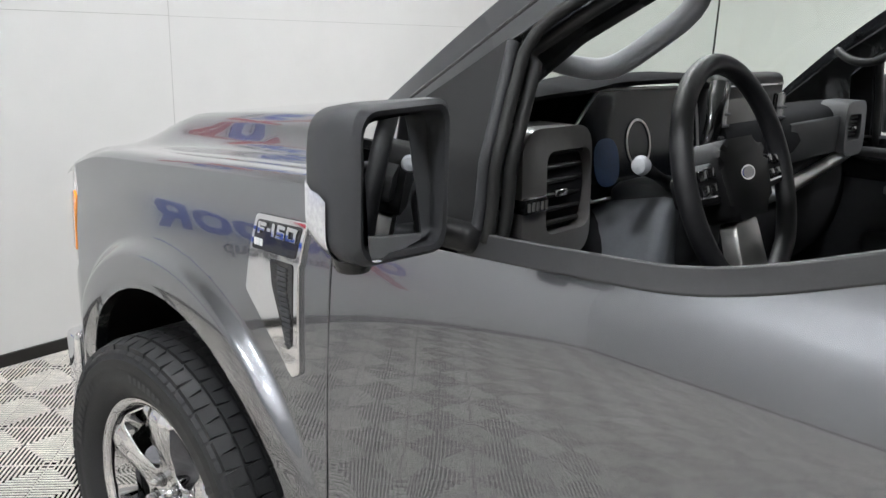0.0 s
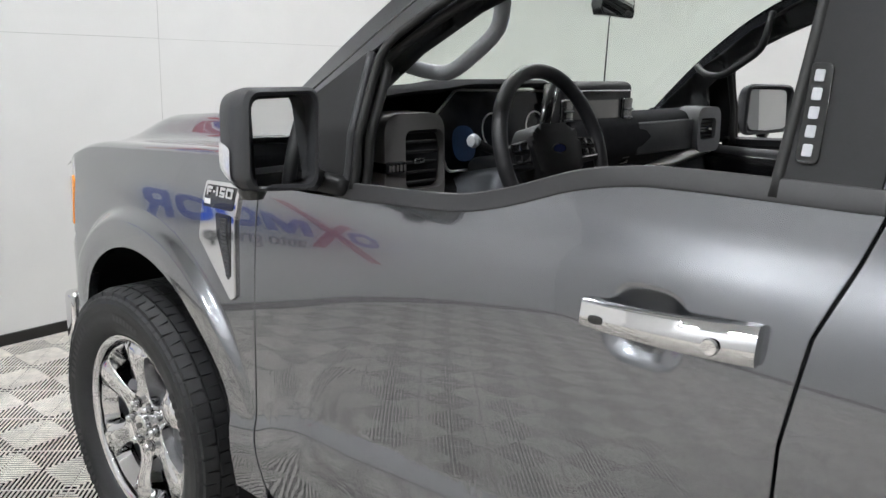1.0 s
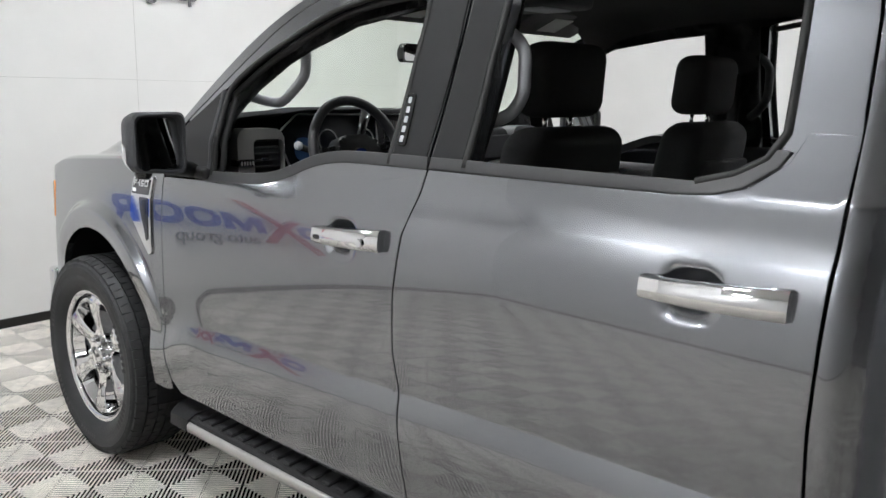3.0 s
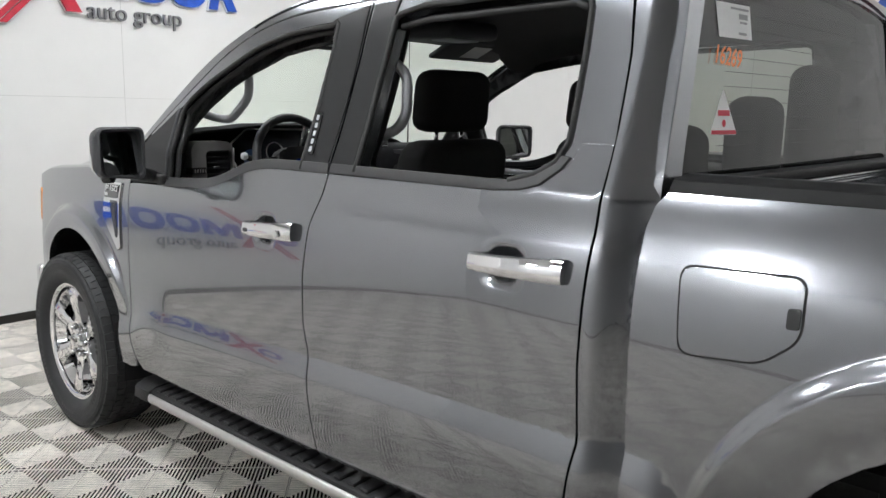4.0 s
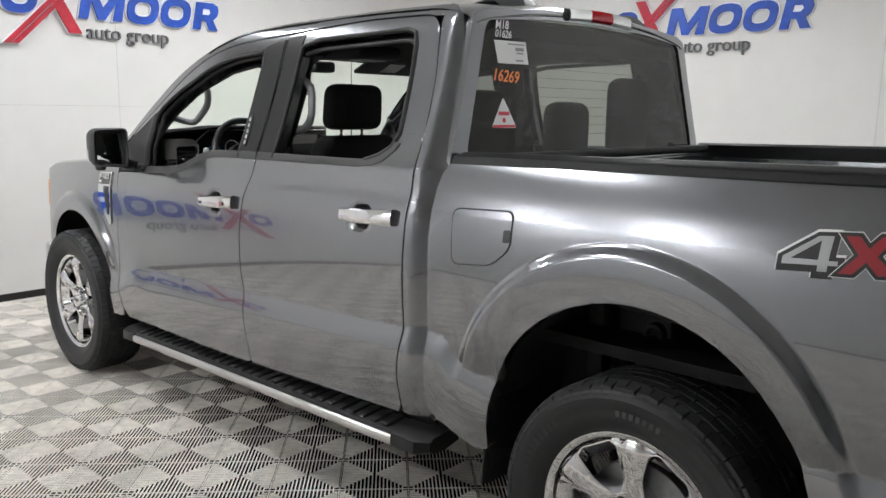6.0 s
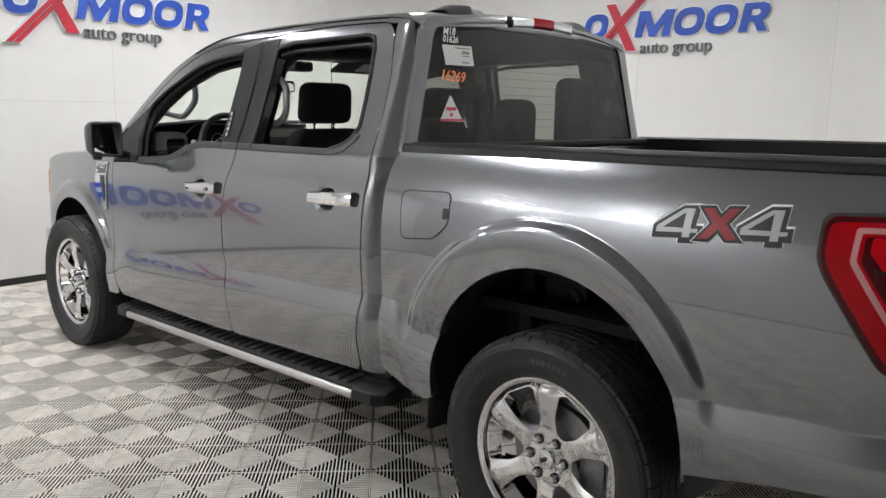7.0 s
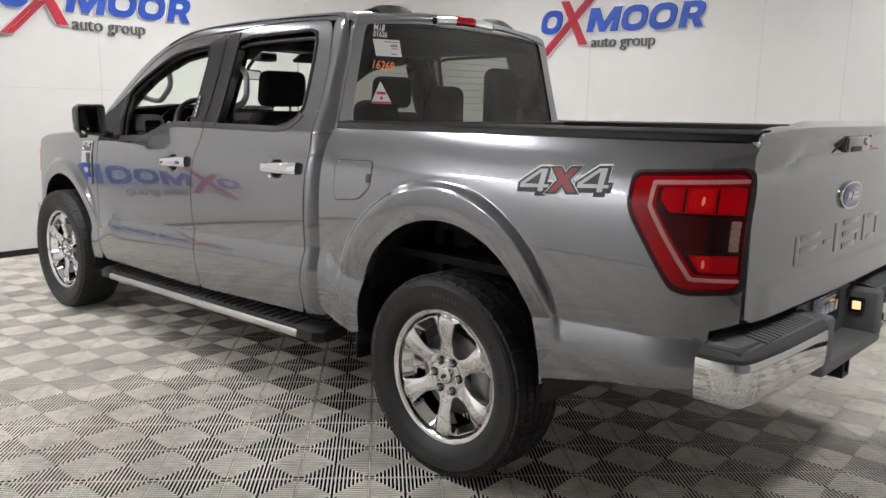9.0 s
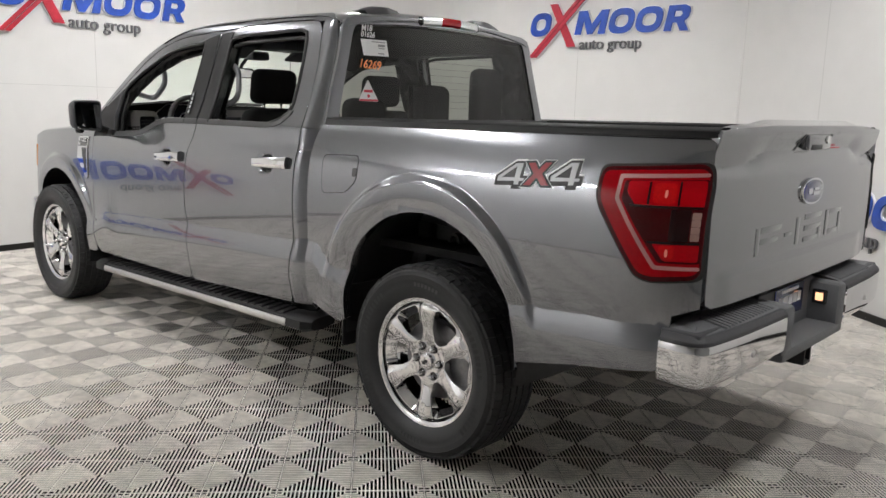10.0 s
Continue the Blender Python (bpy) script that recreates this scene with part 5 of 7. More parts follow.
for x in (4.047, 4.295):
    o = slope(four(x, 1.224, 0.133, 0.083))
    hl_ = slope(four_hole(x, 1.224, 0.133, 0.083))
    a = decal(o, WHITE_DECAL, 0.0012, truck if dec is None else dec, "drive_badge" if dec is None else "decal_piece", 0.0105)
    if dec is None:
        dec = a
        dec["label"] = "grey and red four by four badge"
    decal([(x + 0.001, z - 0.0035) for x, z in o], BLACK_DECAL, 0.0020, dec, grow=0.0085)
    v, f, n = skin(offset(o, -0.0035), lambda u, w: (u, -(bed_half(u, w) + 0.0032), w), step=0.03, depth=0.001, roll=0.0004, holes=[offset(hl_, 0.003)])
    mesh_ob("decal_piece", v, f, GREY_DECAL, dec, "", True, n)
ex = [(4.176, 1.224), (4.212, 1.224), (4.236, 1.250), (4.262, 1.224), (4.300, 1.224), (4.258, 1.266), (4.292, 1.307), (4.258, 1.307), (4.236, 1.283), (4.214, 1.307), (4.178, 1.307), (4.215, 1.266)]
ex = slope(ex)
decal(ex, WHITE_DECAL, 0.0026, dec, grow=0.0078)
decal(ex, BLACK_DECAL, 0.0034, dec, grow=0.0058)
decal(ex, RED_DECAL, 0.0042, dec, grow=-0.002)


# ---- door mirrors ----
def door_mirror(sgn):
    def pt(x, y, z):
        return (x, sgn * y, z)
    # rounded housing: sections from the nose to the open face
    def ring(x, y0, y1, z0, z1, r, tilt=0.0):
        base = rounded([(y0, z0), (y1, z0 + 0.02), (y1, z1), (y0, z1)], r, 5)
        return [pt(x - tilt * (y - 1.03), y, z) for y, z in base]
    secs = [ring(0.84, 1.07, 1.16, 1.30, 1.39, 0.03), ring(0.848, 1.045, 1.188, 1.275, 1.415, 0.04), ring(0.87, 1.03, 1.204, 1.255, 1.432, 0.04), ring(0.905, 1.022, 1.213, 1.246, 1.440, 0.035, -0.08),
            ring(0.918, 1.022, 1.213, 1.248, 1.440, 0.032, -0.20), ring(0.923, 1.028, 1.207, 1.254, 1.434, 0.030, -0.22), ring(0.920, 1.034, 1.200, 1.260, 1.428, 0.028, -0.22), ring(0.878, 1.037, 1.197, 1.263, 1.425, 0.028, -0.33)]
    ob = loft("door_mirror", secs, GREY_PLASTIC, truck, "dark grey door mirror", closed=True, caps=True)
    bm = bmesh.new()
    g = rounded([(1.039, 1.272), (1.194, 1.268), (1.194, 1.421), (1.039, 1.421)], 0.024, 4)
    bm.faces.new([bm.verts.new(pt(0.930 + (0.35 if sgn < 0 else 0.22) * (y - 1.12) - 0.09 * (z - 1.34), y, z)) for y, z in g])
    part("mirror_glass", bm, MIRROR, ob, "mirror glass")
    tube("mirror_arm", [pt(0.80, 0.945, 1.248), pt(0.84, 1.00, 1.262), pt(0.875, 1.06, 1.285)], 0.033, SATIN_BLACK, ob, n=10, flat=0.8)
    rows = []
    for k, (x, y0, y1, z0, z1, r) in enumerate(((0.867, 1.03, 1.2055, 1.2545, 1.432, 0.04), (0.882, 1.027, 1.2095, 1.2505, 1.434, 0.038), (0.900, 1.024, 1.2135, 1.2475, 1.436, 0.036), (0.914, 1.022, 1.2152, 1.2452, 1.440, 0.035))):
        base = dense(rounded([(y0, z0), (y1, z0 + 0.02), (y1, z1), (y0, z1)], r, 5)[6:13], 0.02, False)
        rows.append([pt(x, y, z) for y, z in spline(base, 2) if z < 1.362])
    n_row = min(len(q) for q in rows)
    loft("turn_lamp", [q[:n_row] for q in rows], CLEAR_LENS, ob, "clear turn lamp lens")
    bm = bmesh.new()
    spin(bm, [(0.0, -0.012), (0.020, -0.012), (0.026, 0.0), (0.026, 0.02)], 18, Matrix.Translation(pt(0.885, 1.15, 1.252)) @ Matrix.Rotation(radians(90), 4, "X"))
    part("puddle_lamp", bm, GLOSS_BLACK, ob, smooth=True, angle=35)
    boxed("sail_base", 0.74, 0.90, min(sgn * 0.90, sgn * 0.955), max(sgn * 0.90, sgn * 0.955), 1.222, 1.262, SATIN_BLACK, ob, 0.015)
    if sgn > 0:
        ob.matrix_basis = pose(0.88, 1.06, 0, 0, 0, -24) @ pose(-0.88, -1.06, 0)


door_mirror(-1)
door_mirror(1)
tube("aerial", [(0.42, 0.78, 1.26), (0.425, 0.78, 1.36), (0.43, 0.78, 1.95)], [0.006, 0.004, 0.0016], SATIN_BLACK, truck, "thin black aerial", n=6)

# ---- tail lights ----
def lamp_set(sgn):
    def pl(lift):
        return lambda u, v: (u, -(bed_half(u, v) + lift), v)
    def put(name, pts, mat, lift, parent, label="", depth=0.01, roll=0.003, r=0.01, step=0.02):
        v, f, n = skin(rounded(pts, r, 4), pl(lift), step=step, depth=depth, roll=roll)
        if sgn > 0:
            v, f, n = [(q[0], -q[1], q[2]) for q in v], [tuple(reversed(q)) for q in f], [(q[0], -q[1], q[2]) for q in n]
        return mesh_ob(name, v, f, mat, parent, label, True, n)
    shell = [(4.488, 1.292), (4.832, 1.316), (4.832, 0.958), (4.70, 0.944), (4.655, 0.955), (4.505, 1.165), (4.490, 1.20)]
    put("lamp_gasket", offset(shell, 0.010), RUBBER, 0.004, truck, "black gasket round the tail light", r=0.03)
    t = put("tail_light", shell, DARK_RED, 0.010, truck, "red tail light", 0.02, 0.008, 0.03)
    put("outer_lens", [(4.499, 1.282), (4.829, 1.306), (4.829, 0.969), (4.703, 0.956), (4.662, 0.965), (4.516, 1.170), (4.501, 1.203)], RED_LENS, 0.0112, t, "red outer lens", 0.004, 0.002, 0.025)
    guide_o = [(4.560, 1.275), (4.832, 1.293), (4.832, 1.283), (4.572, 1.264), (4.570, 1.20), (4.715, 0.992), (4.832, 0.994), (4.832, 0.984), (4.709, 0.981), (4.558, 1.195)]
    put("light_guide", guide_o, PALE_LENS, 0.0125, t, "pale light guide", 0.004, 0.001, 0.008)
    put("inner_chamber", [(4.583, 1.257), (4.832, 1.273), (4.832, 1.006), (4.722, 1.004), (4.583, 1.197)], DARK_RED, 0.0118, t, "dark red inner chamber", 0.004, 0.001, 0.008)
    put("upper_lens", [(4.598, 1.256), (4.826, 1.270), (4.826, 1.184), (4.634, 1.181), (4.598, 1.222)], MID_RED, 0.0124, t, "deep red upper lens row", 0.003, 0.001, 0.008)
    put("lower_lens", [(4.700, 1.064), (4.826, 1.068), (4.826, 1.012), (4.736, 1.010)], MID_RED, 0.0124, t, "deep red lower lens row", 0.003, 0.001, 0.008)
    put("dark_insert", [(4.630, 1.174), (4.744, 1.178), (4.744, 1.072), (4.690, 1.070)], DARK_RED, 0.0128, t, "smoked red panel", 0.003, 0.001, 0.008)
    put("divider", [(4.612, 1.183), (4.826, 1.187), (4.826, 1.181), (4.616, 1.177)], SMOKED, 0.0136, t, "dark divider", 0.004, 0.001, 0.002)
    put("divider", [(4.684, 1.070), (4.826, 1.073), (4.826, 1.067), (4.688, 1.064)], SMOKED, 0.0136, t, "dark divider", 0.004, 0.001, 0.002)
    put("divider", [(4.668, 1.258), (4.673, 1.258), (4.676, 1.188), (4.671, 1.188)], SMOKED, 0.0136, t, "dark divider", 0.004, 0.001, 0.001)
    put("divider", [(4.758, 1.263), (4.762, 1.263), (4.764, 1.190), (4.760, 1.190)], SMOKED, 0.0136, t, "dark divider", 0.004, 0.001, 0.001)
    for pts, cx, cz in (([(4.684, 1.254), (4.750, 1.258), (4.752, 1.194), (4.688, 1.192)], 4.724, 1.224), ([(4.716, 1.058), (4.764, 1.060), (4.764, 1.016), (4.738, 1.015)], 4.744, 1.036)):
        put("bulb_chamber", pts, BRIGHT_RED, 0.0130, t, "bright red bulb chamber", 0.003, 0.001, 0.014)
        put("bulb_glint", superellipse(cx, cz, 0.004, 0.013, 0, 2.2, 14), BULB, 0.0142, t, "pale bulb", 0.001, 0.0005, 0.002, 0.01)
    put("smoked_block", [(4.746, 1.176), (4.798, 1.178), (4.798, 1.076), (4.746, 1.074)], SMOKED, 0.0133, t, "dark sensor block", 0.004, 0.001, 0.006)
    for k in range(4):
        z = 1.079 + 0.023 * k
        put("pale_segment", [(4.803, z), (4.824, z), (4.824, z + 0.0205), (4.803, z + 0.0205)], SEGMENT, 0.0135, t, "pale reversing segment", 0.004, 0.001, 0.003)


lamp_set(-1)
lamp_set(1)

# ---- tailgate ----
def gate_x(y, z):
    """Rear face: an overhanging top lip, a ledge under it, a flat face and a rolled foot."""
    a = abs(y)
    b = 4.852 - 0.014 * (y / 0.86) ** 2
    ledge = 1.312 + 0.040 * step01((0.63 - a) / 0.18)
    if z > ledge:
        b += 0.036 * (z - ledge) / (1.43 - ledge) - 0.017
    elif z > 1.274:
        b -= 0.017 * (z - 1.274) / (ledge - 1.274)
    b -= 0.012 * step01((z - 1.412) / 0.03)
    b += 0.008 * step01((0.97 - z) / 0.03) * step01((0.80 - a) / 0.12)
    return b
gate_out = [(-0.845, 0.865), (-0.80, 0.845), (0.80, 0.845), (0.845, 0.865), (0.857, 1.30), (0.855, 1.425), (0.60, 1.438), (0.45, 1.442), (-0.45, 1.442), (-0.60, 1.438), (-0.855, 1.425), (-0.857, 1.30)]
ys, zs = np.meshgrid(np.arange(-0.84, 0.85, 0.03), np.r_[np.arange(1.262, 1.37, 0.006), np.arange(0.93, 0.985, 0.008), np.arange(1.40, 1.44, 0.008)])
gate = sheet("tailgate", gate_out, lambda u, v: (gate_x(u, v), u, v), PAINT, truck, "grey tailgate", step=0.035, depth=0.05, fine=np.c_[ys.ravel(), zs.ravel()])
rows = [[(gate_x(y, 1.43) - 0.004 + dx, y, 1.4425 - 0.017 * step01((abs(y) - 0.62) / 0.22) + dz) for y in np.linspace(-0.85, 0.85, 30)] for dx, dz in ((0.004, -0.004), (-0.004, 0.002), (-0.05, 0.004), (-0.06, -0.03))]
loft("gate_top", rows, PAINT, gate)
def gate_oval(rx, rz, lift, depth, mat, name, parent, label):
    bm = bmesh.new()
    lo = superellipse(0, 1.192, rx, rz, 0, 2.1, 40)
    prism(bm, lo, 0, depth, None, min(0.004, depth * 0.6))
    for v in bm.verts:
        y, z, d = v.co.x, v.co.y, v.co.z
        v.co = Vector((gate_x(0, 1.19) + lift + d, y, z))
    return part(name, bm, mat, parent, label, angle=40)
em = gate_oval(0.118, 0.052, 0.001, 0.010, CHROME, "oval_emblem", gate, "blue oval emblem with a chrome rim")
gate_oval(0.108, 0.044, 0.009, 0.004, BADGE_BLUE, "blue_face", em, "blue enamel face")
bm = bmesh.new()
for y0, y1, z0, z1 in ((-0.06, -0.02, 1.182, 1.204), (-0.01, 0.06, 1.176, 1.190), (0.0, 0.05, 1.196, 1.206)):
    prism(bm, [(y0, z0), (y1, z0), (y1, z1), (y0, z1)], 0, 0.002)
for v in bm.verts:
    y, z, d = v.co.x, v.co.y, v.co.z
    v.co = Vector((gate_x(0, 1.19) + 0.0132 + d, y, z))
part("chrome_bar", bm, CHROME, em)
# stamped plain bars across the gate
for y0, y1, z0, z1 in ((-0.50, -0.465, 0.985, 1.085), (-0.46, -0.27, 1.063, 1.085), (-0.46, -0.30, 1.022, 1.042), (-0.235, -0.165, 1.03, 1.046), (-0.12, -0.085, 0.99, 1.095), (-0.03, 0.16, 1.078, 1.10), (-0.03, 0.16, 1.035, 1.055), (0.13, 0.165, 0.99, 1.035), (-0.03, 0.13, 0.99, 1.01), (0.215, 0.25, 0.995, 1.10), (0.25, 0.42, 1.08, 1.10), (0.385, 0.42, 0.995, 1.08), (0.25, 0.385, 0.995, 1.015)):
    bm = bmesh.new()
    prism(bm, [(y0, z0), (y1, z0), (y1, z1), (y0, z1)], 0, 0.0034, None, 0.002)
    for v in bm.verts:
        y, z, d = v.co.x, v.co.y, v.co.z
        v.co = Vector((gate_x(y, z) + d - 0.001, y, z))
    part("stamped_bar", bm, PAINT, gate, angle=40)
bm = bmesh.new()
box(bm, 4.838, 4.870, -0.13, 0.13, 1.352, 1.410, 0.010, 3)
gh = part("gate_handle", bm, PAINT, gate, "tailgate handle", angle=40)
# slot and recess edges are raised black pieces that stand for shade
boxed("handle_slot", 4.852, 4.8725, -0.10, 0.02, 1.354, 1.374, BLACK_DECAL, gh, 0.004)
for edge in (-1, 1):
    bm = bmesh.new()
    prism(bm, [(edge * 0.195, 1.352), (edge * 0.178, 1.352), (edge * 0.138, 1.412), (edge * 0.150, 1.412)][::-edge], 0, 0.0025)
    for v in bm.verts:
        y, z, d = v.co.x, v.co.y, v.co.z
        v.co = Vector((gate_x(y, z) + d, y, z))
    part("recess_shade", bm, BLACK_DECAL, gate, "black strip for the shade at the handle recess edge")
bm = bmesh.new()
spin(bm, [(0, -0.004), (0.014, -0.003), (0.017, 0.006)], 20, Matrix.Translation((4.872, 0.075, 1.390)) @ pose(0, 0, 0, 0, 0, 90))
part("gate_camera", bm, CHROME, gh, "round chrome lock", smooth=True, angle=35)
boxed("red_strip", 4.842, 4.850, 0.14, 0.30, 1.354, 1.358, PINK_STICKER, gate, 0.0005)

# ---- rear bumper ----
def bump_curve(inset, n=40):
    pts = []
    base = spline([(4.752, 0.978), (4.83, 0.980), (4.878, 0.968), (4.905, 0.932), (4.916, 0.86), (4.928, 0.70), (4.933, 0.50), (4.935, 0.345)], 6)
    out = []
    for i, p in enumerate(base):
        a, b = np.array(base[max(i - 1, 0)]), np.array(base[min(i + 1, len(base) - 1)])
        t = (b - a) / np.linalg.norm(b - a)
        nrm = np.array([-t[1], t[0]])
        out.append(np.array(p) + nrm * inset)
    return out
bumper = None
for sgn in (-1, 1):
    secs = []
    for z, ins in ((0.600, -0.045), (0.608, -0.014), (0.622, -0.003), (0.66, 0.0), (0.722, 0.0), (0.744, -0.001), (0.750, -0.005)):
        secs.append([(p[0], sgn * p[1], z + 0.006) for p in bump_curve(ins)])
    bu = loft("rear_bumper" if bumper is None else "chrome_face", secs, CHROME, truck if bumper is None else bumper, "chrome rear bumper with dark step pads" if bumper is None else "chrome bumper face")
    bumper = bumper or bu
    def pad_rows(profile):
        return [[(max(p[0], 4.755), sgn * max(p[1], 0.33), z + 0.004) for p in bump_curve(ins)] for z, ins in profile]
    loft("pad_lip", pad_rows(((0.747, -0.010), (0.752, -0.001), (0.764, -0.002), (0.7645, -0.0022), (0.780, -0.020), (0.7802, -0.0205), (0.780, -0.030))), GREY_PLASTIC, bumper, "dark chamfered lip of the step pad")
    loft("step_pad", pad_rows(((0.778, -0.028), (0.782, -0.031), (0.794, -0.10), (0.800, -0.18))), PAD_PLASTIC, bumper, "grey textured step pad")
    boxed("pad_corner", 4.745, 4.88, min(sgn * 0.76, sgn * 0.955), max(sgn * 0.76, sgn * 0.955), 0.74, 0.790, GREY_PLASTIC, bumper, 0.006)
    for k in range(15):
        y = sgn * (0.39 + 0.028 * k)
        rib = boxed("pad_rib", 4.795, 4.895, min(y - 0.008, y + 0.008), max(y - 0.008, y + 0.008), 0.797, 0.809, PAD_PLASTIC, bumper, 0.003, 2)
        for v in rib.data.vertices:
            v.co.z -= 0.16 * (v.co.x - 4.795)
    bm = bmesh.new()
    spin(bm, [(0.0, -0.002), (0.011, -0.002), (0.013, 0.004)], 20, Matrix.Translation((4.9315, sgn * 0.63, 0.675)) @ pose(0, 0, 0, 0, 0, 90))
    part("parking_sensor", bm, BRUSHED, bumper, smooth=True, angle=35)
    boxed("lamp_housing", 4.825, 4.885, sgn * 0.250 - 0.007, sgn * 0.250 + 0.007, 0.695, 0.757, GLOSS_BLACK, bumper, 0.006)
    boxed("plate_lamp", 4.839, 4.871, sgn * 0.2445 - 0.004, sgn * 0.2445 + 0.004, 0.709, 0.743, WARM_BULB, bumper, 0.003, label="lit plate lamp")
bm = bmesh.new()
box(bm, 4.74, 4.808, -0.30, 0.30, 0.60, 0.802, 0.008)
box(bm, 4.745, 4.932, -0.34, 0.34, 0.572, 0.622, 0.016)
box(bm, 4.745, 4.930, -0.352, -0.252, 0.60, 0.788, 0.016)
box(bm, 4.745, 4.930, 0.252, 0.352, 0.60, 0.788, 0.016)
part("bumper_centre", bm, PAD_PLASTIC, bumper, "dark step in the bumper", angle=35)
pl_ = boxed("licence_plate", 4.812, 4.816, -0.155, 0.155, 0.678, 0.802, BADGE_BLUE, bumper, 0.0015, label="blue dealer plate with plain white bars")
for y0, y1, z0, z1 in ((-0.12, -0.075, 0.725, 0.765), (-0.065, -0.02, 0.725, 0.765), (-0.01, 0.03, 0.725, 0.765), (0.04, 0.08, 0.725, 0.765), (0.09, 0.125, 0.725, 0.765), (-0.09, 0.09, 0.780, 0.792)):
    boxed("white_bar", 4.816, 4.818, y0, y1, z0, z1, WHITE_DECAL, pl_, 0.0)
bm = bmesh.new()
ring_mesh(bm, [(-0.038, -0.038), (0.038, -0.038), (0.038, 0.038), (-0.038, 0.038)], [(-0.026, -0.026), (0.026, -0.026), (0.026, 0.026), (-0.026, 0.026)], 0, 0.30)
for v in bm.verts:
    v.co = Vector((4.61 + v.co.z, v.co.x, 0.534 + v.co.y))
part("tow_hitch", bm, SATIN_BLACK, truck, "black tow hitch receiver")
boxed("hitch_beam", 4.58, 4.68, -0.5, 0.5, 0.565, 0.66, UNDER, truck, 0.01)
boxed("bumper_bar", 4.66, 4.738, -0.90, 0.90, 0.66, 0.838, UNDER, bumper, 0.01)

# ---- running boards and mud flaps ----
def running_board(sgn):
    def rz(x):
        return 0.352 + 0.0225 * (x - 0.75)
    def sec(x, prof, dz=0.0):
        return [(x, sgn * y, rz(x) + z + dz) for y, z in prof]
    pad = [(0.79, -0.01), (0.79, 0.040), (0.80, 0.046), (0.85, 0.047), (0.955, 0.036), (0.974, 0.027), (0.979, 0.014), (0.974, -0.02), (0.90, -0.03)]
    xs = np.linspace(0.78, 2.76, 30)
    rb = loft("running_board", [sec(x, pad) for x in xs], SATIN_BLACK, truck, "black side step with a bright edge strip", closed=True, caps=True)
    strip = [(0.9765, 0.017), (0.984, 0.016), (0.990, 0.009), (0.9905, -0.010), (0.984, -0.020), (0.974, -0.023), (0.970, 0.0)]
    loft("bright_strip", [sec(x, strip) for x in xs], BRUSHED, rb, "bright metal edge strip", closed=True, caps=True)
    for k in range(31):
        x = 0.83 + 0.0625 * k
        bm = bmesh.new()
        box(bm, -0.017, 0.017, min(sgn * 0.858, sgn * 0.968), max(sgn * 0.858, sgn * 0.968), -0.003, 0.009, 0.004, 1)
        for v in bm.verts:
            y = abs(v.co.y)
            v.co = Vector((x + v.co.x, v.co.y, rz(x) + 0.047 - (y - 0.85) * 0.105 + v.co.z))
        part("tread_rib", bm, SATIN_BLACK, rb)
    for x0, x1, x2 in ((0.78, 0.66, 0.61), (2.76, 2.875, 2.915)):
        big = [(0.78, -0.012), (0.78, 0.046), (0.86, 0.052), (0.955, 0.042), (0.985, 0.025), (0.988, -0.018), (0.955, -0.034), (0.88, -0.034)]
        mid = [(y, z * 0.98) for y, z in big]
        sm = [(0.80 + (y - 0.78) * 0.7, z * 0.75) for y, z in big]
        loft("end_cap", [sec(x0, big), sec(x1, mid), sec(x2, sm)], SATIN_BLACK, rb, "moulded black end cap", closed=True, caps=True)
    for x in (0.95, 1.75, 2.62):
        boxed("bracket", x - 0.035, x + 0.035, min(sgn * 0.60, sgn * 0.86), max(sgn * 0.60, sgn * 0.86), rz(x) + 0.0, rz(x) + 0.035, UNDER, rb, 0.008)
        bm = bmesh.new()
        box(bm, x - 0.05, x + 0.05, min(sgn * 0.74, sgn * 0.80), max(sgn * 0.74, sgn * 0.80), rz(x) + 0.03, rz(x) + 0.075, 0.012, 2)
        part("bracket_cover", bm, SATIN_BLACK, rb, angle=35)
running_board(-1)
running_board(1)
for sgn in (-1, 1):
    rows = []
    for z in np.linspace(0.37, 0.66, 7):
        x = 3.165 + 0.012 * (z - 0.4) / 0.2
        rows.append([(x, sgn * 0.965, z), (x + 0.008, sgn * 0.968, z), (x + 0.02, sgn * 0.95, z), (x + 0.02, sgn * 0.74, z), (x, sgn * 0.74, z)])
    loft("mud_flap", rows, SATIN_BLACK, truck, "black mud flap", closed=True, caps=True)


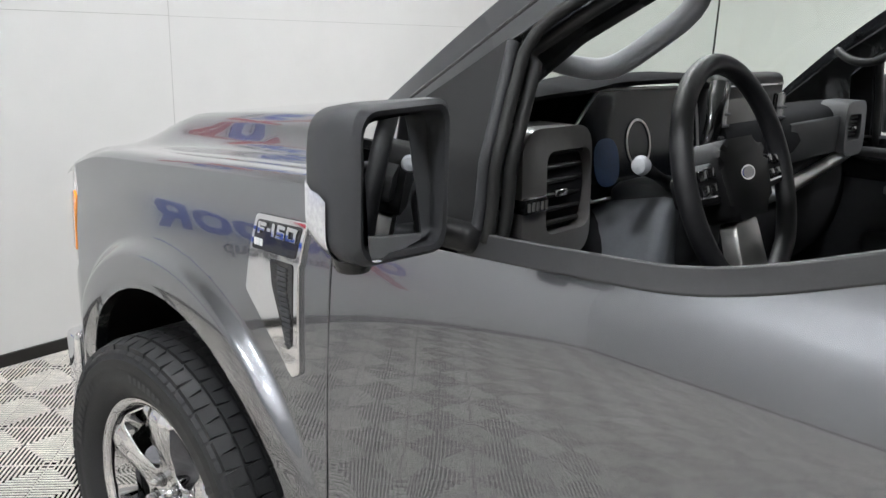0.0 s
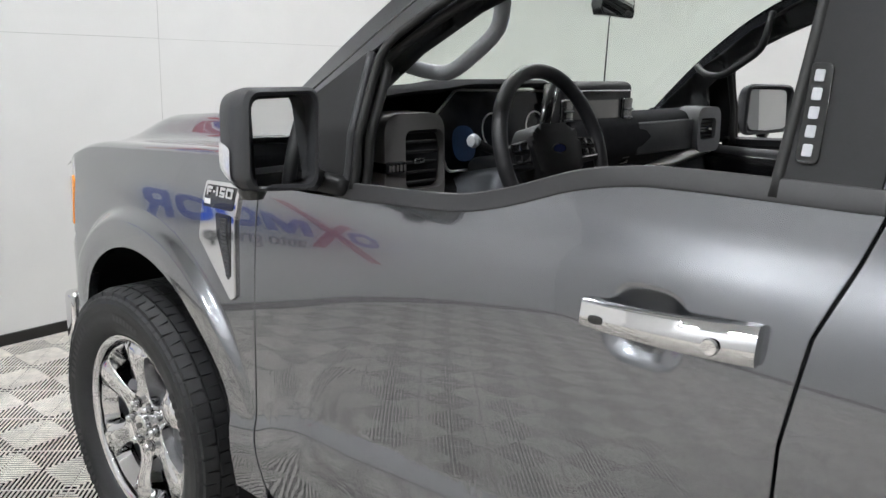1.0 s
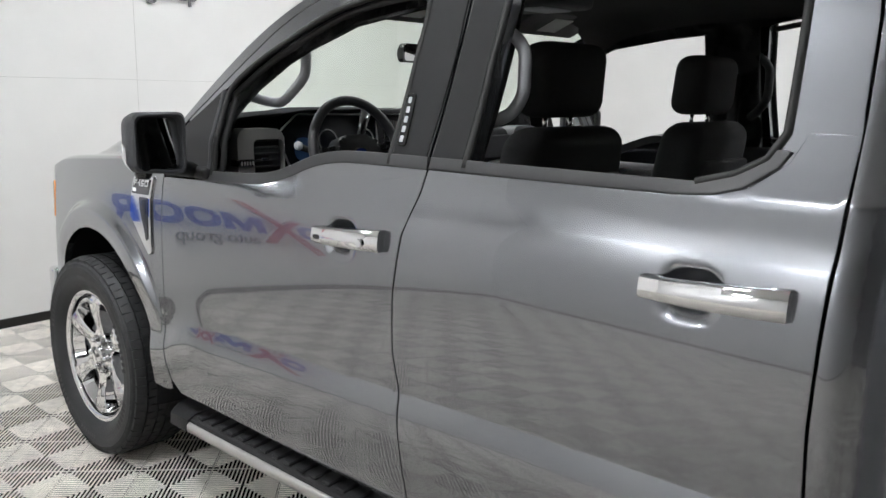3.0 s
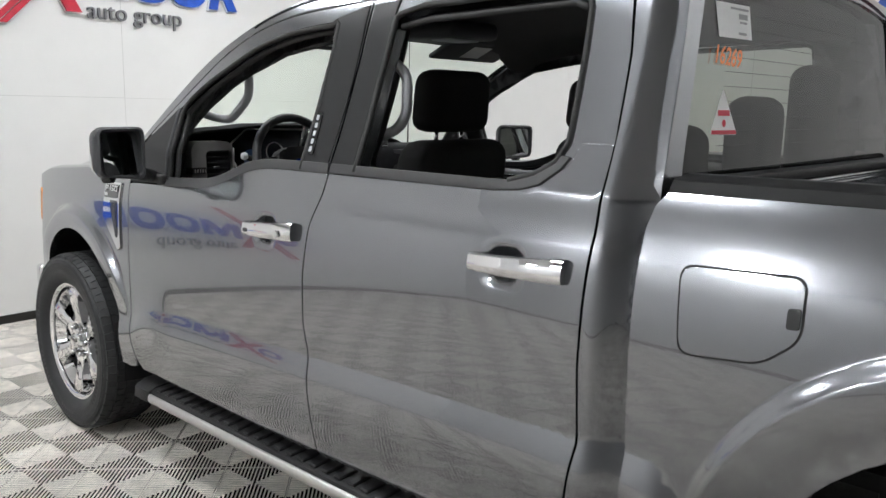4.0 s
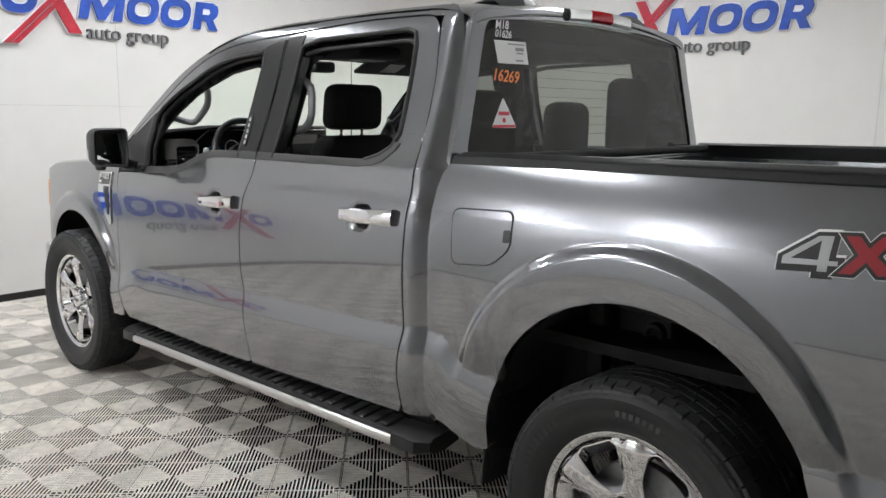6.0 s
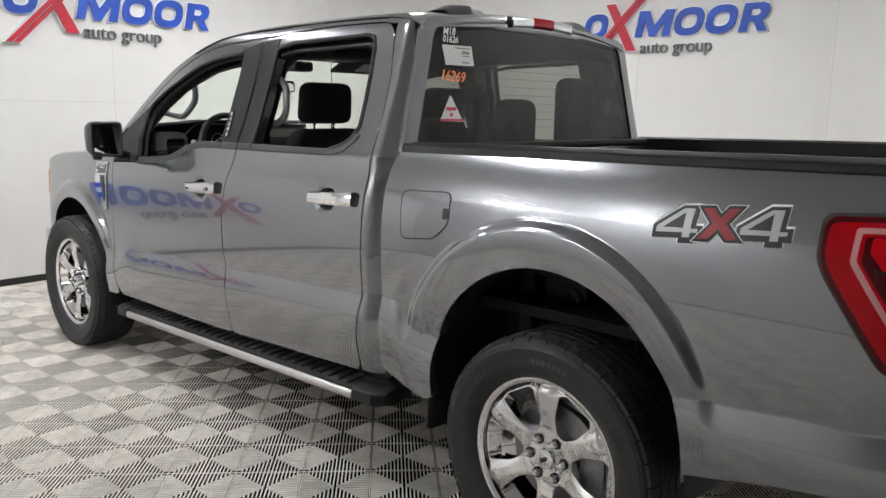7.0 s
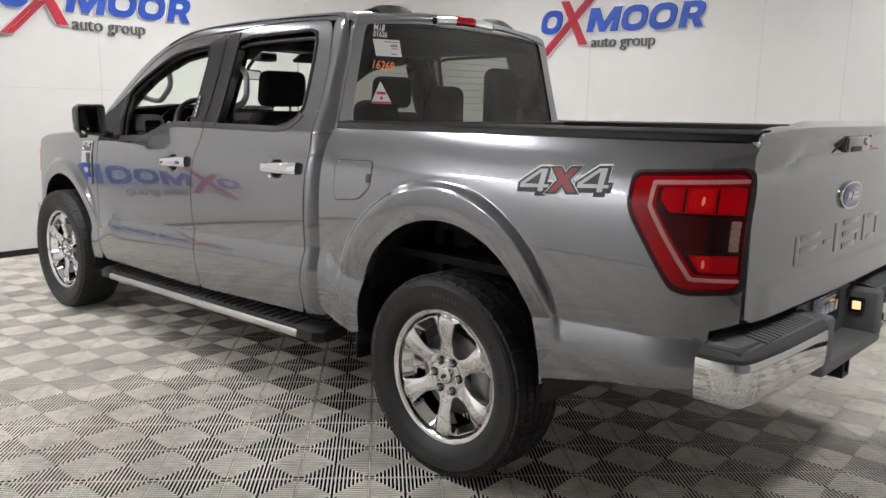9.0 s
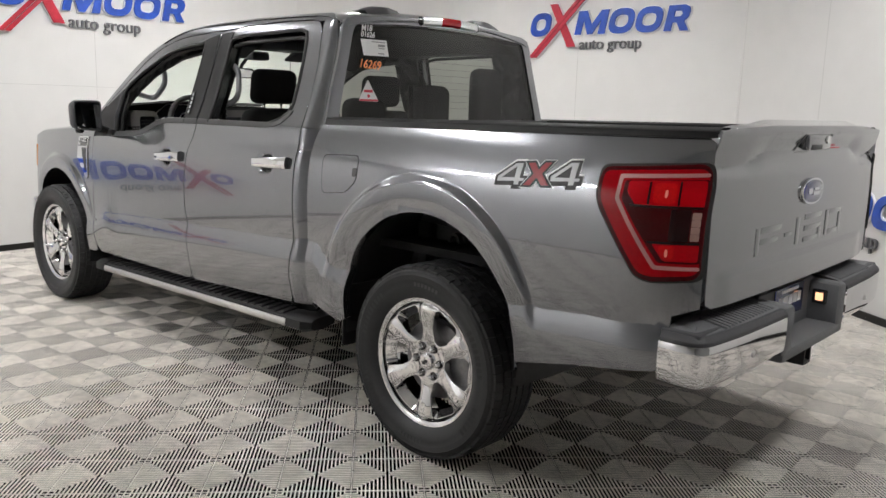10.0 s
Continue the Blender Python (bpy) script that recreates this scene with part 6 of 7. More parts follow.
# ---- cabin ----
for sgn in (-1, 1):
    # inner skins of doors, pillars and roof sides, set in from the outer panels
    def trim(name, pts, mat, inset, label=""):
        v, f, n = skin(pts, side_place(cab_half, -1, -inset), step=0.05, depth=0.02, roll=0.004)
        f = f + [tuple(reversed(q)) for q in f]
        v = [tuple(q) for q in v]
        if sgn > 0:
            v = [(q[0], -q[1], q[2]) for q in v]
        return mesh_ob(name, v, f, mat, truck, label, True)
    # same trim both sides; the far one is lightened to look lit
    trim("pillar_trim", [(0.62, 1.23), (0.83, 1.24), (0.838, 1.43), (0.93, 1.515), (1.06, 1.596), (1.16, 1.640), (1.36, 1.705), (1.60, 1.738), (1.76, 1.75), (1.76, 1.32), (1.95, 1.32), (1.96, 1.77), (2.10, 1.795), (2.60, 1.80), (2.64, 1.78), (2.66, 1.46), (2.60, 1.38), (2.54, 1.35), (2.9, 1.35), (2.88, 1.55), (2.84, 1.84), (2.5, 1.872), (1.9, 1.85), (1.45, 1.81), (1.28, 1.765), (1.0, 1.62), (0.80, 1.475), (0.62, 1.32)], CABIN_TRIM if sgn > 0 else GREY_PLASTIC, 0.075, "cabin pillar trim, far side coloured lighter as lit")
    bm = bmesh.new()
    box(bm, 0.66, 1.76, min(sgn * 0.80, sgn * 0.865), max(sgn * 0.80, sgn * 0.865), 0.55, 1.225, 0.03, 3)
    box(bm, 0.95, 1.70, min(sgn * 0.74, sgn * 0.82), max(sgn * 0.74, sgn * 0.82), 0.92, 0.99, 0.02, 3)
    part("door_trim", bm, GREY_PLASTIC, truck, "dark door trim", angle=35)
    bm = bmesh.new()
    box(bm, 1.88, 2.72, min(sgn * 0.80, sgn * 0.865), max(sgn * 0.80, sgn * 0.865), 0.55, 1.325, 0.03, 3)
    part("door_trim", bm, GREY_PLASTIC, truck, "dark door trim", angle=35)
    boxed("door_pull", 0.98, 1.10, min(sgn * 0.785, sgn * 0.80), max(sgn * 0.785, sgn * 0.80), 1.10, 1.125, BRUSHED, truck, 0.006, label="bright inner door handle")
    boxed("door_trim_band", 0.72, 1.60, min(sgn * 0.792, sgn * 0.802), max(sgn * 0.792, sgn * 0.802), 1.135, 1.20, GLOSS_BLACK, truck, 0.004)
    # grab handles: near side lit pale, far side shaded dark, by colour alone
    gy = 0.0 if sgn < 0 else 0.05
    tube("grab_handle", spline([(0.80, sgn * (0.735 + gy), 1.495), (0.835, sgn * (0.70 + gy), 1.478), (0.875, sgn * (0.672 + gy), 1.468), (0.925, sgn * (0.665 + gy), 1.472), (0.985, sgn * (0.662 + gy), 1.51), (1.04, sgn * (0.662 + gy), 1.555), (1.056, sgn * (0.665 + gy), 1.60), (1.06, sgn * (0.675 + gy), 1.64), (1.05, sgn * (0.715 + gy), 1.675)], 4), 0.017 if sgn < 0 else 0.012, PALE_TRIM if sgn < 0 else SATIN_BLACK, truck, "grab handle, near side coloured pale as lit" if sgn < 0 else "grab handle, far side coloured dark as shaded", n=10)
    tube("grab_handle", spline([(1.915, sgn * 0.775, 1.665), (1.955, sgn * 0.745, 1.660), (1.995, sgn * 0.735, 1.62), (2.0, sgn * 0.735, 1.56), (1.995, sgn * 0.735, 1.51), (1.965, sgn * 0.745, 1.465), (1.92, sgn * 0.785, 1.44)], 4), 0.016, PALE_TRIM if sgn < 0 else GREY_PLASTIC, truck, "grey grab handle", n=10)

# headliner under the roof, with a cut-out lamp console
rows = []
for x in np.linspace(1.24, 2.84, 24):
    rows.append([(x, y, roof_z(max(x, 1.3), y) - 0.062 - 0.05 * step01((abs(y) - 0.55) / 0.16) + (0 if x > 1.35 else -0.01)) for y in np.linspace(-0.715, 0.715, 25)])
hl_ob = loft("headliner", rows, HEADLINER, truck, "dark felt headliner")
bm = bmesh.new()
box(bm, 1.28, 1.62, -0.14, 0.14, 1.795, 1.86, 0.025, 3)
box(bm, 1.06, 1.16, -0.07, 0.07, 1.74, 1.80, 0.02, 3)
part("overhead_console", bm, GREY_PLASTIC, truck, "overhead console", angle=35)
boxed("reading_lamp", 1.45, 1.56, -0.08, 0.08, 1.789, 1.798, PALE_TRIM, truck, 0.004)
for sgn in (-1, 1):
    vis = boxed("sun_visor", -0.09, 0.09, -0.22, 0.22, -0.011, 0.011, GREY_PLASTIC, truck, 0.01, label="folded grey sun visor")
    vis.matrix_basis = pose(1.275, sgn * 0.38, 1.785, 0, -24, 0)
    boxed("visor_label", -0.05, 0.05, -0.06, 0.06, -0.0125, -0.0115, WHITE_STICKER, vis, 0.0, label="pale visor label")
# rear view mirror
bm = bmesh.new()
pts = rounded([(-0.125, -0.034), (0.125, -0.036), (0.118, 0.036), (-0.118, 0.034)], 0.022, 4)
prism(bm, pts, 0, 0.028, None, 0.008)
rv = part("rear_view_mirror", bm, GLOSS_BLACK, truck, "black rear view mirror", angle=35)
rv.matrix_basis = pose(0.925, -0.02, 1.655) @ Matrix(((0, 0, -1), (-1, 0, 0), (0, 1, 0))).to_4x4() @ pose(0, 0, -0.014, 0, 10, 0)
bm = bmesh.new()
bm.faces.new([bm.verts.new((x, y, -0.0008)) for x, y in reversed(rounded([(-0.115, -0.027), (0.115, -0.029), (0.108, 0.029), (-0.108, 0.027)], 0.018, 4))])
part("mirror_glass", bm, MIRROR, rv, "mirror glass")
tube("mirror_stem", [(0.915, -0.02, 1.66), (0.93, -0.01, 1.71), (1.02, 0.0, 1.785)], 0.012, SATIN_BLACK, truck, n=8)

# dashboard
dash_prof = [(0.44, 1.262), (0.60, 1.318), (0.74, 1.348), (0.80, 1.352), (0.842, 1.340), (0.858, 1.30), (0.855, 1.235), (0.84, 1.20), (0.86, 1.16), (0.87, 1.08), (0.84, 0.96), (0.74, 0.86), (0.55, 0.80)]
dp = spline(dash_prof, 3)
rows = []
for y in np.linspace(-0.80, 0.80, 41):
    bulge = 0.03 * (1 - (y / 0.8) ** 2)
    cut = 0.085 * step01((y + 0.63) / 0.03) * step01((-0.14 - y) / 0.03)
    rows.append([(x + bulge * (x - 0.44) / 0.4 - cut * step01((z - 1.20) / 0.04), y, z) for x, z in dp])
loft("dashboard", rows, DASH_SKIN, truck, "dark dashboard")
# instrument hood and display
rows = []
for k in range(41):
    y = -0.80 + 0.66 * k / 40
    z = float(np.interp(y, [-0.80, -0.72, -0.60, -0.545, -0.50, -0.20, -0.14], [1.418, 1.428, 1.438, 1.446, 1.449, 1.450, 1.430]))
    back = 0.03 * step01((-0.55 - y) / 0.15)
    rows.append([(0.54, y, 1.30), (0.64, y, z - 0.025), (0.74 - back, y, z - 0.002), (0.838 - back, y, z), (0.852 - back, y, z - 0.008), (0.846 - back, y, z - 0.016), (0.80 - back, y, z - 0.022)])
hood = loft("instrument_hood", rows, DASH_SKIN, truck, "moulded instrument hood")
bm = bmesh.new()
scr = rounded([(-0.585, 1.238), (-0.165, 1.235), (-0.15, 1.42), (-0.53, 1.426), (-0.615, 1.365), (-0.612, 1.31)], 0.016, 4)
prism(bm, scr, 0, 0.02)
for v in bm.verts:
    y, z, d = v.co.x, v.co.y, v.co.z
    v.co = Vector((0.812 + d - (z - 1.33) * 0.18, y, z))
disp = part("instrument_display", bm, SCREEN, truck, "dark instrument display")
tube("display_edge", [(0.835 - (z - 1.33) * 0.18, y, z) for y, z in scr], 0.0035, BRUSHED, disp, closed=True, n=6)
bm = bmesh.new()
bm.faces.new([bm.verts.new((0.8335 - (z - 1.33) * 0.18, y, z)) for y, z in superellipse(-0.515, 1.30, 0.042, 0.042, 0, 2.6, 28)])
part("blue_picture", bm, BLUE_FILM, disp, "blue display picture")
for cy in (-0.40, -0.22):
    bm = bmesh.new()
    ring_mesh(bm, superellipse(cy, 1.325, 0.045, 0.045, 0, 2, 28), superellipse(cy, 1.325, 0.041, 0.041, 0, 2, 28), 0, 0.0015)
    for v in bm.verts:
        y, z, d = v.co.x, v.co.y, v.co.z
        v.co = Vector((0.8335 - (z - 1.33) * 0.18 + d, y, z))
    part("gauge_ring", bm, BRUSHED, disp)
# left and right vent pods with silver surrounds
def vent_pod(y0, y1, z0, z1, x, mirror):
    out = rounded([(y0, z0), (y1, z0), (y1, z1), (y0, z1)], 0.045, 5)
    inn = rounded([(y0 + (0.062 if not mirror else 0.02), z0 + 0.042), (y1 - (0.004 if not mirror else 0.04), z0 + 0.042), (y1 - (0.004 if not mirror else 0.04), z1 - 0.036), (y0 + (0.062 if not mirror else 0.02), z1 - 0.036)], 0.022, 5)
    bm = bmesh.new()
    ring_mesh(bm, out, inn, 0, 0.075)
    es = [e for e in bm.edges if all(abs(v.co.z - 0.075) < 1e-6 for v in e.verts) and e.calc_face_angle(0) > 1.0
          and any(v.co.x < y0 + 0.03 or v.co.x > y1 - 0.003 or v.co.y < z0 + 0.03 or v.co.y > z1 - 0.03 for v in e.verts)]
    bmesh.ops.bevel(bm, geom=es, offset=0.026, segments=5, profile=0.5, affect="EDGES", clamp_overlap=True)
    for v in bm.verts:
        y, z, d = v.co.x, v.co.y, v.co.z
        v.co = Vector((x + d - (z - z0) * 0.05, y, z))
    pod = part("air_vent", bm, CABIN_TRIM if mirror else SILVER_TRIM, truck, "grey framed air vent" if mirror else "silver framed air vent", angle=50)
    boxed("vent_core", x, x + 0.035, y0 + 0.02, y1 - 0.01, z0 + 0.03, z1 - 0.02, BLACK_DECAL, pod, 0.0)
    for k in range(6):
        z = z0 + 0.052 + k * (z1 - z0 - 0.085) / 5.5
        boxed("vane", x + 0.035, x + 0.060, y0 + (0.064 if not mirror else 0.022), y1 - (0.014 if not mirror else 0.042), z, z + 0.007, SATIN_BLACK, pod, 0.002, 1)
    tube("bright_edge", [(x + 0.055, y1 + 0.006, z0 + 0.03), (x + 0.06, y1 + 0.003, (z0 + z1) / 2), (x + 0.05, y1 + 0.010, z1 - 0.03)], 0.0035, CHROME, pod, n=6)
    boxed("vane_tab", x + 0.055, x + 0.068, (y0 + y1) / 2, (y0 + y1) / 2 + 0.03, (z0 + z1) / 2 - 0.006, (z0 + z1) / 2 + 0.006, CHROME, pod, 0.003)
    bm = bmesh.new()
    box(bm, x + 0.02, x + 0.0765, y0 - 0.0015, y0 + 0.06, (z0 + z1) / 2 - 0.022, (z0 + z1) / 2 + 0.004, 0.006, 2)
    if not mirror:
        band = part("dark_band", bm, GLOSS_BLACK, pod, "dark ribbed band", angle=35)
        for k in range(5):
            boxed("rib", x + 0.0765, x + 0.0785, y0 + 0.006 + 0.011 * k, y0 + 0.011 + 0.011 * k, (z0 + z1) / 2 - 0.016, (z0 + z1) / 2 - 0.003, SILVER_TRIM, band, 0.0)
    else:
        bm.free()
vent_pod(-0.815, -0.628, 1.172, 1.380, 0.81, False)
vent_pod(0.62, 0.80, 1.21, 1.362, 0.83, True)
boxed("dash_end", 0.62, 0.80, -0.812, -0.796, 0.95, 1.30, PALE_TRIM, truck, 0.02, label="pale dash end panel")
# centre display with side vents
bm = bmesh.new()
box(bm, 0.80, 0.862, -0.155, 0.235, 1.155, 1.446, 0.02, 3)
cd = part("centre_panel", bm, SATIN_BLACK, truck, "black centre display panel", angle=35)
boxed("touch_screen", 0.8625, 0.866, -0.125, 0.150, 1.215, 1.395, SCREEN_GREY, cd, 0.001, label="grey switched-off touch screen")
for y0 in (-0.152, 0.165):
    boxed("vent_frame", 0.858, 0.872, y0, y0 + 0.055, 1.20, 1.40, GLOSS_BLACK, cd, 0.006)
    for k in range(7):
        boxed("vane", 0.870, 0.880, y0 + 0.006, y0 + 0.049, 1.22 + 0.024 * k, 1.226 + 0.024 * k, GREY_PLASTIC, cd, 0.002, 1)
boxed("bright_line", 0.862, 0.867, -0.13, 0.21, 1.418, 1.424, CHROME, cd, 0.002)
boxed("dash_panel", 0.872, 0.885, 0.245, 0.62, 1.225, 1.325, GREY_PLASTIC, truck, 0.006, label="grey passenger dash panel")
tube("silver_strip", spline([(0.885, -0.10, 1.165), (0.89, 0.20, 1.165), (0.89, 0.40, 1.185), (0.885, 0.62, 1.205), (0.875, 0.76, 1.215)], 5), 0.020, BRUSHED, truck, "satin silver dash strip", n=10, flat=0.9)
# lower panels round the column
SHROUD = material("slate_grey_lower_trim", (0.13, 0.137, 0.15), rough=0.55, noise_scale=60, vary=0.1, bump=0.2, bump_scale=1000)
bm = bmesh.new()
box(bm, 0.82, 0.985, -0.59, -0.31, 1.085, 1.245, 0.03, 3)
for v in bm.verts:
    v.co.z += (v.co.x - 0.90) * 0.22
    v.co.y += (-0.45 - v.co.y) * 0.35 * max(0.0, (v.co.z - 1.10) / 0.14)
part("column_shroud", bm, SHROUD, truck, "slate grey steering column shroud", angle=40)
boxed("column_slot", 0.975, 0.992, -0.50, -0.43, 1.165, 1.18, BLACK_DECAL, truck, 0.004)
bm = bmesh.new()
box(bm, 0.70, 0.86, -0.78, -0.17, 0.90, 1.10, 0.03, 3)
part("knee_panel", bm, SHROUD, truck, "slate grey knee panel", angle=40)
# steering column, wheel and stalks
bm = bmesh.new()
box(bm, 0.84, 1.0, -0.52, -0.35, 1.13, 1.27, 0.03, 3)
part("steering_column", bm, GREY_PLASTIC, truck, "grey steering column cover", angle=35)
SW = Matrix.Translation((1.045, -0.434, 1.295)) @ Matrix.Rotation(radians(-19), 4, "Y") @ Matrix(((0, 0, 1), (1, 0, 0), (0, 1, 0))).to_4x4()
rim = [SW @ Vector((0.192 * math.cos(a) * (1.0), 0.192 * math.sin(a) * (1 if math.sin(a) > -0.72 else 0.97), 0)) for a in np.linspace(0, 2 * math.pi, 72, endpoint=False)]
sw = tube("steering_wheel", rim, 0.0175, LEATHER, truck, "black leather steering wheel", closed=True, n=14)
bm = bmesh.new()
prism(bm, rounded([(-0.082, -0.07), (0.082, -0.07), (0.098, 0.03), (0.07, 0.065), (-0.07, 0.065), (-0.098, 0.03)], 0.03, 5), -0.045, 0.06, SW, 0.016)
ab = part("airbag_cover", bm, SATIN_BLACK, sw, "black airbag cover", angle=40)
bm = bmesh.new()
prism(bm, superellipse(0, 0.005, 0.028, 0.0125, 0, 2, 28), 0.0145, 0.003, SW)
part("oval_badge", bm, CHROME, ab, "small chrome oval")
bm = bmesh.new()
prism(bm, superellipse(0, 0.005, 0.0225, 0.0095, 0, 2, 28), 0.0170, 0.0015, SW)
part("badge_face", bm, BADGE_BLUE, ab)
for s in (-1, 1):
    bm = bmesh.new()
    prism(bm, rounded([(s * 0.088, -0.035), (s * 0.180, -0.028), (s * 0.182, 0.018), (s * 0.094, 0.035)], 0.01, 3), -0.03, 0.035, SW, 0.006)
    sp = part("spoke", bm, SATIN_BLACK, sw, angle=40)
    for a, b in ((0.105, 0.018), (0.105, -0.008), (0.135, 0.016), (0.135, -0.008)):
        bm = bmesh.new()
        prism(bm, rounded([(s * a, b - 0.009), (s * (a + 0.026), b - 0.009), (s * (a + 0.026), b + 0.009), (s * a, b + 0.009)], 0.003, 2), 0.003, 0.007, SW, 0.002)
        part("button", bm, GLOSS_BLACK, sw, angle=40)
    bm = bmesh.new()
    prism(bm, [(s * 0.098, -0.022), (s * 0.170, -0.019), (s * 0.170, -0.0165), (s * 0.098, -0.0185)], 0.004, 0.003, SW)
    part("bright_line", bm, CHROME, sw)
bm = bmesh.new()
prism(bm, rounded([(-0.055, -0.175), (0.055, -0.175), (0.045, -0.072), (-0.045, -0.072)], 0.01, 3), -0.03, 0.03, SW, 0.008)
part("lower_spoke", bm, BRUSHED, sw, "satin silver lower spoke", angle=40)
tube("stalk", [SW @ Vector(p) for p in ((-0.05, 0.0, -0.09), (-0.13, 0.03, -0.075), (-0.20, 0.05, -0.06))], [0.010, 0.009, 0.012], SATIN_BLACK, truck, "indicator stalk", n=8)
bm = bmesh.new()
spin(bm, [(0.0, -0.014), (0.012, -0.010), (0.016, 0.0), (0.012, 0.010), (0.0, 0.014)], 16, Matrix.Translation(SW @ Vector((-0.205, 0.052, -0.058))))
part("stalk_knob", bm, PALE_TRIM, truck, "pale stalk end", smooth=True)
tube("gear_lever", [SW @ Vector(p) for p in ((0.04, 0.02, -0.09), (0.10, 0.10, -0.07), (0.13, 0.17, -0.055))], [0.012, 0.016, 0.02], GLOSS_BLACK, truck, "black column gear lever", n=10)

# seats
def puffy(bm, x0, x1, y0, y1, z0, z1, bev, lean=0.0, top_narrow=0.0):
    vs = box(bm, x0, x1, y0, y1, z0, z1, bev, 4)
    ym = (y0 + y1) / 2
    for v in {q for q in vs if q.is_valid}:
        h = (v.co.z - z0) / (z1 - z0)
        v.co.x += lean * h
        v.co.y = ym + (v.co.y - ym) * (1 - top_narrow * h * h)
def front_seat(y):
    bm = bmesh.new()
    puffy(bm, 1.745, 1.90, y - 0.265, y + 0.265, 0.80, 1.428, 0.06, 0.10, 0.24)
    seat = part("front_seat", bm, CLOTH, truck, "dark cloth front seat", angle=60)
    bm = bmesh.new()
    puffy(bm, 1.20, 1.78, y - 0.26, y + 0.26, 0.72, 0.90, 0.05)
    part("cushion", bm, CLOTH, seat, angle=60)
    bm = bmesh.new()
    puffy(bm, 1.825, 1.955, y - 0.142, y + 0.142, 1.452, 1.652, 0.045, 0.015, 0.06)
    part("headrest", bm, CLOTH, seat, "dark cloth headrest", angle=60)
    for s in (-0.06, 0.06):
        tube("headrest_post", [(1.885, y + s, 1.40), (1.888, y + s, 1.47)], 0.007, CHROME, seat, n=8)
    bm = bmesh.new()
    puffy(bm, 1.885, 1.925, y - 0.20, y + 0.20, 0.86, 1.30, 0.015, 0.085, 0.2)
    part("seat_back_pocket", bm, CLOTH, seat, "cloth seat back pocket", angle=60)
front_seat(-0.43)
front_seat(0.43)
bm = bmesh.new()
puffy(bm, 2.60, 2.80, -0.76, 0.76, 0.85, 1.30, 0.05, 0.03)
rs = part("rear_seat", bm, CLOTH, truck, "dark cloth rear bench", angle=60)
bm = bmesh.new()
puffy(bm, 2.12, 2.66, -0.76, 0.76, 0.78, 0.95, 0.05)
part("cushion", bm, CLOTH, rs, angle=60)
for y, w, h in ((-0.44, 0.13, 1.50), (0.07, 0.12, 1.585), (0.55, 0.12, 1.70)):
    bm = bmesh.new()
    puffy(bm, 2.65, 2.77, y - w, y + w, 1.315, h, 0.055)
    part("headrest", bm, CLOTH, rs, "dark cloth headrest", angle=60)
    tube("headrest_post", [(2.71, y, 1.27), (2.71, y, 1.34)], 0.008, CHROME, rs, n=8)
boxed("centre_console", 0.90, 1.70, -0.13, 0.13, 0.60, 0.98, SATIN_BLACK, truck, 0.03)
boxed("cabin_carpet", 0.62, 2.86, -0.80, 0.80, 0.53, 0.56, CLOTH, truck, 0.0)
for sgn in (-1, 1):
    tube("seat_belt", [(1.86, sgn * 0.755, 1.62), (1.865, sgn * 0.75, 1.30), (1.87, sgn * 0.74, 0.80)], 0.022, CLOTH, truck, "black seat belt", n=6, flat=0.12)


# ---- floor: ribbed interlocking tiles ----
SIDE, TURN = 0.2841, math.radians(47.52)
ORIGIN = Vector((-1.736, -0.621))
U = Vector((math.cos(TURN), math.sin(TURN)))
V = Vector((math.sin(TURN), -math.cos(TURN)))


THICK = 0.0042


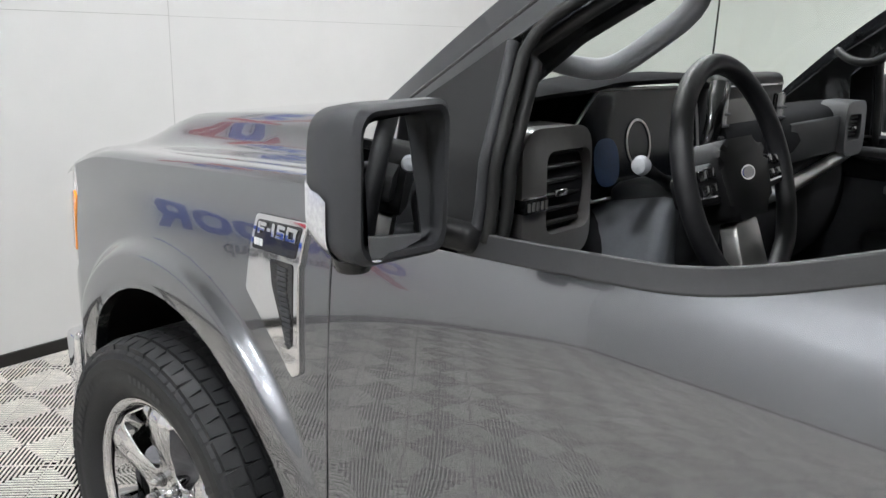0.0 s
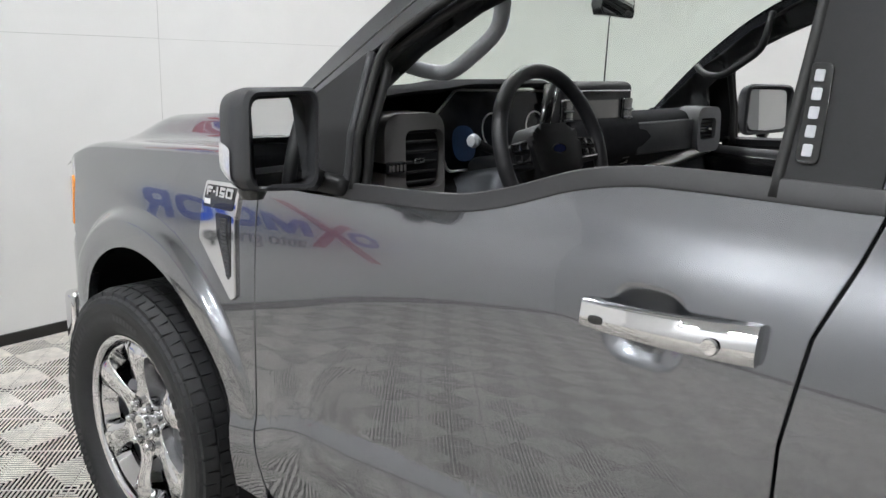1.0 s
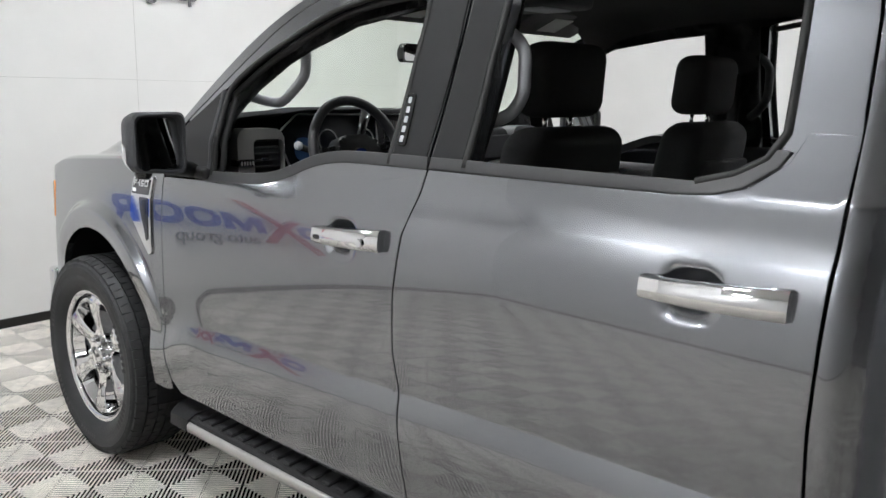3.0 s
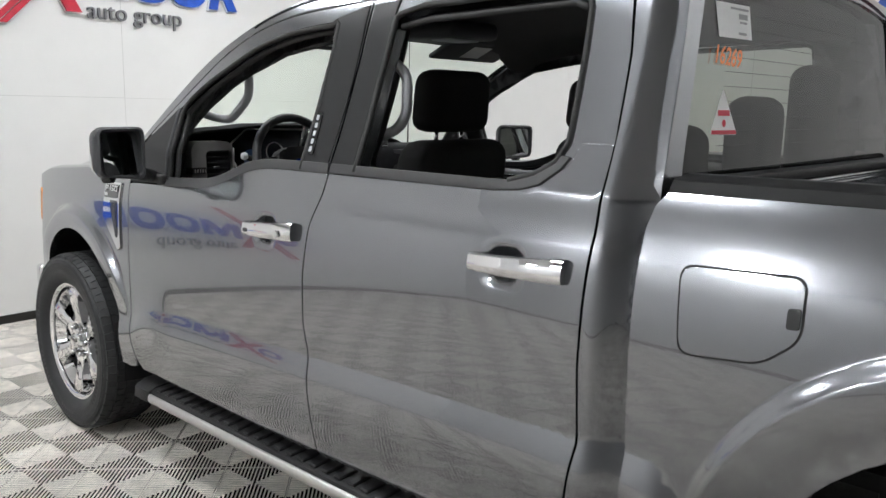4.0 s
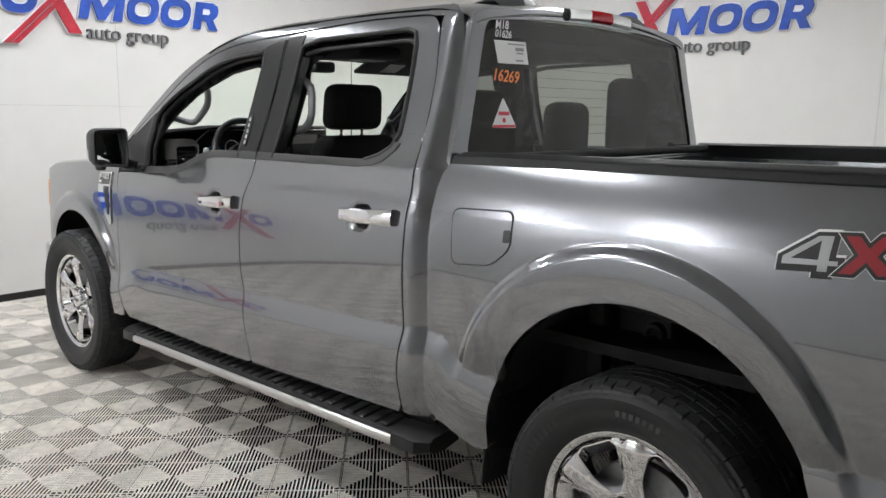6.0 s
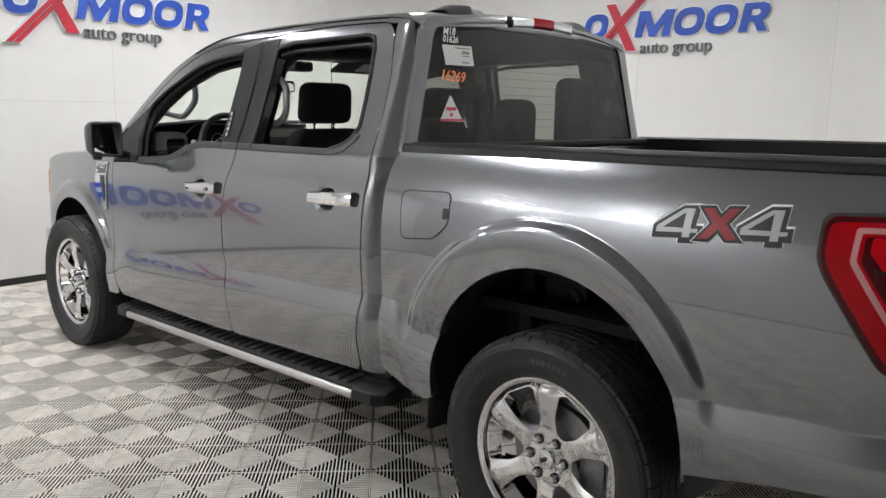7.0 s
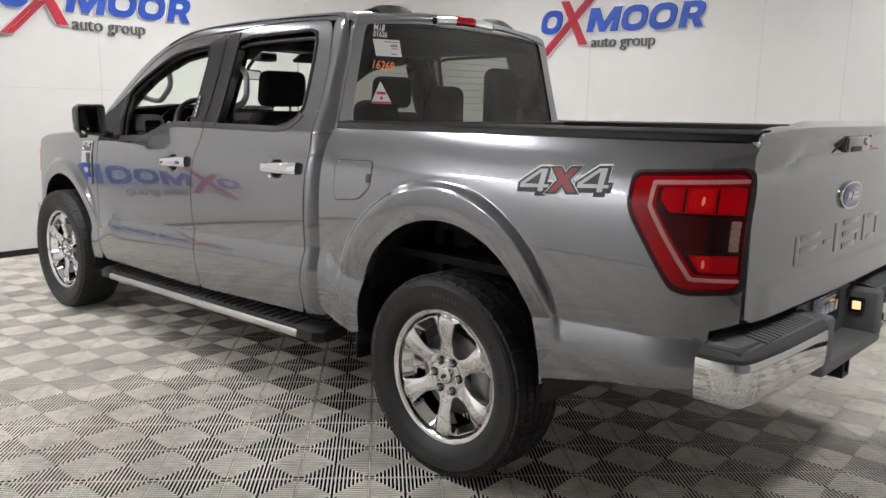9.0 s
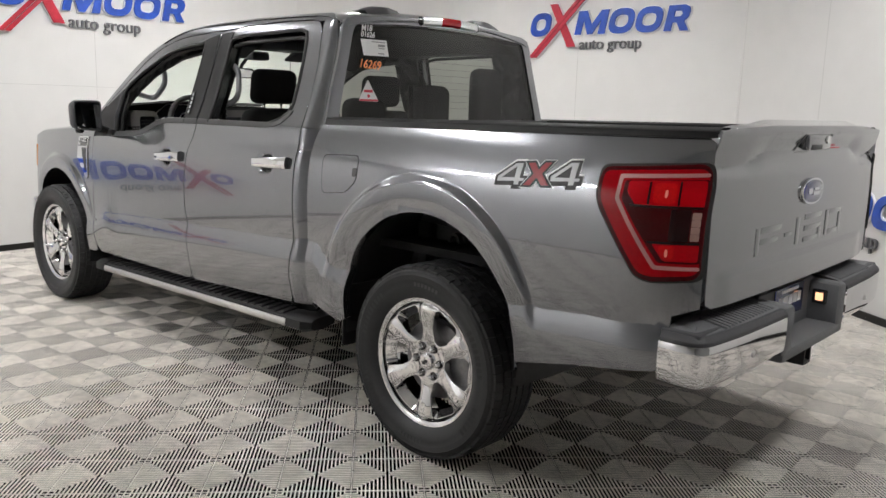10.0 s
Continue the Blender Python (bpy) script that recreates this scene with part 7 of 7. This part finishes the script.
def tile_mesh():
    """One tile, centred: four triangles of ribs that each run square to their edge, over a base blackened as gap shade.
    """
    verts, faces = [], []
    h = SIDE / 2 - 0.0006
    n, gap = 18, 0.0012
    pitch = 2 * h / n
    wide = pitch * 0.34

    def put(pts):
        b = len(verts)
        verts.extend(pts)
        return b
    for q in range(4):
        ca, sa = ((1, 0), (0, 1), (-1, 0), (0, -1))[q]

        def at(a, b, z):
            return (ca * a - sa * b, sa * a + ca * b, z)
        for k in range(n):
            c = -h + (k + 0.5) * pitch
            a0, a1 = c - wide / 2, c + wide / 2
            e0, e1 = -max(abs(a0), 0.006), -max(abs(a1), 0.006)
            if -h + 0.004 > min(e0, e1) - 0.002:
                continue
            b = put([at(a0, -h + 0.0042, 0), at(a1, -h + 0.0042, 0), at(a1, e1, 0), at(a0, e0, 0),
                     at(a0, -h + 0.0042, -THICK), at(a1, -h + 0.0042, -THICK), at(a1, e1, -THICK), at(a0, e0, -THICK)])
            faces.extend([(b, b + 1, b + 2, b + 3), (b, b + 3, b + 7, b + 4), (b + 1, b + 5, b + 6, b + 2), (b + 2, b + 6, b + 7, b + 3), (b + 7, b + 6, b + 5, b + 4)])
        b = put([at(-h, -h, -0.0015), at(h, -h, -0.0015), at(h - 0.0016, -h + 0.0016, -0.0015), at(-h + 0.0016, -h + 0.0016, -0.0015),
                 at(-h, -h, -THICK), at(h, -h, -THICK), at(h - 0.0016, -h + 0.0016, -THICK), at(-h + 0.0016, -h + 0.0016, -THICK)])
        faces.extend([(b, b + 1, b + 2, b + 3), (b + 1, b, b + 4, b + 5), (b + 3, b + 2, b + 6, b + 7)])
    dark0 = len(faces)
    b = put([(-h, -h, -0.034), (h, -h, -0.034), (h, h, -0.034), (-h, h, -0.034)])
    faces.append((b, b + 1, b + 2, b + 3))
    return verts, faces, dark0


t_verts, t_faces, t_dark = tile_mesh()
tile_data = bpy.data.meshes.new("floor_tile")
tile_data.from_pydata(t_verts, [], t_faces)
tile_data.materials.append(TILE)
tile_data.materials.append(GAP_SHADE)
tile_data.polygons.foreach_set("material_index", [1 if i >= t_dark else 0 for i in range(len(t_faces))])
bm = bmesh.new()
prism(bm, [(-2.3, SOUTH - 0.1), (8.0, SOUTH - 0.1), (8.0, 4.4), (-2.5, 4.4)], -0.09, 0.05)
floor = tagged(part("floor", bm, GAP_SHADE, None), "grey ribbed interlocking plastic floor tiles", "floor", kind="structure")

cells = []
for i in range(-60, 61):
    for j in range(-60, 61):
        p = ORIGIN + U * ((i + 0.5) * SIDE) + V * ((j + 0.5) * SIDE)
        if -2.5 < p.x < 8.05 and SOUTH - 0.15 < p.y < 4.45 and (p.y - 4.25 < -(p.x - 2.72) * 0.7 + 0.25):
            cells.append(p)
# the tiles beside the truck are pieces of their own
def reach(p):
    return abs(p.y + 1.7) * 1.15 + max(0, -1.9 - p.x) + max(0, p.x - 5.6) * 2 + abs(p.x - 2.3) * 0.12
cells.sort(key=reach)
rot = Matrix.Rotation(TURN, 4, "Z")
for p in cells[:300]:
    ob = new("floor_tile", tile_data)
    ob.parent = floor
    ob.matrix_basis = Matrix.Translation((p.x, p.y, 0)) @ rot
TV = np.array([tuple(rot @ Vector(v)) for v in t_verts])
allv = np.concatenate([TV + np.array([p.x, p.y, 0]) for p in cells[300:]])
allf = []
for k in range(len(cells) - 300):
    o = k * len(t_verts)
    allf += [tuple(o + c for c in f) for f in t_faces]
rest = bpy.data.meshes.new("floor_tiles")
rest.from_pydata(allv.tolist(), [], allf)
rest.materials.append(TILE)
rest.materials.append(GAP_SHADE)
rest.polygons.foreach_set("material_index", [1 if i >= t_dark else 0 for i in range(len(t_faces))] * (len(cells) - 300))
rest_ob = tagged(new("outer_floor_tiles", rest), kind="stuff")
rest_ob.parent = floor
